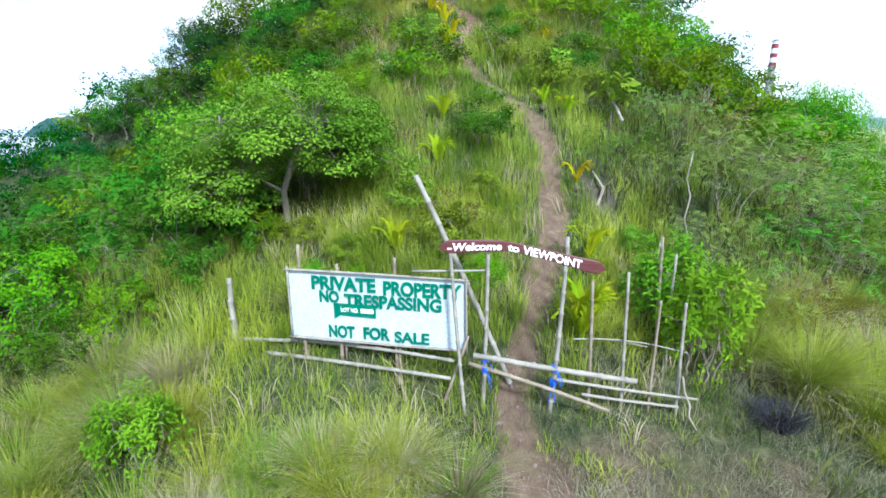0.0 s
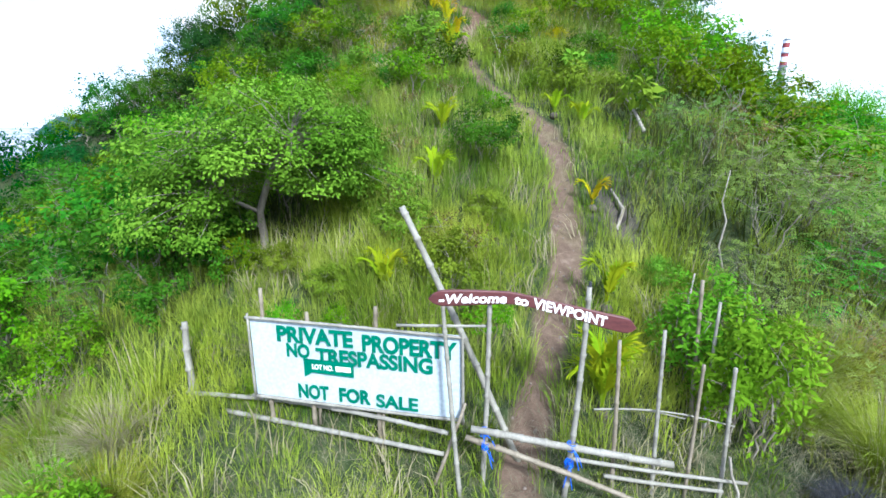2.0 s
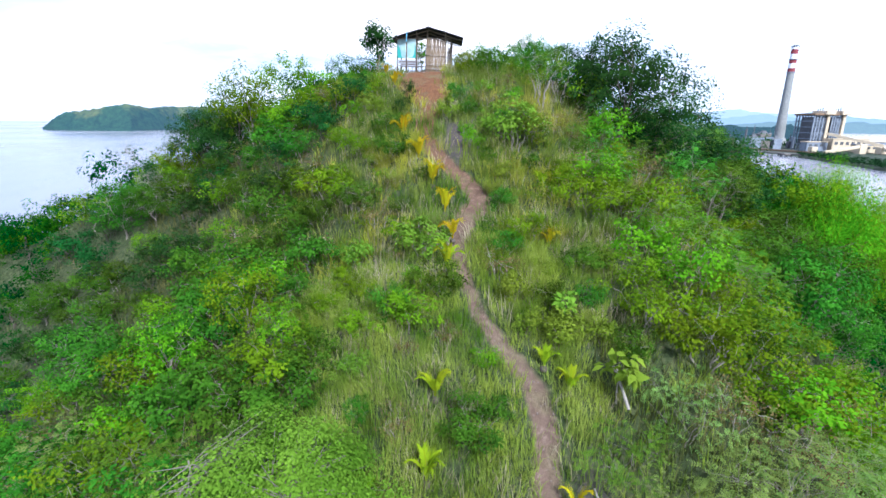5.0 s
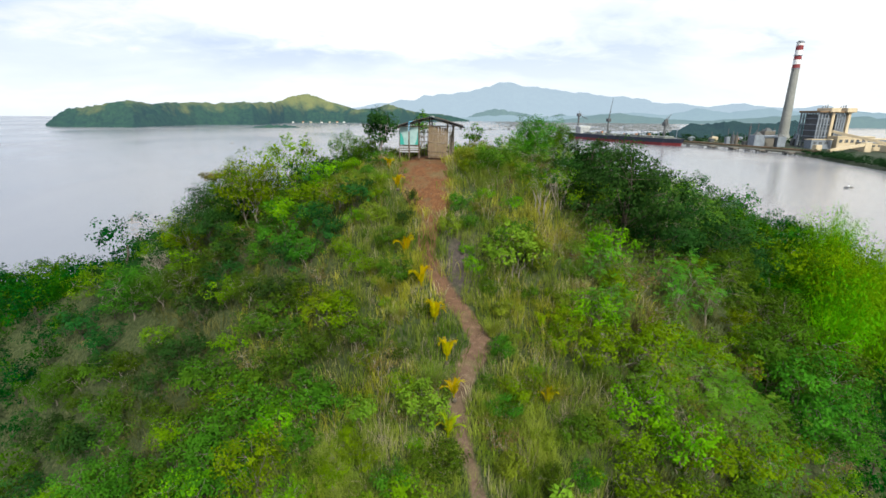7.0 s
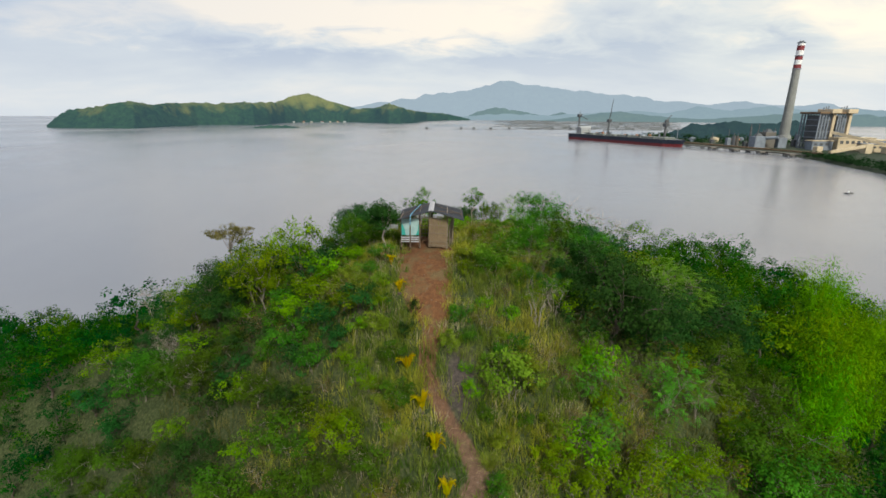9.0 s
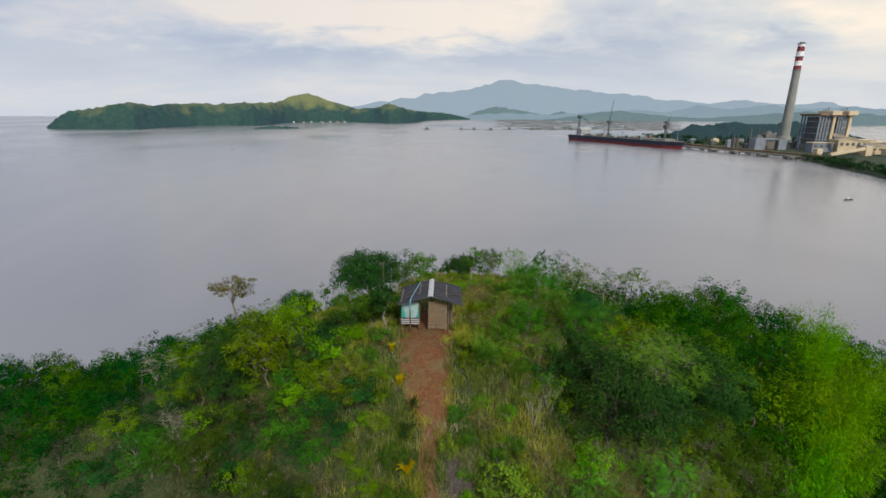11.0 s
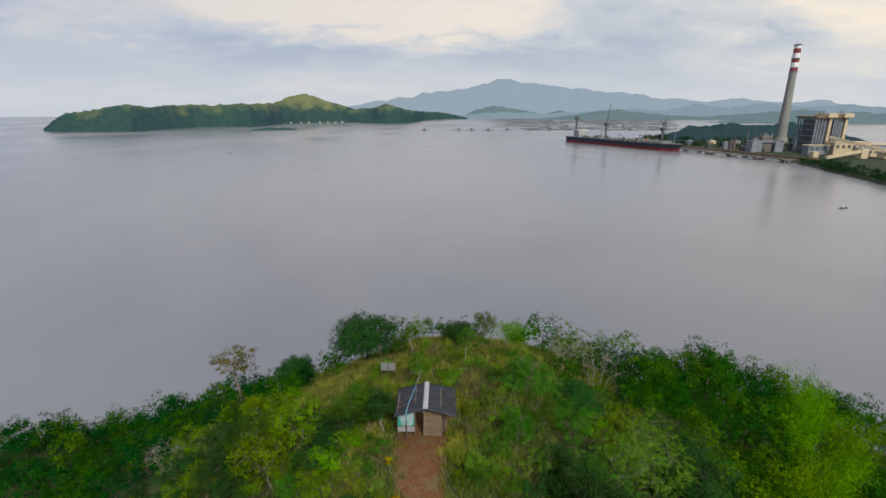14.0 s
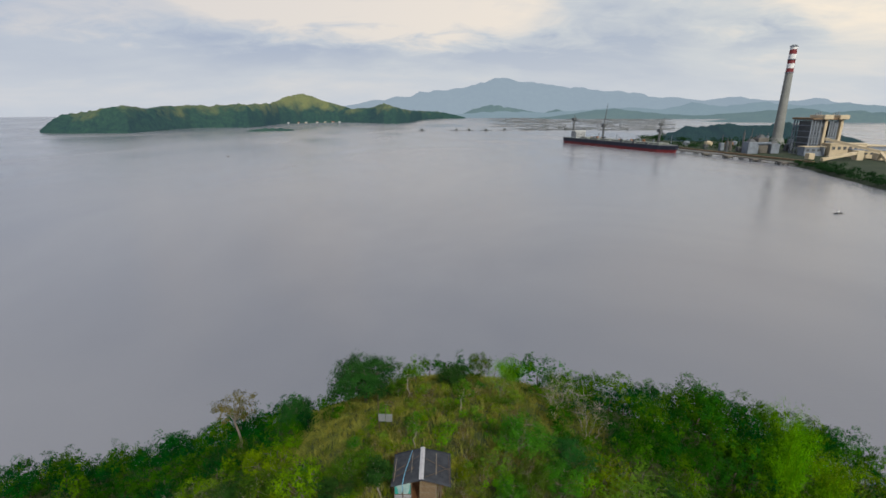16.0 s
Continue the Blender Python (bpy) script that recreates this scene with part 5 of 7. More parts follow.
def pier():
    p = thing("coal_pier", "long low concrete pier on piles with a coal conveyor", "pier", (337, 660, SEA))
    a, b = Vector((336, 706, 0)), Vector((377, 545, 0))
    run = b - a
    p.rotation_euler = (0, 0, math.atan2(run.y, run.x))
    half = run.length / 2
    p.location = ((a + b) / 2).to_3d()
    p.location.z = SEA
    bm = bmesh.new()
    block(bm, -half - 70, half + 20, -3.5, 3.5, 2.6, 3.8, 0.2)
    part("deck", bm, PIER, p)
    bm = bmesh.new()
    block(bm, -half - 60, half + 30, 4.2, 6.4, 4.6, 6.6, 0.2)
    part("conveyor", bm, CREAM_DARK, p, "brown covered conveyor")
    for k in range(11):
        x = -half - 66 + k * (run.length + 84) / 10
        bm = bmesh.new()
        for y in (-2.8, 0, 2.8):
            rod(bm, (x, y, -4), (x, y, 2.6), 0.7, None, 8)
        part("pile_bent", bm, STEEL_DARK, p)
    for k in range(4):
        d = thing("mooring_dolphin", "dark mooring dolphin standing in the water beside the pier", "dolphin", (345 + k * 9.5, 648 - k * 36, SEA), "mooring dolphins")
        bm = bmesh.new()
        block(bm, -4, 4, -4, 4, 1.6, 3.6, 0.3)
        part("cap", bm, PIER, d)
        for x in (-3, 3):
            for y in (-3, 3):
                bm = bmesh.new()
                rod(bm, (x, y, -4), (x, y, 1.6), 0.8, None, 8)
                part("pile", bm, STEEL_DARK, d)


pier()
lattice_crane("harbour_crane", "steel harbour crane behind the ship", (405, 930, BASE), 30, 14, 12, 0.6)


def rafts():
    """Hundreds of mussel and fish rafts in the shallows: too many and too small to count."""
    rnd = random.Random(21)
    bm = bmesh.new()
    for _ in range(1100):
        y = 1420 + 2300 * rnd.random() ** 1.15
        x = rnd.uniform(0.10 + 0.05 * (y < 1700), 0.44) * y + rnd.uniform(-40, 40)
        w, d = rnd.uniform(10, 55) * (y / 2000), rnd.uniform(2, 6) * (y / 1800)
        block(bm, x, x + w, y, y + d, SEA - 0.2, SEA + rnd.uniform(0.5, 1.0))
        if rnd.random() < 0.07:
            block(bm, x + 2, x + 6, y, y + d, SEA, SEA + 3)
    ob = part("fish_rafts", bm, RAFT)
    tagged(ob, "hundreds of dark bamboo fish rafts floating in the bay", "rafts", kind="stuff")
    for k, (x, y, w) in enumerate(((-70, 1395, 22), (20, 1410, 40), (60, 1420, 30), (105, 1405, 34), (160, 1440, 40), (220, 1430, 46), (285, 1445, 40), (340, 1460, 44), (400, 1470, 38))):
        r = thing("fish_raft", "dark floating fish raft with a small hut", "raft", (x, y, SEA), "nearer fish rafts")
        bm = bmesh.new()
        for j in range(4):
            block(bm, 0, w, j * 4, j * 4 + 1.6, -0.3, 0.7)
        for j in range(5):
            block(bm, j * w / 4.2, j * w / 4.2 + 1.2, 0, 14, 0.7, 1.1)
        part("float", bm, RAFT, r)
        bm = bmesh.new()
        block(bm, w * 0.4, w * 0.4 + 6, 3, 8, 1.1, 4.0)
        box(bm, (8, 4.5, 0.3), (w * 0.4 + 3, 3.6, 4.7), (22, 0, 0))
        box(bm, (8, 4.5, 0.3), (w * 0.4 + 3, 7.6, 4.7), (-22, 0, 0))
        part("raft_hut", bm, RAFT, r)


rafts()


def boats():
    for x, y, turn, length in ((233, 284, 0.3, 7.0), (-278, 641, 1.2, 5.0), (-500, 1010, 0.4, 6.0)):
        b = thing("small_boat", "small outrigger fishing boat on the bay", "boat", (x, y, SEA), "small boats")
        b.rotation_euler = (0, 0, turn)
        bm = bmesh.new()
        rows = []
        for q in np.linspace(-1, 1, 11):
            w = 0.55 * (1 - abs(q) ** 2.2) + 0.03
            z = 0.25 * abs(q) ** 3
            rows.append([bm.verts.new((q * length / 2, -w, 0.55 + z)), bm.verts.new((q * length / 2, 0, -0.2 + z)), bm.verts.new((q * length / 2, w, 0.55 + z))])
        for r, t in zip(rows, rows[1:]):
            for k in range(2):
                bm.faces.new((r[k], t[k], t[k + 1], r[k + 1]))
            bm.faces.new((r[0], r[2], t[2], t[0]))
        part("hull", bm, STEEL_DARK, b)
        for s in (-1, 1):
            bm = bmesh.new()
            rod(bm, (-length * 0.35, s * 1.7, 0.1), (length * 0.35, s * 1.7, 0.1), 0.08, None, 6)
            part("outrigger", bm, BAMBOO, b)
            bm = bmesh.new()
            rod(bm, (0.8, 0, 0.6), (0.8, s * 1.7, 0.15), 0.05, None, 5)
            rod(bm, (-0.8, 0, 0.6), (-0.8, s * 1.7, 0.15), 0.05, None, 5)
            part("arm", bm, BAMBOO, b)
        bm = bmesh.new()
        block(bm, -0.5, 0.4, -0.35, 0.35, 0.5, 1.3, 0.05)
        part("cabin", bm, WHITE_FAR, b)


boats()


# ---- plants ----
rng = np.random.default_rng(12)


def ridge_x(y):
    return np.interp(y, [5, 17, 30, 45, 60], [0.6, 0.9, -0.5, 2.0, 0.0])


def unit(v):
    return v / np.maximum(np.linalg.norm(v, axis=-1, keepdims=True), 1e-6)


def leaves(centres, axes, length, width, r, fold=0.25, facing=None):
    """One folded leaf for each centre: four corners round a midrib. facing: the way out to the light, to which leaves turn."""
    n = len(centres)
    size = r.uniform(0.65, 1.25, (n, 1))
    up = unit(r.normal(0, 0.55, (n, 3)) + (0, 0, 1)) if facing is None else unit(facing + r.normal(0, 0.30, (n, 3)))
    if facing is not None:
        axes = unit(axes + r.normal(0, 0.35, (n, 3)) + (0, 0, -0.25))
        axes = unit(axes - 0.85 * up * (axes * up).sum(1, keepdims=True))
    side = unit(np.cross(axes, up))
    lift = np.cross(side, axes)
    base = centres
    tip = centres + axes * length * size
    belly = centres + axes * length * size * 0.45 + lift * width * fold * size
    v = np.stack([base, belly + side * width * 0.5 * size, tip, belly - side * width * 0.5 * size], 1).reshape(-1, 3)
    return v, np.arange(n * 4).reshape(n, 4)


def pinnate(centres, axes, length, r, pairs=4, leaflet=0.10):
    """Feathery leaves: rows of narrow leaflets on both sides of a drooping stalk."""
    n = len(centres)
    size = r.uniform(0.7, 1.2, (n, 1))
    side = unit(np.cross(axes, (0, 0, 1)) + r.normal(0, 0.35, (n, 3)))
    vs, wide = [], leaflet * 0.30
    for k in range(pairs):
        s = (k + 1) / pairs
        at = centres + axes * length * size * s + np.array((0, 0, -0.28)) * length * size * s * s
        out = leaflet * size * (1.1 - 0.55 * abs(s - 0.4))
        for sign in (-1, 1):
            d = side * sign + axes * 0.35 + np.array((0, 0, -0.12))
            vs.append(np.stack([at, at + d * out * 0.5 + axes * wide * size, at + d * out, at + d * out * 0.5 - axes * wide * size], 1))
    v = np.concatenate(vs, 0).reshape(-1, 3)
    return v, np.arange(len(v)).reshape(-1, 4)


def plant_arrays(seed, height, radius, base=0.3, clumps=30, clump_r=0.35, per=40, leaf=(0.10, 0.05), style="leaf", stems=1, trunk_r=0.05, lean=(0, 0), flat=0.6, shell=0.55, droop=0.1, lobes=7, spread=1.6):
    """Wood and leaves of one plant: stems, limbs that reach to the lobes of an uneven crown, twigs to the clumps on each lobe, and the leaves of each clump."""
    r = np.random.default_rng(seed)
    mid, tall = height * (1 + base) / 2, height * (1 - base) / 2
    phase = r.uniform(0, 6.3, 3)
    heads, sizes = [], []
    for k in range(lobes):
        a = 2.4 * k + r.uniform(-0.5, 0.5)
        up = -0.75 + 1.55 * (k + 0.5) / lobes + r.uniform(-0.15, 0.15)
        out = math.sqrt(max(0.05, 1 - up * up)) * r.uniform(0.42, 0.78)
        wide = radius * (1 + 0.20 * math.sin(2 * a + phase[0]) + 0.12 * math.sin(3 * a + phase[1]))
        heads.append((math.cos(a) * wide * out + lean[0], math.sin(a) * wide * out + lean[1], mid + tall * 0.62 * up))
        sizes.append(r.uniform(0.34, 0.62) * (1.0 if per else 1.3))
    heads, sizes = np.array(heads), np.array(sizes)
    pts, of, ways = [], [], []
    guard = 0
    while len(pts) < clumps and guard < clumps * 40:
        guard += 1
        k = int(r.integers(0, lobes))
        d = unit(r.normal(0, 1, 3))
        if d[2] < -0.45 and r.random() < 0.7:
            continue
        q = sizes[k] * (r.uniform(0.72, 1.10) if r.random() < 0.8 else r.uniform(0.3, 0.8))
        p = heads[k] + d * (radius * q, radius * q, max(tall * q, radius * q * 0.55))
        if p[2] < height * base * 0.7 or p[2] > height * 1.06:
            continue
        inside = (((p - heads) / np.stack([radius * sizes, radius * sizes, np.maximum(tall * sizes, radius * sizes * 0.55)], 1)) ** 2).sum(1) < shell
        inside[k] = False
        if inside.any() and r.random() < 0.8:
            continue
        pts.append(p)
        of.append(k)
        ways.append(d)
    pts, of, ways = np.array(pts), np.array(of), np.array(ways)
    clumps = len(pts)
    wood, spines = [], []
    roots = [np.array((0.0, 0.0, -0.15))] if stems == 1 else [np.array((math.cos(k * 2.4) * 0.12, math.sin(k * 2.4) * 0.12, -0.12)) for k in range(stems)]
    for k, root in enumerate(roots):
        top = np.array((lean[0] * 0.8, lean[1] * 0.8, height * min(base + 0.34, 0.84))) if stems == 1 else heads[k % lobes] * (0.7, 0.7, 0.8)
        spine = [root + (top - root) * q + np.append(r.normal(0, 0.05 * height * q * (1 - q) * 2, 2), 0) for q in np.linspace(0, 1, 6)]
        spines.append(spine)
        wood.append(tube([Vector(p) for p in spine], [trunk_r * (1.25 - 0.7 * q) for q in np.linspace(0, 1, 6)], 6))

    def limb(a, p, thick, thin):
        bow = (a + p) / 2 + np.array((0, 0, 0.10 * np.linalg.norm(p - a))) + r.normal(0, 0.08, 3) * np.linalg.norm(p - a)
        path = [a * (1 - q) ** 2 + bow * 2 * q * (1 - q) + p * q * q for q in (0, 0.5, 1)]
        wood.append(tube([Vector(q) for q in path], [thick, (thick + thin) / 2, thin], 3))
    for k, head in enumerate(heads):
        spine = spines[k % len(spines)]
        limb(spine[int(np.clip(1 + 4 * (head[2] / height), 2, 5))], head, trunk_r * 0.32, trunk_r * 0.14)
    for i, p in enumerate(pts):
        if per == 0 or i % 2 == 0:
            limb(heads[of[i]], p, trunk_r * 0.16 + 0.002, 0.003)
    wv, wt = gather(wood)
    if per == 0:
        return wv, wt, np.zeros((0, 3)), np.zeros((0, 4), int)
    own = np.repeat(np.arange(clumps), per)
    centre = pts[own]
    off = unit(r.normal(0, 1, (len(centre), 3))) * (spread * r.random((len(centre), 1)) ** 0.45) * (clump_r, clump_r, clump_r * flat) * r.uniform(0.55, 1.2, (clumps, 1))[own]
    where = centre + off
    outward = unit(off / clump_r + ways[own] * 0.5 + r.normal(0, 0.3, off.shape) + np.array((0, 0, -droop)))
    if style == "leaf":
        facing = unit(off / clump_r * 0.45 + ways[own] * 0.75 + np.array((0, 0, 0.40)))
        lv, lq = leaves(where, outward, leaf[0], leaf[1], r, facing=facing)
    else:
        lv, lq = pinnate(where, unit(outward * (1, 1, 0.7) + r.normal(0, 0.25, outward.shape)), leaf[0], r, 4, leaf[1])
    return wv, wt, lv, lq


def plant(name, label, category, arrays, wood, leaf_material, group):
    wv, wt, lv, lq = arrays
    ob = thing(name, label, category, (0, 0, 0), group)
    raw("trunk" if "tree" in name else "stem", wv, wt, wood, ob, smooth=True)
    if len(lv):
        raw("crown", lv, lq, leaf_material, ob)
    return ob


class Kind:
    """A kind of plant: a few shapes, each built at its first use and copied after."""

    def __init__(self, name, label, category, wood, leaf_material, group, height, shapes, **spec):
        self.data = (name, label, category)
        self.wood, self.leaf_material, self.group, self.height, self.shapes, self.spec, self.made = wood, leaf_material, group, height, shapes, spec, {}

    def put(self, x, y, height=None, turn=None, wide=1.0, shape=None, sink=0.0):
        shape = rng.integers(0, self.shapes) if shape is None else shape
        turn = rng.uniform(0, 360) if turn is None else turn
        s = (height or self.height) / self.height
        m = pose(x, y, float(ground_z(x, y)) - 0.03 - sink, rng.uniform(-4, 4), rng.uniform(-4, 4), turn)
        if shape not in self.made:
            name, label, category = self.data
            ob = plant(name, label, category, plant_arrays(shape * 17 + len(name) + 5, self.height, **self.spec), self.wood, self.leaf_material, self.group)
            self.made[shape] = ob
        else:
            ob = self.made[shape].copy()
            scene.collection.objects.link(ob)
            for c in self.made[shape].children:
                k = c.copy()
                scene.collection.objects.link(k)
                k.parent = ob
        ob.matrix_basis = m @ Matrix.Diagonal((s * wide, s * wide, s, 1))
        return ob


BRIGHT = Kind("bright_shrub", "bright green leafy shrub on the grassy slope", "shrub", BARK, LEAF_BRIGHT, "slope shrubs", 1.4, 3,
              radius=0.75, base=0.06, clumps=48, clump_r=0.14, per=24, leaf=(0.10, 0.058), stems=4, trunk_r=0.016, flat=0.8)
MID = Kind("green_shrub", "dense mid-green shrub on the hillside", "shrub", BARK, LEAF_MID, "slope shrubs", 1.6, 4,
           radius=0.9, base=0.04, clumps=54, clump_r=0.16, per=24, leaf=(0.10, 0.062), stems=4, trunk_r=0.018, flat=0.8)
YELLOW = Kind("yellow_green_shrub", "yellow-green shrub with small leaves and thin twigs", "shrub", BARK, LEAF_YELLOW, "slope shrubs", 1.8, 4,
              radius=1.0, base=0.10, clumps=52, clump_r=0.15, per=22, leaf=(0.10, 0.064), stems=3, trunk_r=0.022, flat=0.8)
FEATHER = Kind("feathery_shrub", "grey-green feathery shrub with fine drooping leaves", "shrub", BARK, LEAF_GREY, "feathery shrubs", 2.0, 4,
               radius=1.15, base=0.06, clumps=52, clump_r=0.20, per=6, leaf=(0.20, 0.062), style="feather", stems=4, trunk_r=0.018, flat=0.6)
FERNY = Kind("ferny_shrub", "fresh green feathery shrub on the slope", "shrub", BARK, LEAF_FEATHER, "feathery shrubs", 2.0, 3,
             radius=1.15, base=0.06, clumps=52, clump_r=0.20, per=6, leaf=(0.20, 0.062), style="feather", stems=4, trunk_r=0.016, flat=0.6)
DARK = Kind("dark_shrub", "dark green dense shrub in the thicket", "shrub", BARK_DARK, LEAF_DARK, "slope shrubs", 1.8, 3,
            radius=1.0, base=0.04, clumps=54, clump_r=0.18, per=24, leaf=(0.11, 0.07), stems=4, trunk_r=0.02, flat=0.8)
DRY = Kind("dry_shrub", "half-dead brown and grey shrub among the grass", "shrub", BARK_GREY, LEAF_DRY, "dry shrubs", 1.2, 3,
           radius=0.7, base=0.08, clumps=46, clump_r=0.15, per=12, leaf=(0.07, 0.032), stems=5, trunk_r=0.014)
TREE_MID = Kind("green_tree", "leafy green tree on the hillside", "tree", BARK, LEAF_MID, "hill trees", 4.2, 4,
                radius=1.9, base=0.10, clumps=160, clump_r=0.25, per=38, leaf=(0.115, 0.074), trunk_r=0.06, flat=0.8, lobes=15, shell=0.45)
TREE_DARK = Kind("dark_tree", "dark green dense tree on the hillside", "tree", BARK_DARK, LEAF_DARK, "hill trees", 4.6, 3,
                 radius=2.1, base=0.10, clumps=190, clump_r=0.27, per=46, leaf=(0.12, 0.078), trunk_r=0.07, flat=0.8, lobes=18, shell=0.4)
TREE_YELLOW = Kind("yellow_green_tree", "yellow-green open-crowned tree on the slope", "tree", BARK, LEAF_YELLOW, "hill trees", 3.4, 3,
                   radius=1.6, base=0.12, clumps=104, clump_r=0.20, per=24, leaf=(0.12, 0.08), trunk_r=0.05, flat=0.75, lobes=11)
TREE_FEATHER = Kind("feathery_tree", "tall feathery tree with fine green leaves", "tree", BARK, LEAF_FEATHER, "hill trees", 4.4, 3,
                    radius=1.9, base=0.14, clumps=84, clump_r=0.26, per=7, leaf=(0.34, 0.09), style="feather", trunk_r=0.06, flat=0.6, lobes=11)
ROUND = Kind("round_tree", "dense round-crowned dark green tree on the hilltop", "tree", BARK_DARK, LEAF_DARK, "hill trees", 5.0, 2,
             radius=2.9, base=0.16, clumps=460, clump_r=0.34, per=40, leaf=(0.15, 0.10), trunk_r=0.16, flat=0.8, lobes=30, shell=0.35)
SLENDER = Kind("slender_tree", "slender young tree with a thin open crown", "tree", BARK_GREY, LEAF_MID, "young trees", 3.2, 3,
               radius=0.65, base=0.35, clumps=26, clump_r=0.18, per=26, leaf=(0.14, 0.075), trunk_r=0.035)
SLENDER_DARK = Kind("slender_tree", "small dark-leaved tree with slender trunk beside the hut", "tree", BARK_GREY, LEAF_DARK, "young trees", 3.0, 1,
                    radius=0.95, base=0.34, clumps=54, clump_r=0.20, per=34, leaf=(0.14, 0.085), trunk_r=0.05)
BARE = Kind("bare_shrub", "pale leafless shrub of many thin branches", "shrub", BARK_GREY, None, "bare shrubs", 2.6, 3,
            radius=1.2, base=0.25, clumps=130, per=0, stems=5, trunk_r=0.017, shell=0.2, lobes=12)
SPARSE = Kind("sparse_shrub", "pale-branched shrub with few yellow-green leaves", "shrub", BARK_GREY, LEAF_YELLOW, "bare shrubs", 2.6, 2,
              radius=1.3, base=0.3, clumps=90, clump_r=0.10, per=9, leaf=(0.085, 0.045), stems=5, trunk_r=0.028, shell=0.3, lobes=12)
BROAD = Kind("broad_leaved_sapling", "small sapling with broad bright green leaves on a thin stem", "sapling", BARK_GREY, LEAF_BRIGHT, "young trees", 1.0, 2,
             radius=0.36, base=0.45, clumps=9, clump_r=0.08, per=7, leaf=(0.24, 0.12), trunk_r=0.018, lobes=4)
SPRAY = Kind("narrow_leaved_shrub", "upright fresh green shrub with sprays of narrow leaves by the fence", "shrub", BARK, LEAF_SPRAY, "slope shrubs", 1.5, 2,
             radius=0.62, base=0.06, clumps=84, clump_r=0.11, per=30, leaf=(0.095, 0.034), stems=6, trunk_r=0.014, flat=1.4, lobes=16, droop=-0.6, spread=1.3)
# the same shrubs with finer leaves, for the slope beside the gate
BRIGHT_F = Kind("bright_shrub", "bright green shrub with small narrow leaves by the gate", "shrub", BARK, LEAF_BRIGHT, "slope shrubs", 1.4, 2,
                radius=0.72, base=0.06, clumps=64, clump_r=0.115, per=44, leaf=(0.07, 0.036), stems=5, trunk_r=0.014, flat=0.85, lobes=10)
MID_F = Kind("green_shrub", "dense mid-green shrub with small leaves on the slope", "shrub", BARK, LEAF_MID, "slope shrubs", 1.6, 2,
             radius=0.9, base=0.05, clumps=66, clump_r=0.13, per=44, leaf=(0.075, 0.042), stems=4, trunk_r=0.018, flat=0.85, lobes=10)
YELLOW_F = Kind("yellow_green_shrub", "yellow-green small-leaved shrub with thin twigs", "shrub", BARK, LEAF_YELLOW, "slope shrubs", 1.8, 2,
                radius=1.0, base=0.10, clumps=66, clump_r=0.13, per=40, leaf=(0.075, 0.044), stems=3, trunk_r=0.02, flat=0.85, lobes=10)
FEATHER_F = Kind("feathery_shrub", "grey-green feathery shrub with very fine leaves", "shrub", BARK, LEAF_GREY, "feathery shrubs", 2.0, 2,
                 radius=1.15, base=0.06, clumps=64, clump_r=0.17, per=7, leaf=(0.16, 0.046), style="feather", stems=4, trunk_r=0.013, flat=0.7, droop=0.02, lobes=10)
FERNY_F = Kind("ferny_shrub", "fresh green feathery shrub with very fine leaves", "shrub", BARK, LEAF_FEATHER, "feathery shrubs", 2.0, 2,
               radius=1.15, base=0.06, clumps=64, clump_r=0.17, per=7, leaf=(0.17, 0.048), style="feather", stems=4, trunk_r=0.013, flat=0.7, droop=0.02, lobes=10)
DARK_F = Kind("dark_shrub", "dark green dense shrub with small leaves", "shrub", BARK_DARK, LEAF_DARK, "slope shrubs", 1.8, 1,
              radius=1.0, base=0.04, clumps=60, clump_r=0.15, per=40, leaf=(0.085, 0.048), stems=4, trunk_r=0.02, flat=0.85)
FINE = {BRIGHT: BRIGHT_F, MID: MID_F, YELLOW: YELLOW_F, FEATHER: FEATHER_F, FERNY: FERNY_F, DARK: DARK_F}
taken = []


def put(kind, x, y, room=0.6, **more):
    taken.append((x, y, room))
    return (FINE.get(kind, kind) if y < 11.0 else kind).put(x, y, **more)


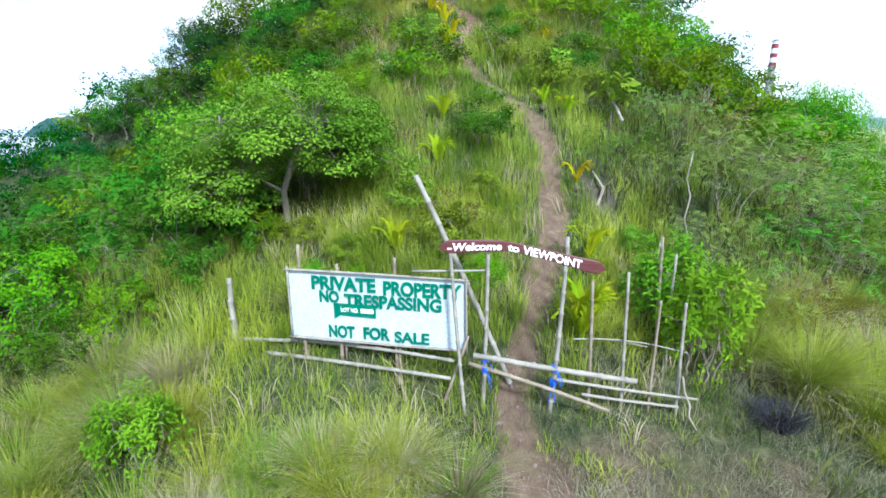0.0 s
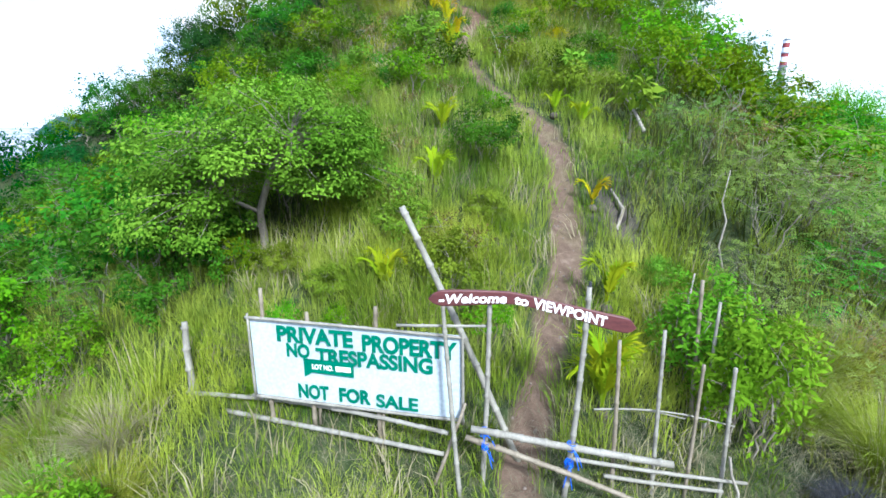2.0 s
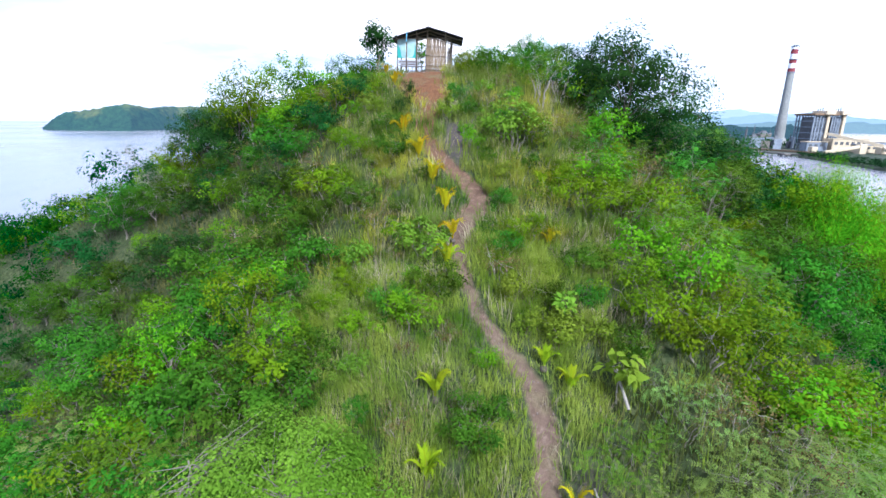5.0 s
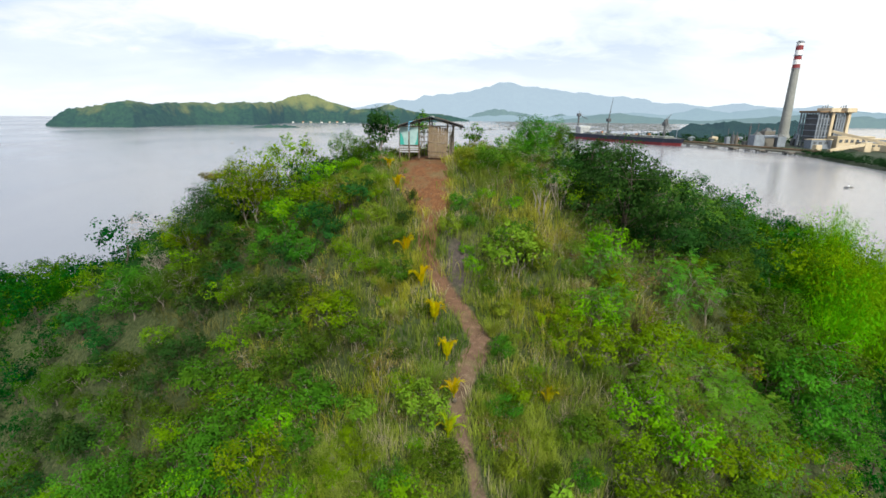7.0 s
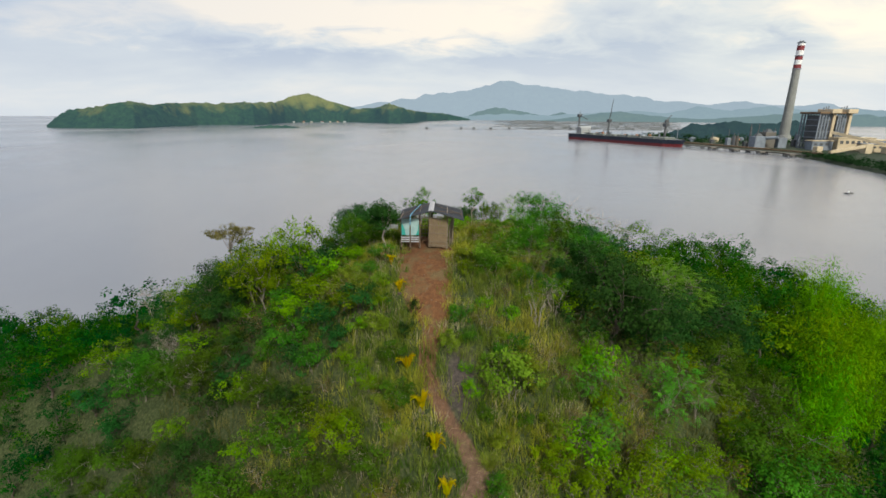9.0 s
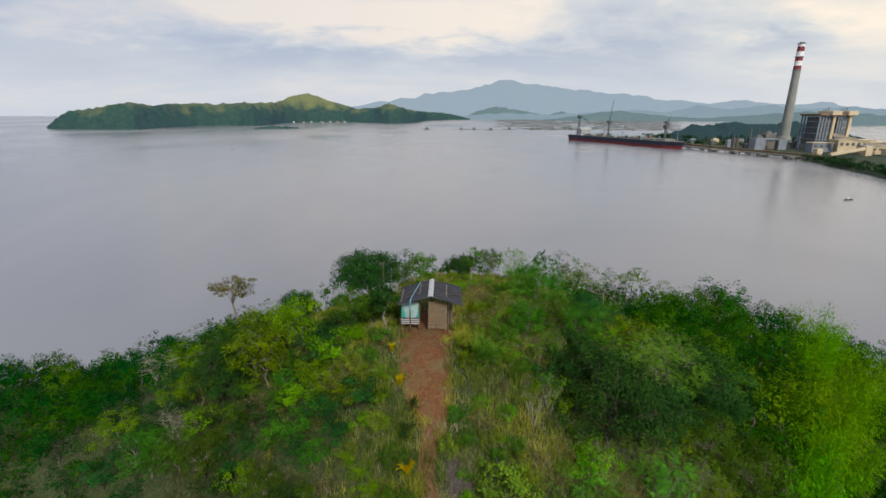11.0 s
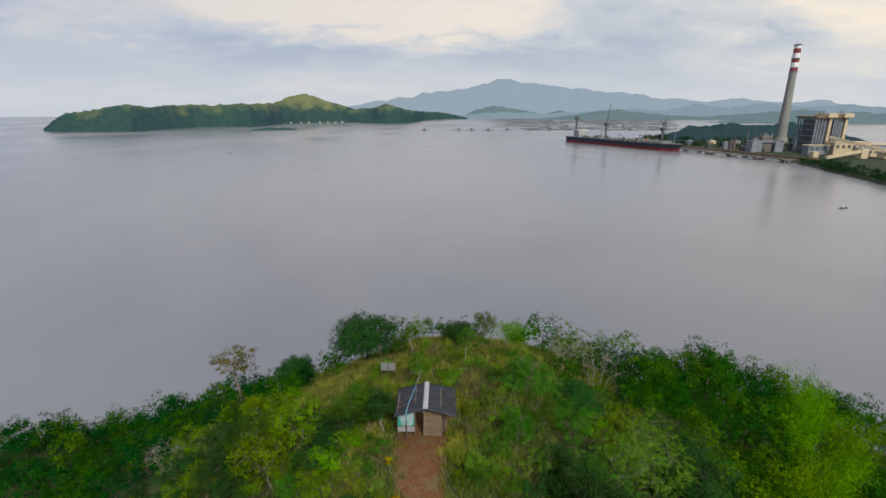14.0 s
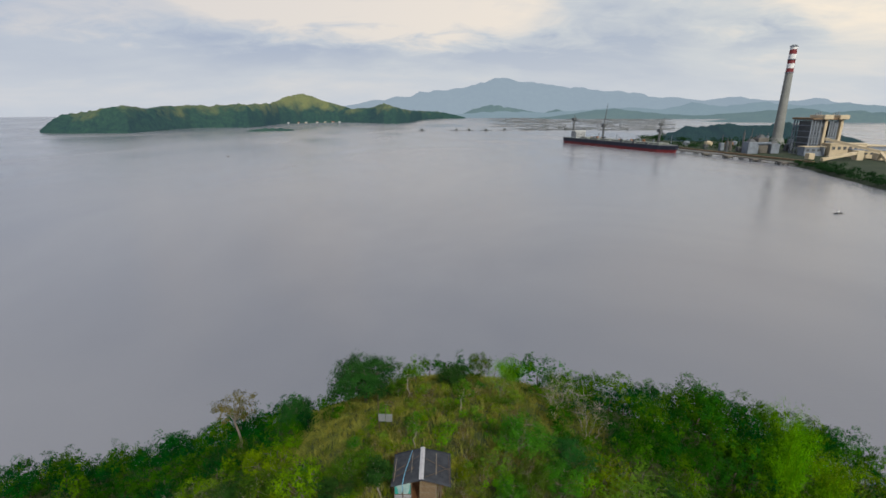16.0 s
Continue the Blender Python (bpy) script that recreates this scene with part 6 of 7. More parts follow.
# the crooked tree beside the banner
def crooked_tree():
    t = thing("crooked_tree", "spreading bright green tree with a crooked pale trunk on the slope", "tree", (-2.78, 9.05, float(ground_z(-2.78, 9.05)) - 0.15))
    r = np.random.default_rng(4)
    spine = [(0, 0, -0.4), (0.03, -0.02, 0.35), (0.02, -0.08, 0.75), (0.22, -0.25, 1.15), (0.40, -0.45, 1.45), (0.75, -0.70, 1.85), (0.86, -0.82, 2.05)]
    left = [(0.02, -0.08, 0.75), (-0.35, -0.30, 1.0), (-0.55, -0.35, 1.25), (-0.9, -0.2, 1.7), (-1.0, -0.1, 2.1)]
    stub = [(0.01, -0.02, 0.5), (-0.18, -0.16, 0.62), (-0.3, -0.24, 0.60)]
    wood = [tube(spine, [0.085, 0.07, 0.062, 0.052, 0.046, 0.04, 0.03], 8), tube(left, [0.035, 0.03, 0.026, 0.02, 0.015], 6), tube(stub, [0.04, 0.03, 0.012], 6)]
    v, f = gather(wood)
    raw("trunk", v, f, BARK, t, smooth=True)
    pts, limbs = [], []
    while len(pts) < 190:
        a, q = r.uniform(0, 6.3), math.sqrt(r.random())
        wob = 1 + 0.18 * math.sin(3 * a + 1) + 0.1 * math.sin(5 * a)
        x, y = 0.10 + 1.95 * q * wob * math.cos(a), -0.25 + 1.45 * q * wob * math.sin(a)
        top = 3.0 - 0.62 * ((x - 0.5) / 1.4) ** 2 - 0.35 * q ** 2
        z = top - 0.12 - r.uniform(0, 1.05) * (1 if abs(x) < 1.1 else 0.6) - (r.uniform(0, 1.9) if x < -0.25 and r.random() < 0.75 else 0) - (r.uniform(0, 1.0) if y > -0.1 and r.random() < 0.35 else 0)
        if z > 0.45 and (x - 0.05) ** 2 + (y + 0.9) ** 2 > 0.16 or z > 2.0:
            pts.append((x, y, z))
    for _ in range(84):
        pts.append((r.uniform(-1.7, -0.12), r.uniform(-1.15, 0.3), r.uniform(0.5, 1.9)))
    for _ in range(40):
        pts.append((r.uniform(0.1, 1.3), r.uniform(0.0, 0.9), r.uniform(1.1, 2.0)))
    for _ in range(64):
        pts.append((r.uniform(0.45, 1.75), r.uniform(-0.95, 0.5), r.uniform(1.15, 1.95)))
    pts = np.array(pts)
    nodes = []
    for line in (spine[3:], left[1:]):
        for a, b in zip(line, line[1:]):
            nodes += [np.array(a) * (1 - s) + np.array(b) * s for s in (0.0, 0.2, 0.4, 0.6, 0.8)]
    for p in pts:
        a = min(nodes, key=lambda q: np.linalg.norm(q - p) + 0.5 * r.random())
        bow = (a + p) / 2 + np.array((0, 0, 0.10)) + r.normal(0, 0.07, 3)
        limbs.append(tube([Vector(a * (1 - s) ** 2 + bow * 2 * s * (1 - s) + p * s * s) for s in (0, 0.3, 0.65, 1)], [0.009, 0.007, 0.005, 0.003], 4))
    v, f = gather(limbs)
    raw("branching", v, f, BARK, t, smooth=True)
    per = 130
    c = np.repeat(pts, per, 0)
    off = unit(r.normal(0, 1, c.shape)) * (1.75 * r.random((len(c), 1)) ** 0.45) * (0.17, 0.17, 0.085)
    ax = unit(off * (1, 1, 0.5) + r.normal(0, 0.2, off.shape) * 0.3 + np.array((0, 0, -0.03)))
    lv, lq = leaves(c + off, ax, 0.058, 0.037, r, facing=unit(off / 0.17 * 0.4 + (0, 0, 0.8) + (c - np.array((0, -0.2, 1.3))) * 0.35))
    raw("crown", lv, lq, LEAF_BRIGHT, t)
    taken.append((-2.9, 9.0, 1.7))


crooked_tree()


# coconut seedlings planted along the path
def seedling(x, y, height, yellow, fronds=6, seed=0, split=False):
    s = thing("coconut_seedling", ("young coconut palm with yellow fronds" if yellow else "young coconut palm with bright green fronds") + " beside the path", "palm seedling",
              (x, y, float(ground_z(x, y)) - 0.02), "coconut seedlings")
    r = np.random.default_rng(seed + 50)
    bm = bmesh.new()
    bmesh.ops.create_icosphere(bm, subdivisions=2, radius=0.09, matrix=Matrix.Translation((0, 0, 0.03)) @ Matrix.Diagonal((1, 1.25, 0.9, 1)))
    part("husk", bm, BARK_DARK, s, "brown coconut husk", True)
    for k in range(fronds):
        a = k * 2.4 + r.uniform(-0.4, 0.4)
        rise = r.uniform(0.74, 1.02)
        d = np.array((math.cos(a), math.sin(a), 0))
        reach, high = height * (1.15 - rise) * 1.1 + 0.08, height * rise
        q = np.linspace(0, 1, 9)
        mid = d * reach * (q[:, None] ** 1.6) + np.array((0, 0, 1)) * (high * np.sin(q * 1.9) / math.sin(1.57))[:, None]
        side = np.cross(d, (0, 0, 1))
        vs, qs = [], []
        pairs = 14
        rib = []
        for i in range(pairs + 1):
            p = 0.20 + 0.80 * i / pairs
            rib.append(np.array([np.interp(p, q, mid[:, j]) for j in range(3)]))
        vs += [tuple(p) for p in rib]
        for i in range(pairs):
            t = unit(rib[i + 1] - rib[i])
            long = height * 0.36 * math.sin(math.pi * (0.25 + 0.62 * i / pairs)) * r.uniform(0.85, 1.1)
            for sign in (-1, 1):
                way = unit(side * sign * (0.55 - 0.30 * i / pairs) + t * 0.85 + np.array((0, 0, r.uniform(-0.14, 0.0))))
                n = len(vs)
                vs += [tuple(rib[i + 1] + way * long * 0.5 + t * 0.004), tuple(rib[i] + way * long + np.array((0, 0, -0.08 * long)))]
                qs.append((i, i + 1, n, n + 1) if sign < 0 else (i + 1, i, n + 1, n))
        raw("frond", vs, qs, FROND_YELLOW if yellow else FROND_GREEN, s)
        tv, tt = tube([Vector(p) for p in mid], list(np.linspace(0.013, 0.003, 9)), 5)
        raw("stalk", [tuple(p) for p in tv], tt, FROND_YELLOW if yellow else FROND_GREEN, s, smooth=True)
    taken.append((x, y, 0.35))


for k, (x, y, h, yellow, n) in enumerate(((0.23, 11.1, 0.62, 0, 5), (2.49, 7.5, 0.70, 0, 5), (2.79, 9.4, 0.52, 1, 3), (0.10, 9.75, 0.62, 0, 7), (-0.62, 7.75, 0.62, 0, 5), (2.05, 6.15, 0.86, 0, 9),
                                          (3.05, 11.3, 0.55, 0, 5), (3.35, 15.4, 0.5, 1, 4), (3.5, 17.8, 0.6, 0, 5), (0.40, 16.6, 0.7, 1, 5), (0.45, 14.3, 0.7, 0, 5), (-0.02, 18.0, 0.75, 1, 6), (-0.53, 19.5, 0.75, 1, 5),
                                          (-1.23, 21.2, 0.75, 1, 6), (-1.87, 24.8, 0.6, 1, 4), (-2.5, 27.1, 0.55, 1, 5), (0.62, 15.4, 0.6, 1, 5), (2.6, 11.8, 0.5, 0, 4))):
    seedling(x, y, h * 1.12, bool(yellow), n, k)

# plants that stand out
PLANTS_BY_GATE = [
    (SPRAY, 3.62, 5.85, 1.7, 0.9, 0.8), (SPRAY, 3.35, 6.6, 1.4, 1.0, 0.7), (SPRAY, -3.22, 4.72, 1.2, 0.9, 0.6), (YELLOW, -4.7, 7.0, 1.15, 0.95, 0.6), (MID, -5.5, 6.7, 1.2, 1.0, 0.7),
    (YELLOW, -6.5, 7.0, 1.4, 1.0, 0.7), (MID, -3.9, 7.7, 1.0, 0.95, 0.6), (FERNY, -5.2, 8.1, 1.6, 1.0, 0.8), (YELLOW, -2.9, 8.35, 0.85, 0.9, 0.4), (BRIGHT, -2.3, 8.3, 0.7, 0.9, 0.4),
    (MID, -3.3, 8.5, 1.0, 0.9, 0.4), (YELLOW, -6.9, 8.2, 1.6, 1.1, 0.8), (MID, -7.7, 6.6, 1.3, 1.1, 0.8), (BRIGHT, 4.35, 3.6, 0.55, 1.3, 0.4), (YELLOW, -1.75, 6.6, 1.1, 0.5, 0.3),
    (YELLOW, -1.1, 6.7, 0.95, 0.55, 0.3), (YELLOW, -2.45, 9.75, 1.35, 0.9, 0.4), (BRIGHT, -1.75, 9.6, 1.15, 0.9, 0.4), (YELLOW, -1.15, 9.5, 0.8, 0.9, 0.4)]
PLANTS_ON_SLOPE = [
    (BROAD, 4.05, 11.25, 1.15, 1.0, 0.4), (BROAD, 3.3, 12.9, 0.8, 1.0, 0.3), (MID, 4.6, 11.9, 1.1, 0.8, 0.7), (BRIGHT, 4.0, 12.4, 0.8, 0.9, 0.5), (MID, 3.0, 13.2, 0.9, 0.8, 0.5), (TREE_YELLOW, -4.9, 14.4, 2.5, 0.8, 1.1), (TREE_YELLOW, -6.9, 13.9, 2.5, 0.85, 1.1),
    (TREE_YELLOW, -3.7, 13.4, 1.7, 0.8, 0.8), (FEATHER, 5.3, 8.6, 2.0, 1.0, 0.9), (FEATHER, 6.6, 9.8, 2.1, 1.1, 0.9), (FERNY, 6.4, 7.6, 1.7, 1.2, 0.9), (FEATHER, 5.2, 10.6, 1.6, 1.0, 0.8),
    (FERNY, 8.0, 8.6, 2.0, 1.1, 0.9), (FEATHER, 8.6, 10.5, 2.0, 1.1, 0.9), (YELLOW, 4.9, 16.6, 1.5, 1.1, 0.9), (YELLOW, 6.2, 17.2, 1.6, 1.2, 0.9), (YELLOW, 7.3, 16.4, 1.5, 1.1, 0.9),
    (BRIGHT, 2.85, 20.2, 2.0, 1.05, 1.0)]
PLANTS_ON_SHOULDER = [
    (BRIGHT, 3.6, 20.8, 1.4, 1.0, 0.8), (DARK, -1.45, 22.7, 1.0, 0.75, 0.6), (DARK, -1.15, 23.6, 0.85, 0.7, 0.5), (SPARSE, 4.4, 23.4, 2.3, 1.0, 1.2), (SPARSE, 5.3, 24.2, 2.0, 1.0, 1.0),
    (MID, 2.5, 25.6, 1.6, 0.9, 0.8), (BRIGHT, 2.2, 26.6, 1.4, 0.9, 0.7), (MID, 3.5, 27.8, 1.5, 1.0, 1.0), (TREE_MID, 4.9, 29.0, 2.6, 0.8, 1.3), (TREE_MID, 6.4, 30.5, 3.0, 0.8, 1.3),
    (TREE_DARK, 8.0, 23.9, 5.2, 0.95, 2.0), (TREE_DARK, 10.4, 25.6, 3.9, 1.1, 1.8), (TREE_FEATHER, 10.4, 22.6, 3.2, 1.1, 1.6), (TREE_DARK, 7.4, 26.4, 3.5, 1.1, 1.8), (TREE_FEATHER, 12.5, 24.0, 3.2, 1.1, 1.6),
    (SLENDER_DARK, -3.1, 30.0, 3.0, 1.0, 0.7)]
PLANTS_ROUND_HUT = [
    (MID, -3.9, 31.0, 1.9, 0.9, 0.8), (SLENDER, -1.3, 35.0, 3.2, 1.0, 0.5), (SLENDER, 2.34, 40.5, 3.2, 1.2, 0.6), (MID, -4.6, 33.0, 2.0, 0.9, 0.9), (TREE_MID, -5.4, 32.4, 2.7, 0.75, 1.0),
    (TREE_YELLOW, -8.6, 31.6, 4.2, 0.85, 1.3), (TREE_MID, -11.6, 31.4, 4.0, 0.95, 1.2), (TREE_DARK, -13.4, 30.2, 3.8, 0.95, 1.2), (TREE_YELLOW, -10.2, 29.6, 4.4, 0.85, 1.2), (TREE_MID, -16.8, 27.6, 3.2, 1.0, 1.2),
    (TREE_YELLOW, -15.0, 30.8, 2.8, 1.0, 1.2), (BARE, -15.4, 28.5, 2.6, 0.7, 1.0), (BARE, -16.4, 29.4, 2.4, 0.7, 1.0), (ROUND, -7.2, 49.2, 5.0, 1.0, 3.4), (ROUND, 1.8, 47.6, 2.3, 1.0, 1.6),
    (ROUND, -13.9, 46.8, 3.4, 0.8, 1.6)]
PLANTS_ON_TOP = [
    (SLENDER, -2.6, 46.5, 3.6, 1.3, 0.8), (BARE, 13.4, 41.1, 4.6, 0.9, 1.4), (BARE, 10.9, 43.0, 4.6, 0.8, 1.2), (SPARSE, 11.9, 46.0, 3.6, 1.0, 1.2), (BARE, -19.2, 33.7, 3.4, 0.9, 1.2),
    (TREE_MID, -17.3, 41.4, 2.9, 1.0, 1.0), (TREE_DARK, -19.4, 41.8, 2.8, 0.9, 1.0), (TREE_MID, -3.6, 47.0, 2.6, 0.8, 1.2), (TREE_FEATHER, 6.0, 44.0, 3.6, 0.8, 1.4), (TREE_MID, 4.4, 50.0, 3.4, 0.8, 1.4), (TREE_FEATHER, 11.4, 29.6, 4.0, 1.3, 1.5), (TREE_FEATHER, 13.6, 31.6, 4.2, 1.35, 1.6), (TREE_FEATHER, 15.4, 34.0, 4.2, 1.3, 1.6)]
for kind, x, y, h, wide, room in PLANTS_BY_GATE + PLANTS_ON_SLOPE + PLANTS_ON_SHOULDER + PLANTS_ROUND_HUT + PLANTS_ON_TOP:
    put(kind, x, y, room, height=h, wide=wide)


def acacia():
    t = thing("flat_topped_tree", "small flat-topped tree with thin brownish foliage at the slope's edge", "tree", (-18.2, 43.3, float(ground_z(-18.2, 43.3)) - 0.1))
    h = 8.9 - t.location.z
    wv, wt, lv, lq = plant_arrays(77, h, 2.3, base=0.80, clumps=44, clump_r=0.34, per=46, leaf=(0.14, 0.09), trunk_r=0.12, shell=0.2, flat=0.35)
    raw("trunk", wv, wt, BARK, t, smooth=True)
    raw("crown", lv, lq, foliage("olive_leaves", (0.0, (0.10, 0.12, 0.025)), (0.6, (0.17, 0.18, 0.045)), (1.0, (0.27, 0.23, 0.08))), t)
    taken.append((-18.2, 43.3, 0.7))


acacia()


def bamboo_clump(x, y, height, spread, seed):
    b = thing("bamboo_clump", "tall bright green bamboo clump with arching leafy culms", "bamboo", (x, y, float(ground_z(x, y)) - 0.1), "bamboo clumps")
    r = np.random.default_rng(seed)
    culms, where, axes = [], [], []
    for k in range(22):
        a, q = r.uniform(0, 6.3), r.uniform(0.1, 1)
        d = np.array((math.cos(a), math.sin(a), 0))
        h = height * r.uniform(0.7, 1.05)
        s = np.linspace(0, 1, 8)[:, None]
        p = d * (0.3 + spread * q * s ** 2.2) + np.array((0, 0, 1)) * h * (s - 0.13 * q * s ** 4)
        culms.append(tube([Vector(v) for v in p], list(np.linspace(0.045, 0.008, 8)), 4))
        n = 250
        u = r.uniform(0.25, 1, n)
        at = np.stack([np.interp(u, np.linspace(0, 1, 8), p[:, i]) for i in range(3)], 1)
        off = unit(r.normal(0, 1, (n, 3))) * (1.7 * r.random((n, 1)) ** 0.45) * (0.42, 0.42, 0.32)
        where.append(at + off)
        axes.append(unit(off * (1, 1, 0.3) + np.array((0, 0, -0.35))))
    for v, f in culms:
        raw("culm", [tuple(p) for p in v], f, LEAF_BAMBOO, b, smooth=True)
    where, axes = np.concatenate(where), np.concatenate(axes)
    lv, lq = leaves(where, axes, 0.24, 0.042, r)
    raw("crown", lv, lq, LEAF_BAMBOO, b)
    taken.append((x, y, 2.0))


for k, (x, y, h, s) in enumerate(((36.5, 47.6, 10.2, 2.6), (31.5, 41.5, 10.2, 2.6), (26.5, 34.5, 9.6, 2.5), (22.5, 28.5, 9.0, 2.4), (30.5, 36.5, 10.2, 2.6), (25.0, 31.0, 9.6, 2.4), (34.0, 43.5, 10.8, 2.6), (34.5, 39.0, 9.6, 2.6), (38.5, 44.0, 9.6, 2.6), (29.5, 33.0, 9.0, 2.5), (8.6, 54.5, 3.8, 1.6), (19.5, 25.5, 7.0, 2.0))):
    bamboo_clump(x, y, h * 0.87, s, 300 + k)


# ---- the thicket that covers the flanks ----
def open_grass(x, y):
    """How grassy a place is: 1 on the open strip along the path and the meadow on top, 0 in the thicket."""
    u = x - ridge_x(y)
    wob = 1.3 * math.sin(0.9 * y + 1) + 0.9 * math.sin(2.1 * y + x)
    left = np.interp(y, [2, 5, 6.5, 8, 12, 18, 24, 30, 34, 46, 54, 56], [7.0, 7.0, 5.5, 3.0, 3.8, 4.2, 4.6, 5.0, 8, 14, 14, 0])
    right = np.interp(y, [2, 5, 8, 12, 18, 24, 30, 34, 46, 50], [5.0, 3.4, 2.8, 3.4, 5.0, 5.4, 4.6, 5, 8, 0])
    edge = left + wob * 0.5 if u < 0 else right + wob * 0.35
    return float(np.clip((edge - abs(u)) / 0.8 + 0.5, 0, 1))


def thicket():
    made = 0
    for _ in range(26000):
        y = rng.uniform(1.5, 36)
        u = rng.uniform(-21, 19)
        x = u + float(ridge_x(y))
        if open_grass(x, y) > 0.35 or (y < 6.8 and abs(u) < 7.5) or abs(x) > 0.95 * y + 5 or (u > 0 and y < 5.5):
            continue
        deep = min(1.0, max(0.0, (abs(u) - 3) / 9)) * (0.3 + 0.7 * min(1, y / 18))
        tall = rng.random() < (-1.0 if u > 0 and y < 20 else 0.06 + 0.12 * deep if u < 0 and y < 22 else 0.10 + 0.36 * deep + (0.22 if u > 8 else 0))
        room = rng.uniform(0.95, 1.3) * (1.35 if tall else 0.62 + 0.3 * deep)
        if any((x - a) ** 2 + (y - b) ** 2 < (0.62 * (room + c)) ** 2 for a, b, c in taken):
            continue
        g = rng.random()
        if u < 0:
            if tall:
                kind = TREE_DARK if g < (0.3 if y > 27 else 0.0) else TREE_MID if g < 0.62 else TREE_YELLOW if g < 0.92 else TREE_FEATHER
            else:
                kind = MID if g < 0.22 else YELLOW if g < 0.42 else FEATHER if g < (0.46 if y < 14 else 0.44) else FERNY if g < (0.62 if y < 14 else 0.54) else DARK if g < 0.92 else DRY
        else:
            if tall:
                kind = TREE_DARK if g < (0.20 if y > 27 else 0.12) else TREE_MID if g < 0.70 else TREE_FEATHER if g < 0.78 else TREE_YELLOW
            else:
                kind = FEATHER if g < (0.42 if y < 11 else 0.14) else FERNY if g < (0.56 if y < 11 else 0.24) else YELLOW if g < 0.60 else MID if g < 0.76 else DARK if g < 0.82 else DRY
        kind = FERNY if kind is FEATHER and y > 14 else kind
        if kind is FERNY and u < -4 and g < 0.58:
            kind = MID
        if y < 21 and (kind is DARK or kind is MID and u > 0 and g * 100 % 2 < 1):
            kind = YELLOW if u > 0 else MID
        h = kind.height * rng.uniform(0.62, 1.05) * (0.85 if not tall and abs(u) < 5 else 1.08) * (0.55 if tall and u < 0 and y < 28 else 0.72 if tall and u < -4 and y < 31 else 0.58 if tall and 0 < u < 14 and y <= 26 else 0.72 if tall and 0 < u < 10 and y > 26 else 1)
        put(kind, x, y, room, height=h, wide=rng.uniform(1.0, 1.3))
        made += 1
        if made >= 700:
            break
    return made


thicket()


# small weeds and saplings in the open grass
def weeds():
    made = 0
    for _ in range(7000):
        y = rng.uniform(7, 47)
        u = rng.uniform(-7, 6)
        x = u + float(ridge_x(y))
        if open_grass(x, y) < 0.4 or float(track_gap(x, y)) < 0.45 or (y < 12 and rng.random() < 0.6) or (28 < y < 33 and -3 < x < 2) or (y > 33 and rng.random() < 0.75):
            continue
        room = rng.uniform(0.35, 0.6)
        if any((x - a) ** 2 + (y - b) ** 2 < (0.8 * (room + c)) ** 2 for a, b, c in taken):
            continue
        g = rng.random()
        kind = BRIGHT if g < 0.30 else MID if g < 0.55 else YELLOW if g < 0.78 else DRY
        put(kind, x, y, room, height=rng.uniform(0.5, 1.15), wide=rng.uniform(0.9, 1.3))
        made += 1
        if made >= 230:
            break


weeds()


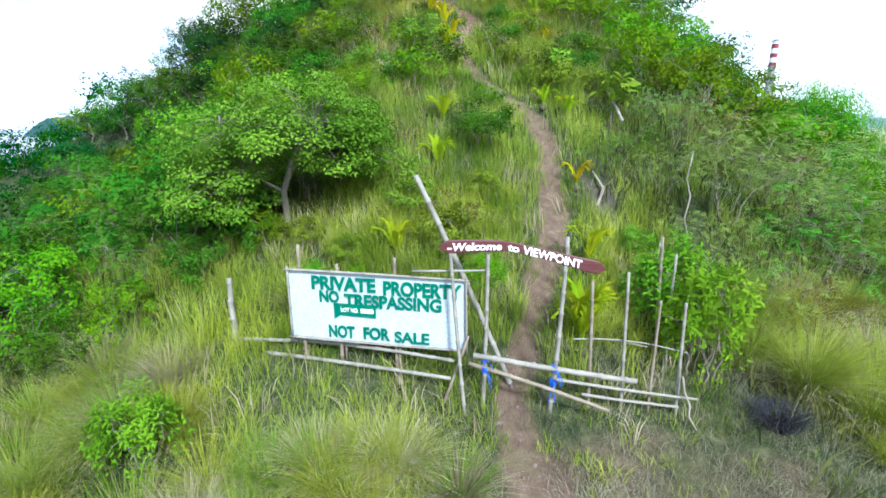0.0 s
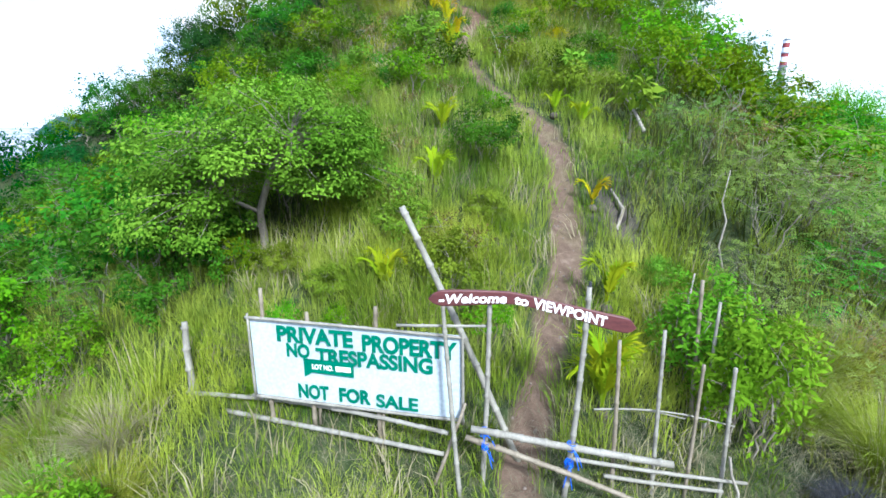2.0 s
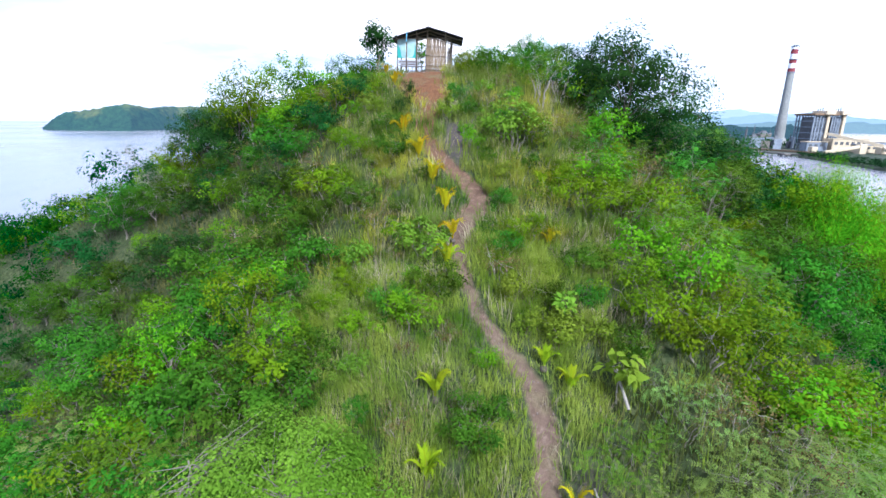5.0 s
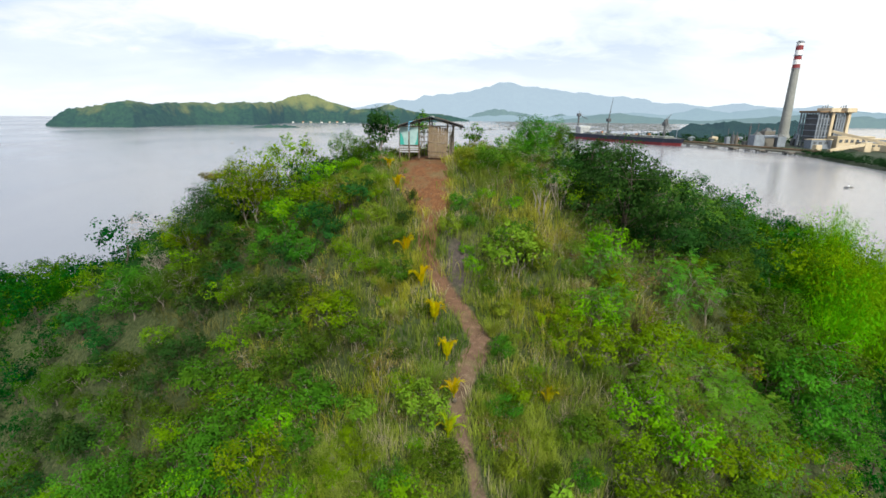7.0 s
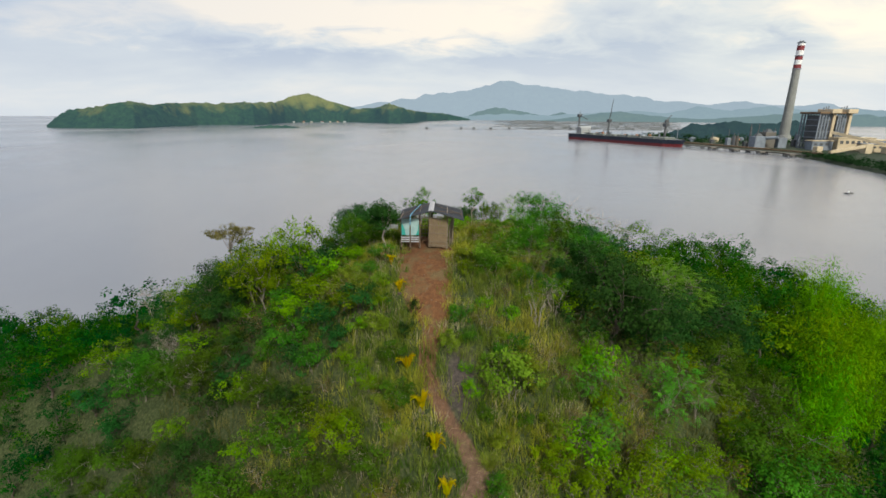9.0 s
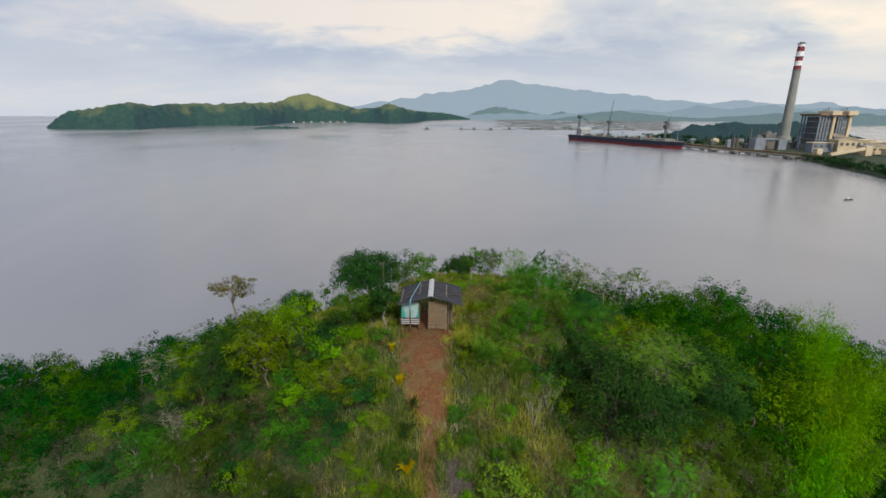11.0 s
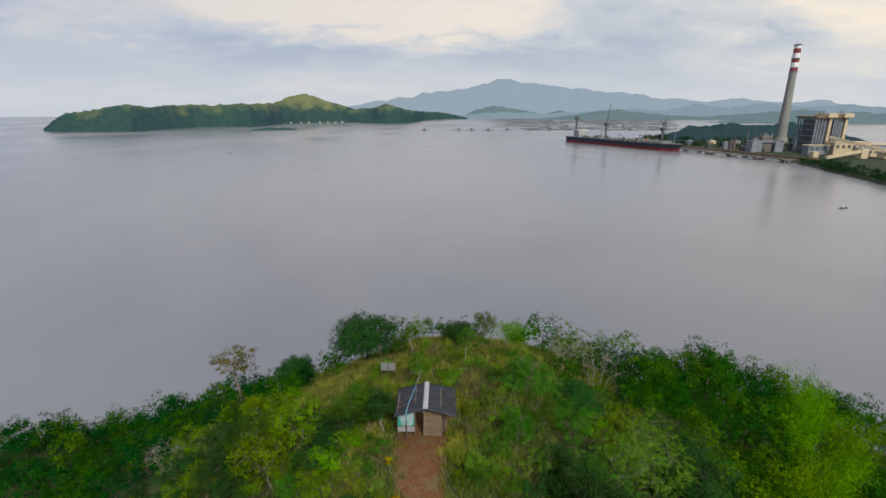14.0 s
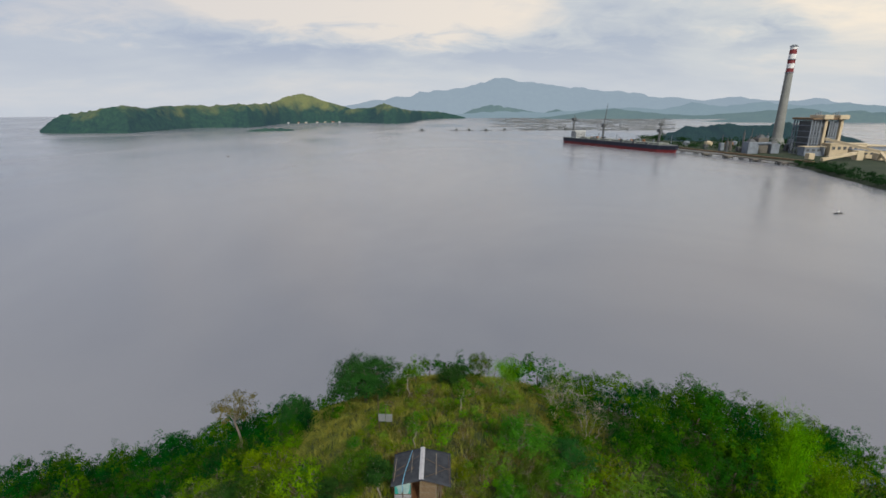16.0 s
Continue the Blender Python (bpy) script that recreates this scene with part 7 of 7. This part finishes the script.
# ---- woods further off and down the flanks: too many to count ----
def woods():
    shapes = {}
    for key, spec in (("mid", dict(height=3.7, radius=2.0, base=0.10, clumps=56, clump_r=0.34, per=17, leaf=(0.165, 0.12), trunk_r=0.08, flat=0.8, lobes=9, spread=1.15)),
                      ("low", dict(height=2.0, radius=1.4, base=0.02, clumps=28, clump_r=0.27, per=14, leaf=(0.15, 0.11), stems=3, trunk_r=0.03, flat=0.8, spread=1.2))):
        shapes[key] = [plant_arrays(900 + k, **spec) for k in range(4)]
    shapes["big"] = [plant_arrays(930 + k, height=5.4, radius=2.3, base=0.12, clumps=96, clump_r=0.38, per=22, leaf=(0.15, 0.11), trunk_r=0.11, flat=0.85, lobes=11, spread=1.1) for k in range(3)]
    heaps = {k: ([], [], []) for k in ("mid", "dark", "yellow")}
    wood_v, wood_t, nw = [], [], 0
    placed = []
    cells = {}
    for _ in range(26000):
        y = rng.uniform(6, 58)
        x = rng.uniform(-62, 50)
        u = x - float(ridge_x(y))
        z = float(ground_z(x, y))
        if z < SEA + 0.5 or (y < 36 and -20 < u < 18) or (36 <= y < 53 and -14 < u < 9 and rng.random() < 0.997) or (y >= 50 and -17 < u < 15 and rng.random() < 0.975):
            continue
        if abs(x) > 1.05 * y + 12 or (y > 58 and abs(u) < 20):
            continue
        high = rng.random() < 0.62
        room = 1.55 if high else 1.1
        cell = (int(x // 3), int(y // 3))
        near = [p for a in (-1, 0, 1) for b in (-1, 0, 1) for p in cells.get((cell[0] + a, cell[1] + b), ())]
        if any((x - a) ** 2 + (y - b) ** 2 < (0.54 * (room + c)) ** 2 for a, b, c in near) or any((x - a) ** 2 + (y - b) ** 2 < (0.6 * (room + c)) ** 2 for a, b, c in taken):
            continue
        cells.setdefault(cell, []).append((x, y, room))
        big = high and u > 14 and y > 30
        wv, wt, lv, lq = shapes["big" if big else "mid" if high else "low"][rng.integers(0, 3)]
        s = rng.uniform(0.55, 1.25) * (1.06 if big else 0.95 if u > 0 or u < -18 else 0.85)
        s *= 0.76 if big and y > 37 and u < 25 else 1.0
        a = rng.uniform(0, 6.3)
        rot = np.array(((math.cos(a), -math.sin(a), 0), (math.sin(a), math.cos(a), 0), (0, 0, 1))) * s
        g = rng.random()
        key = ("dark" if g < (0.34 if u > -18 else 0.68) else "mid" if g < 0.90 else "yellow") if high else ("mid" if g < 0.5 else "yellow" if g < 0.72 else "dark")
        heaps[key][0].append(lv @ rot.T + (x, y, z))
        heaps[key][1].append(len(lv))
        heaps[key][2].append(rng.random() ** 1.3 * (1.0 if u > -18 else 0.62))
        wv, wt = (a[:43] if i == 0 else a for i, a in enumerate((wv, wt)))
        wt = wt[(wt < 43).all(1)]
        if y < 60:
            wood_v.append(wv @ rot.T + (x, y, z))
            wood_t.append(wt + nw)
            nw += len(wv)
    for key, mat, label in (("mid", WOODS_MID, "mid-green trees and scrub covering the lower hillsides"), ("dark", WOODS_DARK, "dark green trees covering the lower hillsides"), ("yellow", WOODS_OLIVE, "olive-green scrub covering the lower hillsides")):
        v = np.concatenate(heaps[key][0])
        ob = tagged(raw("woods", v, np.arange(len(v)).reshape(-1, 4), mat), label, "woods", kind="stuff")
        ob.data.attributes.new("plant", "FLOAT", "POINT").data.foreach_set("value", np.repeat(heaps[key][2], heaps[key][1]).astype(np.float32))
    tagged(raw("woods_branches", np.concatenate(wood_v), np.concatenate(wood_t), BARK_DARK, smooth=True), "trunks and branches of the lower woods", "woods", kind="stuff")


woods()


# ---- grass ----
def blades(base, height, width, bend, heading, fine=True):
    """Arching blades of grass as arrays."""
    n = len(base)
    d = np.stack([np.cos(heading), np.sin(heading), np.zeros(n)], 1)
    face = heading + rng.uniform(0.6, 2.5, n)
    side = np.stack([np.cos(face), np.sin(face), np.zeros(n)], 1)
    stops = ((0.0, 1.0), (0.4, 0.9), (0.75, 0.6), (1.0, 0.0)) if fine else ((0.0, 1.0), (0.55, 0.8), (1.0, 0.0))
    cols = []
    for s, w in stops:
        p = base + d * (height * bend * s ** 1.9)[:, None] + np.array((0, 0, 1)) * (height * (s - 0.42 * bend * s ** 2.4))[:, None]
        if w > 0:
            cols += [p - side * (width * w / 2)[:, None], p + side * (width * w / 2)[:, None]]
        else:
            cols.append(p)
    k = len(cols)
    v = np.stack(cols, 1).reshape(-1, 3)
    tri = [(0, 1, 3), (0, 3, 2), (2, 3, 5), (2, 5, 4), (4, 5, 6)] if fine else [(0, 1, 3), (0, 3, 2), (2, 3, 4)]
    t = (np.arange(n) * k)[:, None, None] + np.array(tri)[None]
    return v, t.reshape(-1, 3)


def tufts(x, y, count, height, width, bend, spread, fine, wind=0.0):
    """Blades for many tufts: arrays x, y, and height per tuft."""
    n = len(x)
    b = np.repeat(np.arange(n), count)
    m = len(b)
    a, q = rng.uniform(0, 2 * np.pi, m), np.sqrt(rng.random(m))
    bx, by = x[b] + np.cos(a) * q * spread, y[b] + np.sin(a) * q * spread
    base = np.stack([bx, by, ground_z(bx, by) - 0.03], 1)
    lean = np.repeat(rng.uniform(0, 2 * np.pi, n), count)
    heading = np.where(rng.random(m) < 0.6, a, lean) + rng.normal(0, 0.5, m)
    h = height[b] * rng.uniform(0.55, 1.15, m)
    return blades(base, h, width * rng.uniform(0.7, 1.3, m), np.clip(bend * rng.uniform(0.3, 1.6, m), 0.05, 1.1), heading, fine)


def sow(n, y0, y1, u0, u1, keep):
    y, u = rng.uniform(y0, y1, n), rng.uniform(u0, u1, n)
    x = u + ridge_x(y)
    g = np.array([keep(a, b) for a, b in zip(x, y)])
    gap = track_gap(x, y)
    ragged = np.where(y > 20, -0.55, 0.12) * np.abs(np.sin(5.3 * x + 1.7 * y) * np.sin(3.1 * y + x)) + 0.06 * np.sin(11 * y + 3 * x)
    ok = (rng.random(n) < g * np.clip(1.15 - 1.3 * scorched(x, y), 0.06, 1)) & (gap > ragged + 0.10 * rng.random(n) - 0.09)
    return x[ok], y[ok]


def bare_front(x, y):
    """Scuffed earth before the right-hand fence."""
    return math.hypot((x - 2.6) / 2.2, (y - 4.0) / 1.25) < 1.0


def grass():
    # long grass near the gate and up the strip beside the path
    keep = lambda x, y: 0.0 if bare_front(x, y) and math.sin(7 * x + 2) * math.sin(6 * y) < 0.10 else (0.08 if math.hypot(x + 3.2, y - 4.2) < 0.85 else max(0.25, open_grass(x, y)))
    x, y = sow(5000, 2.4, 9.5, -8.5, 7.5, lambda x, y: keep(x, y) * (0.55 if y < 6.2 else 1.0))
    h = 0.50 + 0.14 * np.sin(1.3 * x + y) + rng.normal(0, 0.09, len(x))
    h *= np.where(track_gap(x, y) < 0.35, 0.62, 1.0) * np.where(y > 6, 1.12, 0.92)
    h *= np.where(np.hypot((x - 2.5) / 2.4, (y - 4.2) / 1.5) < 1, 0.42, 1.0) * np.where((x > -3.2) & (x < 0.5) & (y > 5.0) & (y < 6.1), 0.72, 1.0)
    pale = np.sin(1.7 * x + 0.5 * y) * np.sin(1.3 * y - 0.8 * x + 1) + rng.normal(0, 0.35, len(x)) > 0.12
    v, t = tufts(x[pale], y[pale], 22, np.clip(h[pale], 0.15, 0.9), 0.0078, 0.55, 0.14, True)
    tagged(raw("grass", v, t, GRASS_PALE), "pale yellow-green grass in clumps round the gate", "grass", kind="stuff")
    x, y, h = x[~pale], y[~pale], h[~pale]
    v, t = tufts(x, y, 18, np.clip(h, 0.15, 0.9), 0.0095, 0.42, 0.15, True)
    tagged(raw("grass", v, t, GRASS), "long yellow-green grass round the gate and path", "grass", kind="stuff")
    x, y = sow(3300, 9.5, 15.5, -8, 7, keep)
    h = 0.55 + 0.13 * np.sin(1.1 * x + 0.8 * y) + rng.normal(0, 0.09, len(x))
    h *= np.where(track_gap(x, y) < 0.3, 0.7, 1.0)
    v, t = tufts(x, y, 16, np.clip(h, 0.15, 0.9), 0.013, 0.42, 0.17, False)
    tagged(raw("grass", v, t, GRASS), "long yellow-green grass on the steep slope", "grass", kind="stuff")
    keep2 = lambda x, y: max(0.30, open_grass(x, y))
    x, y = sow(5800, 15.5, 33, -9, 8.5, keep2)
    h = 0.66 + 0.15 * np.sin(0.9 * x + 0.7 * y) + rng.normal(0, 0.10, len(x))
    h *= np.where(track_gap(x, y) < 0.3, 0.6, 1.0)
    pale = np.sin(0.9 * x + 0.6 * y) * np.sin(0.8 * y - 0.5 * x + 1) + rng.normal(0, 0.3, len(x)) > 0.30
    v, t = tufts(x[pale], y[pale], 11, np.clip(h[pale], 0.15, 0.95), 0.020, 0.5, 0.22, False)
    tagged(raw("grass", v, t, GRASS_PALE), "pale yellow-green grass over the hilltop slopes", "grass", kind="stuff")
    x, y, h = x[~pale], y[~pale], h[~pale]
    v, t = tufts(x, y, 10, np.clip(h, 0.15, 0.95), 0.021, 0.42, 0.22, False)
    tagged(raw("grass", v, t, GRASS_UP), "rough grass over the hilltop slopes", "grass", kind="stuff")
    x, y = sow(4600, 33, 56, -16, 14, lambda x, y: 1.0)
    v, t = tufts(x, y, 9, np.clip(rng.normal(0.66, 0.14, len(x)), 0.3, 1.0), 0.043, 0.5, 0.36, False)
    tagged(raw("grass", v, t, GRASS_FAR), "tawny grass of the meadow behind the hut", "grass", kind="stuff")
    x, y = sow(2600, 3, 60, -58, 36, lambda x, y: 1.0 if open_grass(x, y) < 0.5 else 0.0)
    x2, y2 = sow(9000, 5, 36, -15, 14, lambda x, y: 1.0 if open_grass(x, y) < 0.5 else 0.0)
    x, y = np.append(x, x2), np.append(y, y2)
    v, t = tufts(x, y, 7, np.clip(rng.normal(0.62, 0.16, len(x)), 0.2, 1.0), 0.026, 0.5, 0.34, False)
    tagged(raw("undergrowth", v, t, UNDERGROWTH), "rank grass and weeds coloured dark as shade under the thicket", "undergrowth", kind="stuff")
    # the slope below the gate
    x, y = sow(2600, -12, 2.6, -12, 11, lambda x, y: 1.0)
    v, t = tufts(x, y, 7, np.clip(rng.normal(0.5, 0.12, len(x)), 0.2, 0.8), 0.022, 0.45, 0.3, False)
    tagged(raw("grass", v, t, GRASS), "rough green grass on the slope below the gate", "grass", kind="stuff")
    # dead blades standing in the green
    x, y = sow(1000, 5.0, 17, -6.5, 6, lambda x, y: open_grass(x, y) * (1.0 if math.sin(1.9 * x + 0.7 * y) * math.sin(1.3 * y - x) > -0.1 else 0.15))
    v, t = tufts(x, y, 10, np.clip(rng.normal(0.55, 0.12, len(x)), 0.2, 0.9), 0.014, 0.5, 0.20, False)
    tagged(raw("dry_grass", v, t, STRAW), "dead straw-coloured blades standing among the green grass", "grass", kind="stuff")
    x, y = sow(1000, 15, 33, -5, 8.5, lambda x, y: 0.9 if math.sin(1.3 * x + 0.9 * y) * math.sin(0.8 * y - 1.1 * x + 2) > -0.05 else 0.2)
    v, t = tufts(x, y, 9, np.clip(rng.normal(0.60, 0.14, len(x)), 0.2, 0.95), 0.017, 0.5, 0.24, False)
    tagged(raw("dry_grass", v, t, STRAW), "dead straw-coloured blades standing on the upper slope", "grass", kind="stuff")
    # dry straw on the scuffed earth and between the tufts
    x, y = rng.uniform(-4.5, 6.5, 8000), rng.uniform(2.4, 6.4, 8000)
    ok = (track_gap(x, y) > -0.05) & (rng.random(8000) < np.where((x > 1.0), 0.85, 0.35))
    v, t = tufts(x[ok], y[ok], 7, np.clip(rng.normal(0.20, 0.07, ok.sum()), 0.05, 0.4), 0.0055, 1.0, 0.22, False)
    tagged(raw("dry_grass", v, t, THATCH), "dead straw-coloured grass littering the earth", "grass", kind="stuff")


grass()


def tussock(x, y, height, count, material, label, seed, dead=STRAW):
    """One large clump of arching grass, with dead blades drooping from its foot."""
    global rng
    keep, rng = rng, np.random.default_rng(seed)
    n = int(count * 1.5)
    a, q = rng.uniform(0, 2 * np.pi, n), np.sqrt(rng.random(n)) * 0.16
    base = np.stack([np.cos(a) * q, np.sin(a) * q, np.zeros(n)], 1)
    v, t = blades(base, height * 1.1 * rng.uniform(0.6, 1.15, n), np.full(n, 0.0065) * rng.uniform(0.7, 1.3, n), np.clip(rng.normal(0.62, 0.22, n), 0.15, 1.1), a + rng.normal(0, 0.35, n), True)
    k = int(n * 0.30)
    dv, dt = blades(base[:k] * 1.15, height * rng.uniform(0.55, 1.15, k), np.full(k, 0.0055), np.clip(rng.normal(0.95, 0.30, k), 0.3, 1.4), a[:k] + rng.normal(0, 0.6, k), True)
    rng = keep
    ob = thing("grass_tussock", label, "grass", (x, y, float(ground_z(x, y)) - 0.03), "grass tussocks")
    raw("blade_tuft", v, t, material, ob)
    raw("straw_skirt", dv, dt, dead, ob, "" if dead is material else "drooping dead straw")
    return ob


TUSSOCKS_NEAR = [(-0.95, 4.15, 0.75, 420, 0), (-0.45, 4.5, 0.65, 300, 1), (-1.75, 4.4, 0.70, 360, 0), (-2.3, 3.7, 0.75, 380, 1), (-3.9, 5.4, 0.8, 380, 0),
    (-4.6, 4.6, 0.85, 380, 0), (4.85, 5.55, 1.15, 700, 0), (5.45, 5.2, 1.1, 620, 0), (4.3, 6.0, 0.8, 320, 0), (6.2, 6.2, 1.0, 460, 1), (0.25, 4.2, 0.6, 260, 0),
    (-4.9, 6.6, 0.85, 360, 1), (-0.1, 3.5, 0.55, 260, 1)]
TUSSOCKS_FAR = [(5.9, 4.4, 0.7, 300, 0), (-2.0, 6.9, 0.8, 300, 0), (-1.35, 4.6, 0.6, 300, 1), (-3.1, 5.2, 0.7, 320, 1), (-3.6, 6.0, 0.75, 320, 1), (-4.2, 3.9, 0.7, 300, 1),
    (-0.75, 3.6, 0.6, 300, 1), (6.8, 5.4, 0.9, 380, 1), (5.2, 6.6, 0.9, 380, 0), (6.0, 5.6, 1.25, 600, 0), (6.6, 4.9, 1.1, 520, 0), (4.6, 6.5, 0.9, 360, 0),
    (7.3, 6.2, 1.0, 420, 0), (5.4, 4.7, 0.7, 320, 1)]
for k, (x, y, h, n, straw) in enumerate(TUSSOCKS_NEAR + TUSSOCKS_FAR):
    tussock(x, y, h, n, (STRAW if k % 2 else GRASS_PALE) if straw else (GRASS_PALE if k % 3 == 0 or x > 4 else GRASS), "large tussock of dry pale grass" if straw else "large tussock of arching green grass", 500 + k)
for k, (x, y, h) in enumerate(((-1.85, 19.9, 0.95), (0.02, 15.9, 0.9), (-1.3, 18.6, 0.7), (-2.6, 21.0, 0.8), (1.9, 17.6, 0.7), (-0.6, 13.0, 0.8), (3.6, 15.6, 0.7))):
    tussock(x, y, h, 260, GRASS_PALE if k % 2 == 0 else GRASS, "fan-shaped tussock of pale green grass on the upper slope", 640 + k)
r = random.Random(41)
for k in range(62):
    x, y = (r.uniform(-5.8, 0.35), r.uniform(3.0, 6.6)) if k % 4 else (r.uniform(4.9, 7.6), r.uniform(4.9, 7.4))
    if track_gap(x, y) < 0.3 or -3.2 < x < 0.5 and y > 4.75 or math.hypot(x + 3.2, y - 4.6) < 0.75:
        continue
    dry = k % 5 == 0
    tussock(x, y, r.uniform(0.5, 0.85), r.randrange(180, 320), STRAW if dry else (GRASS, GRASS_PALE, GRASS_PALE)[k % 3], "tussock of dry pale grass" if dry else "tussock of arching green grass", 700 + k)
DARK_BLADES = grained("dark_grey_grass", (0.02, 0.02, 0.025), (0.06, 0.06, 0.07), 20, 0.9)
tussock(4.25, 5.15, 0.36, 520, DARK_BLADES, "dark grey tussock at the foot of the grass", 600, DARK_BLADES)


def dead_wood():
    for pts, radii, label in (([(4.12, 10.75, 0.50), (4.05, 11.0, 0.62), (3.95, 11.35, 0.72)], (0.035, 0.032, 0.026), "pale dead pole lying in the shrubs"),
                              ([(4.55, 8.3, -0.05), (4.44, 8.32, 0.35), (4.52, 8.36, 0.7), (4.43, 8.38, 1.0), (4.50, 8.40, 1.45)], (0.018, 0.016, 0.014, 0.012, 0.007), "crooked pale dead stem"),
                              ([(3.6, 7.3, -0.05), (3.55, 7.35, 0.4), (3.62, 7.4, 0.8)], (0.022, 0.018, 0.010), "thin grey dead stem"),
                              ([(3.1, 9.0, 0.02), (3.3, 9.3, 0.12), (3.2, 9.7, 0.1)], (0.03, 0.03, 0.02), "grey fallen branch")):
        o = Vector((pts[0][0], pts[0][1], float(ground_z(pts[0][0], pts[0][1]))))
        real = [Vector((x, y, float(ground_z(x, y)) + z)) - o for x, y, z in pts]
        v, t = tube(real, list(radii), 7)
        ob = raw("dead_branch", [tuple(p) for p in v], t, BARK_GREY, smooth=True)
        ob.location = o
        tagged(ob, label + " on the slope", "branch", "dead branches")


dead_wood()


def stones():
    """Loose stones on the trodden earth."""
    r = random.Random(17)
    mat = grained("brown_stones", (0.10, 0.075, 0.06), (0.20, 0.16, 0.135), 12, 0.9, 60, 0.4)
    bm = bmesh.new()
    for _ in range(200):
        y = r.choice((r.uniform(3, 13), r.uniform(3, 30)))
        x = float(np.interp(y, TRACK_Y, TRACK_X)) + r.gauss(0, 0.22)
        s = r.uniform(0.008, 0.03)
        m = pose(x, y, float(ground_z(x, y)) - 0.07 + s * 0.2, r.uniform(0, 360), r.uniform(0, 360), 0) @ Matrix.Diagonal((s * r.uniform(0.7, 1.4), s, s * r.uniform(0.5, 0.9), 1))
        bmesh.ops.create_icosphere(bm, subdivisions=1, radius=1.0, matrix=m)
    tagged(part("pebbles", bm, mat), "small brown stones scattered on the path", "stones", kind="stuff")


stones()


# low trees of the power station's shore
def shore_trees():
    vs = []
    arr = [plant_arrays(950 + k, 7.0, 4.2, base=0.05, clumps=16, clump_r=1.0, per=5, leaf=(1.25, 1.0), trunk_r=0.2) for k in range(3)]
    r = random.Random(30)
    spots = [(r.uniform(392, 500), r.uniform(905, 1010), r.uniform(0.9, 1.7)) for _ in range(70)] + [(r.uniform(480, 620), r.uniform(770, 900), r.uniform(0.9, 1.8)) for _ in range(60)]
    spots += [(r.uniform(0, 1), 0, r.uniform(0.45, 0.95)) for _ in range(260)]
    spots += [(r.uniform(372, 560), r.uniform(712, 850), r.uniform(0.5, 1.2)) for _ in range(130)]
    for x, y, s in spots:
        if y == 0:
            q = x
            x, y = float(np.interp(530 - 290 * q, [290, 368, 440, 505, 535], [303, 335, 354, 374, 380])) + r.uniform(0, 40) * r.random(), 530 - 290 * q
        lv = arr[r.randrange(3)][2]
        a = r.uniform(0, 6.3)
        rot = np.array(((math.cos(a), -math.sin(a), 0), (math.sin(a), math.cos(a), 0), (0, 0, 1))) * s
        vs.append(lv @ rot.T + (x, y, BASE - 0.3))
    v = np.concatenate(vs)
    tagged(raw("shore_woods", v, np.arange(len(v)).reshape(-1, 4), LEAF_SHORE), "dark trees along the power station's shore", "woods", kind="stuff")


shore_trees()
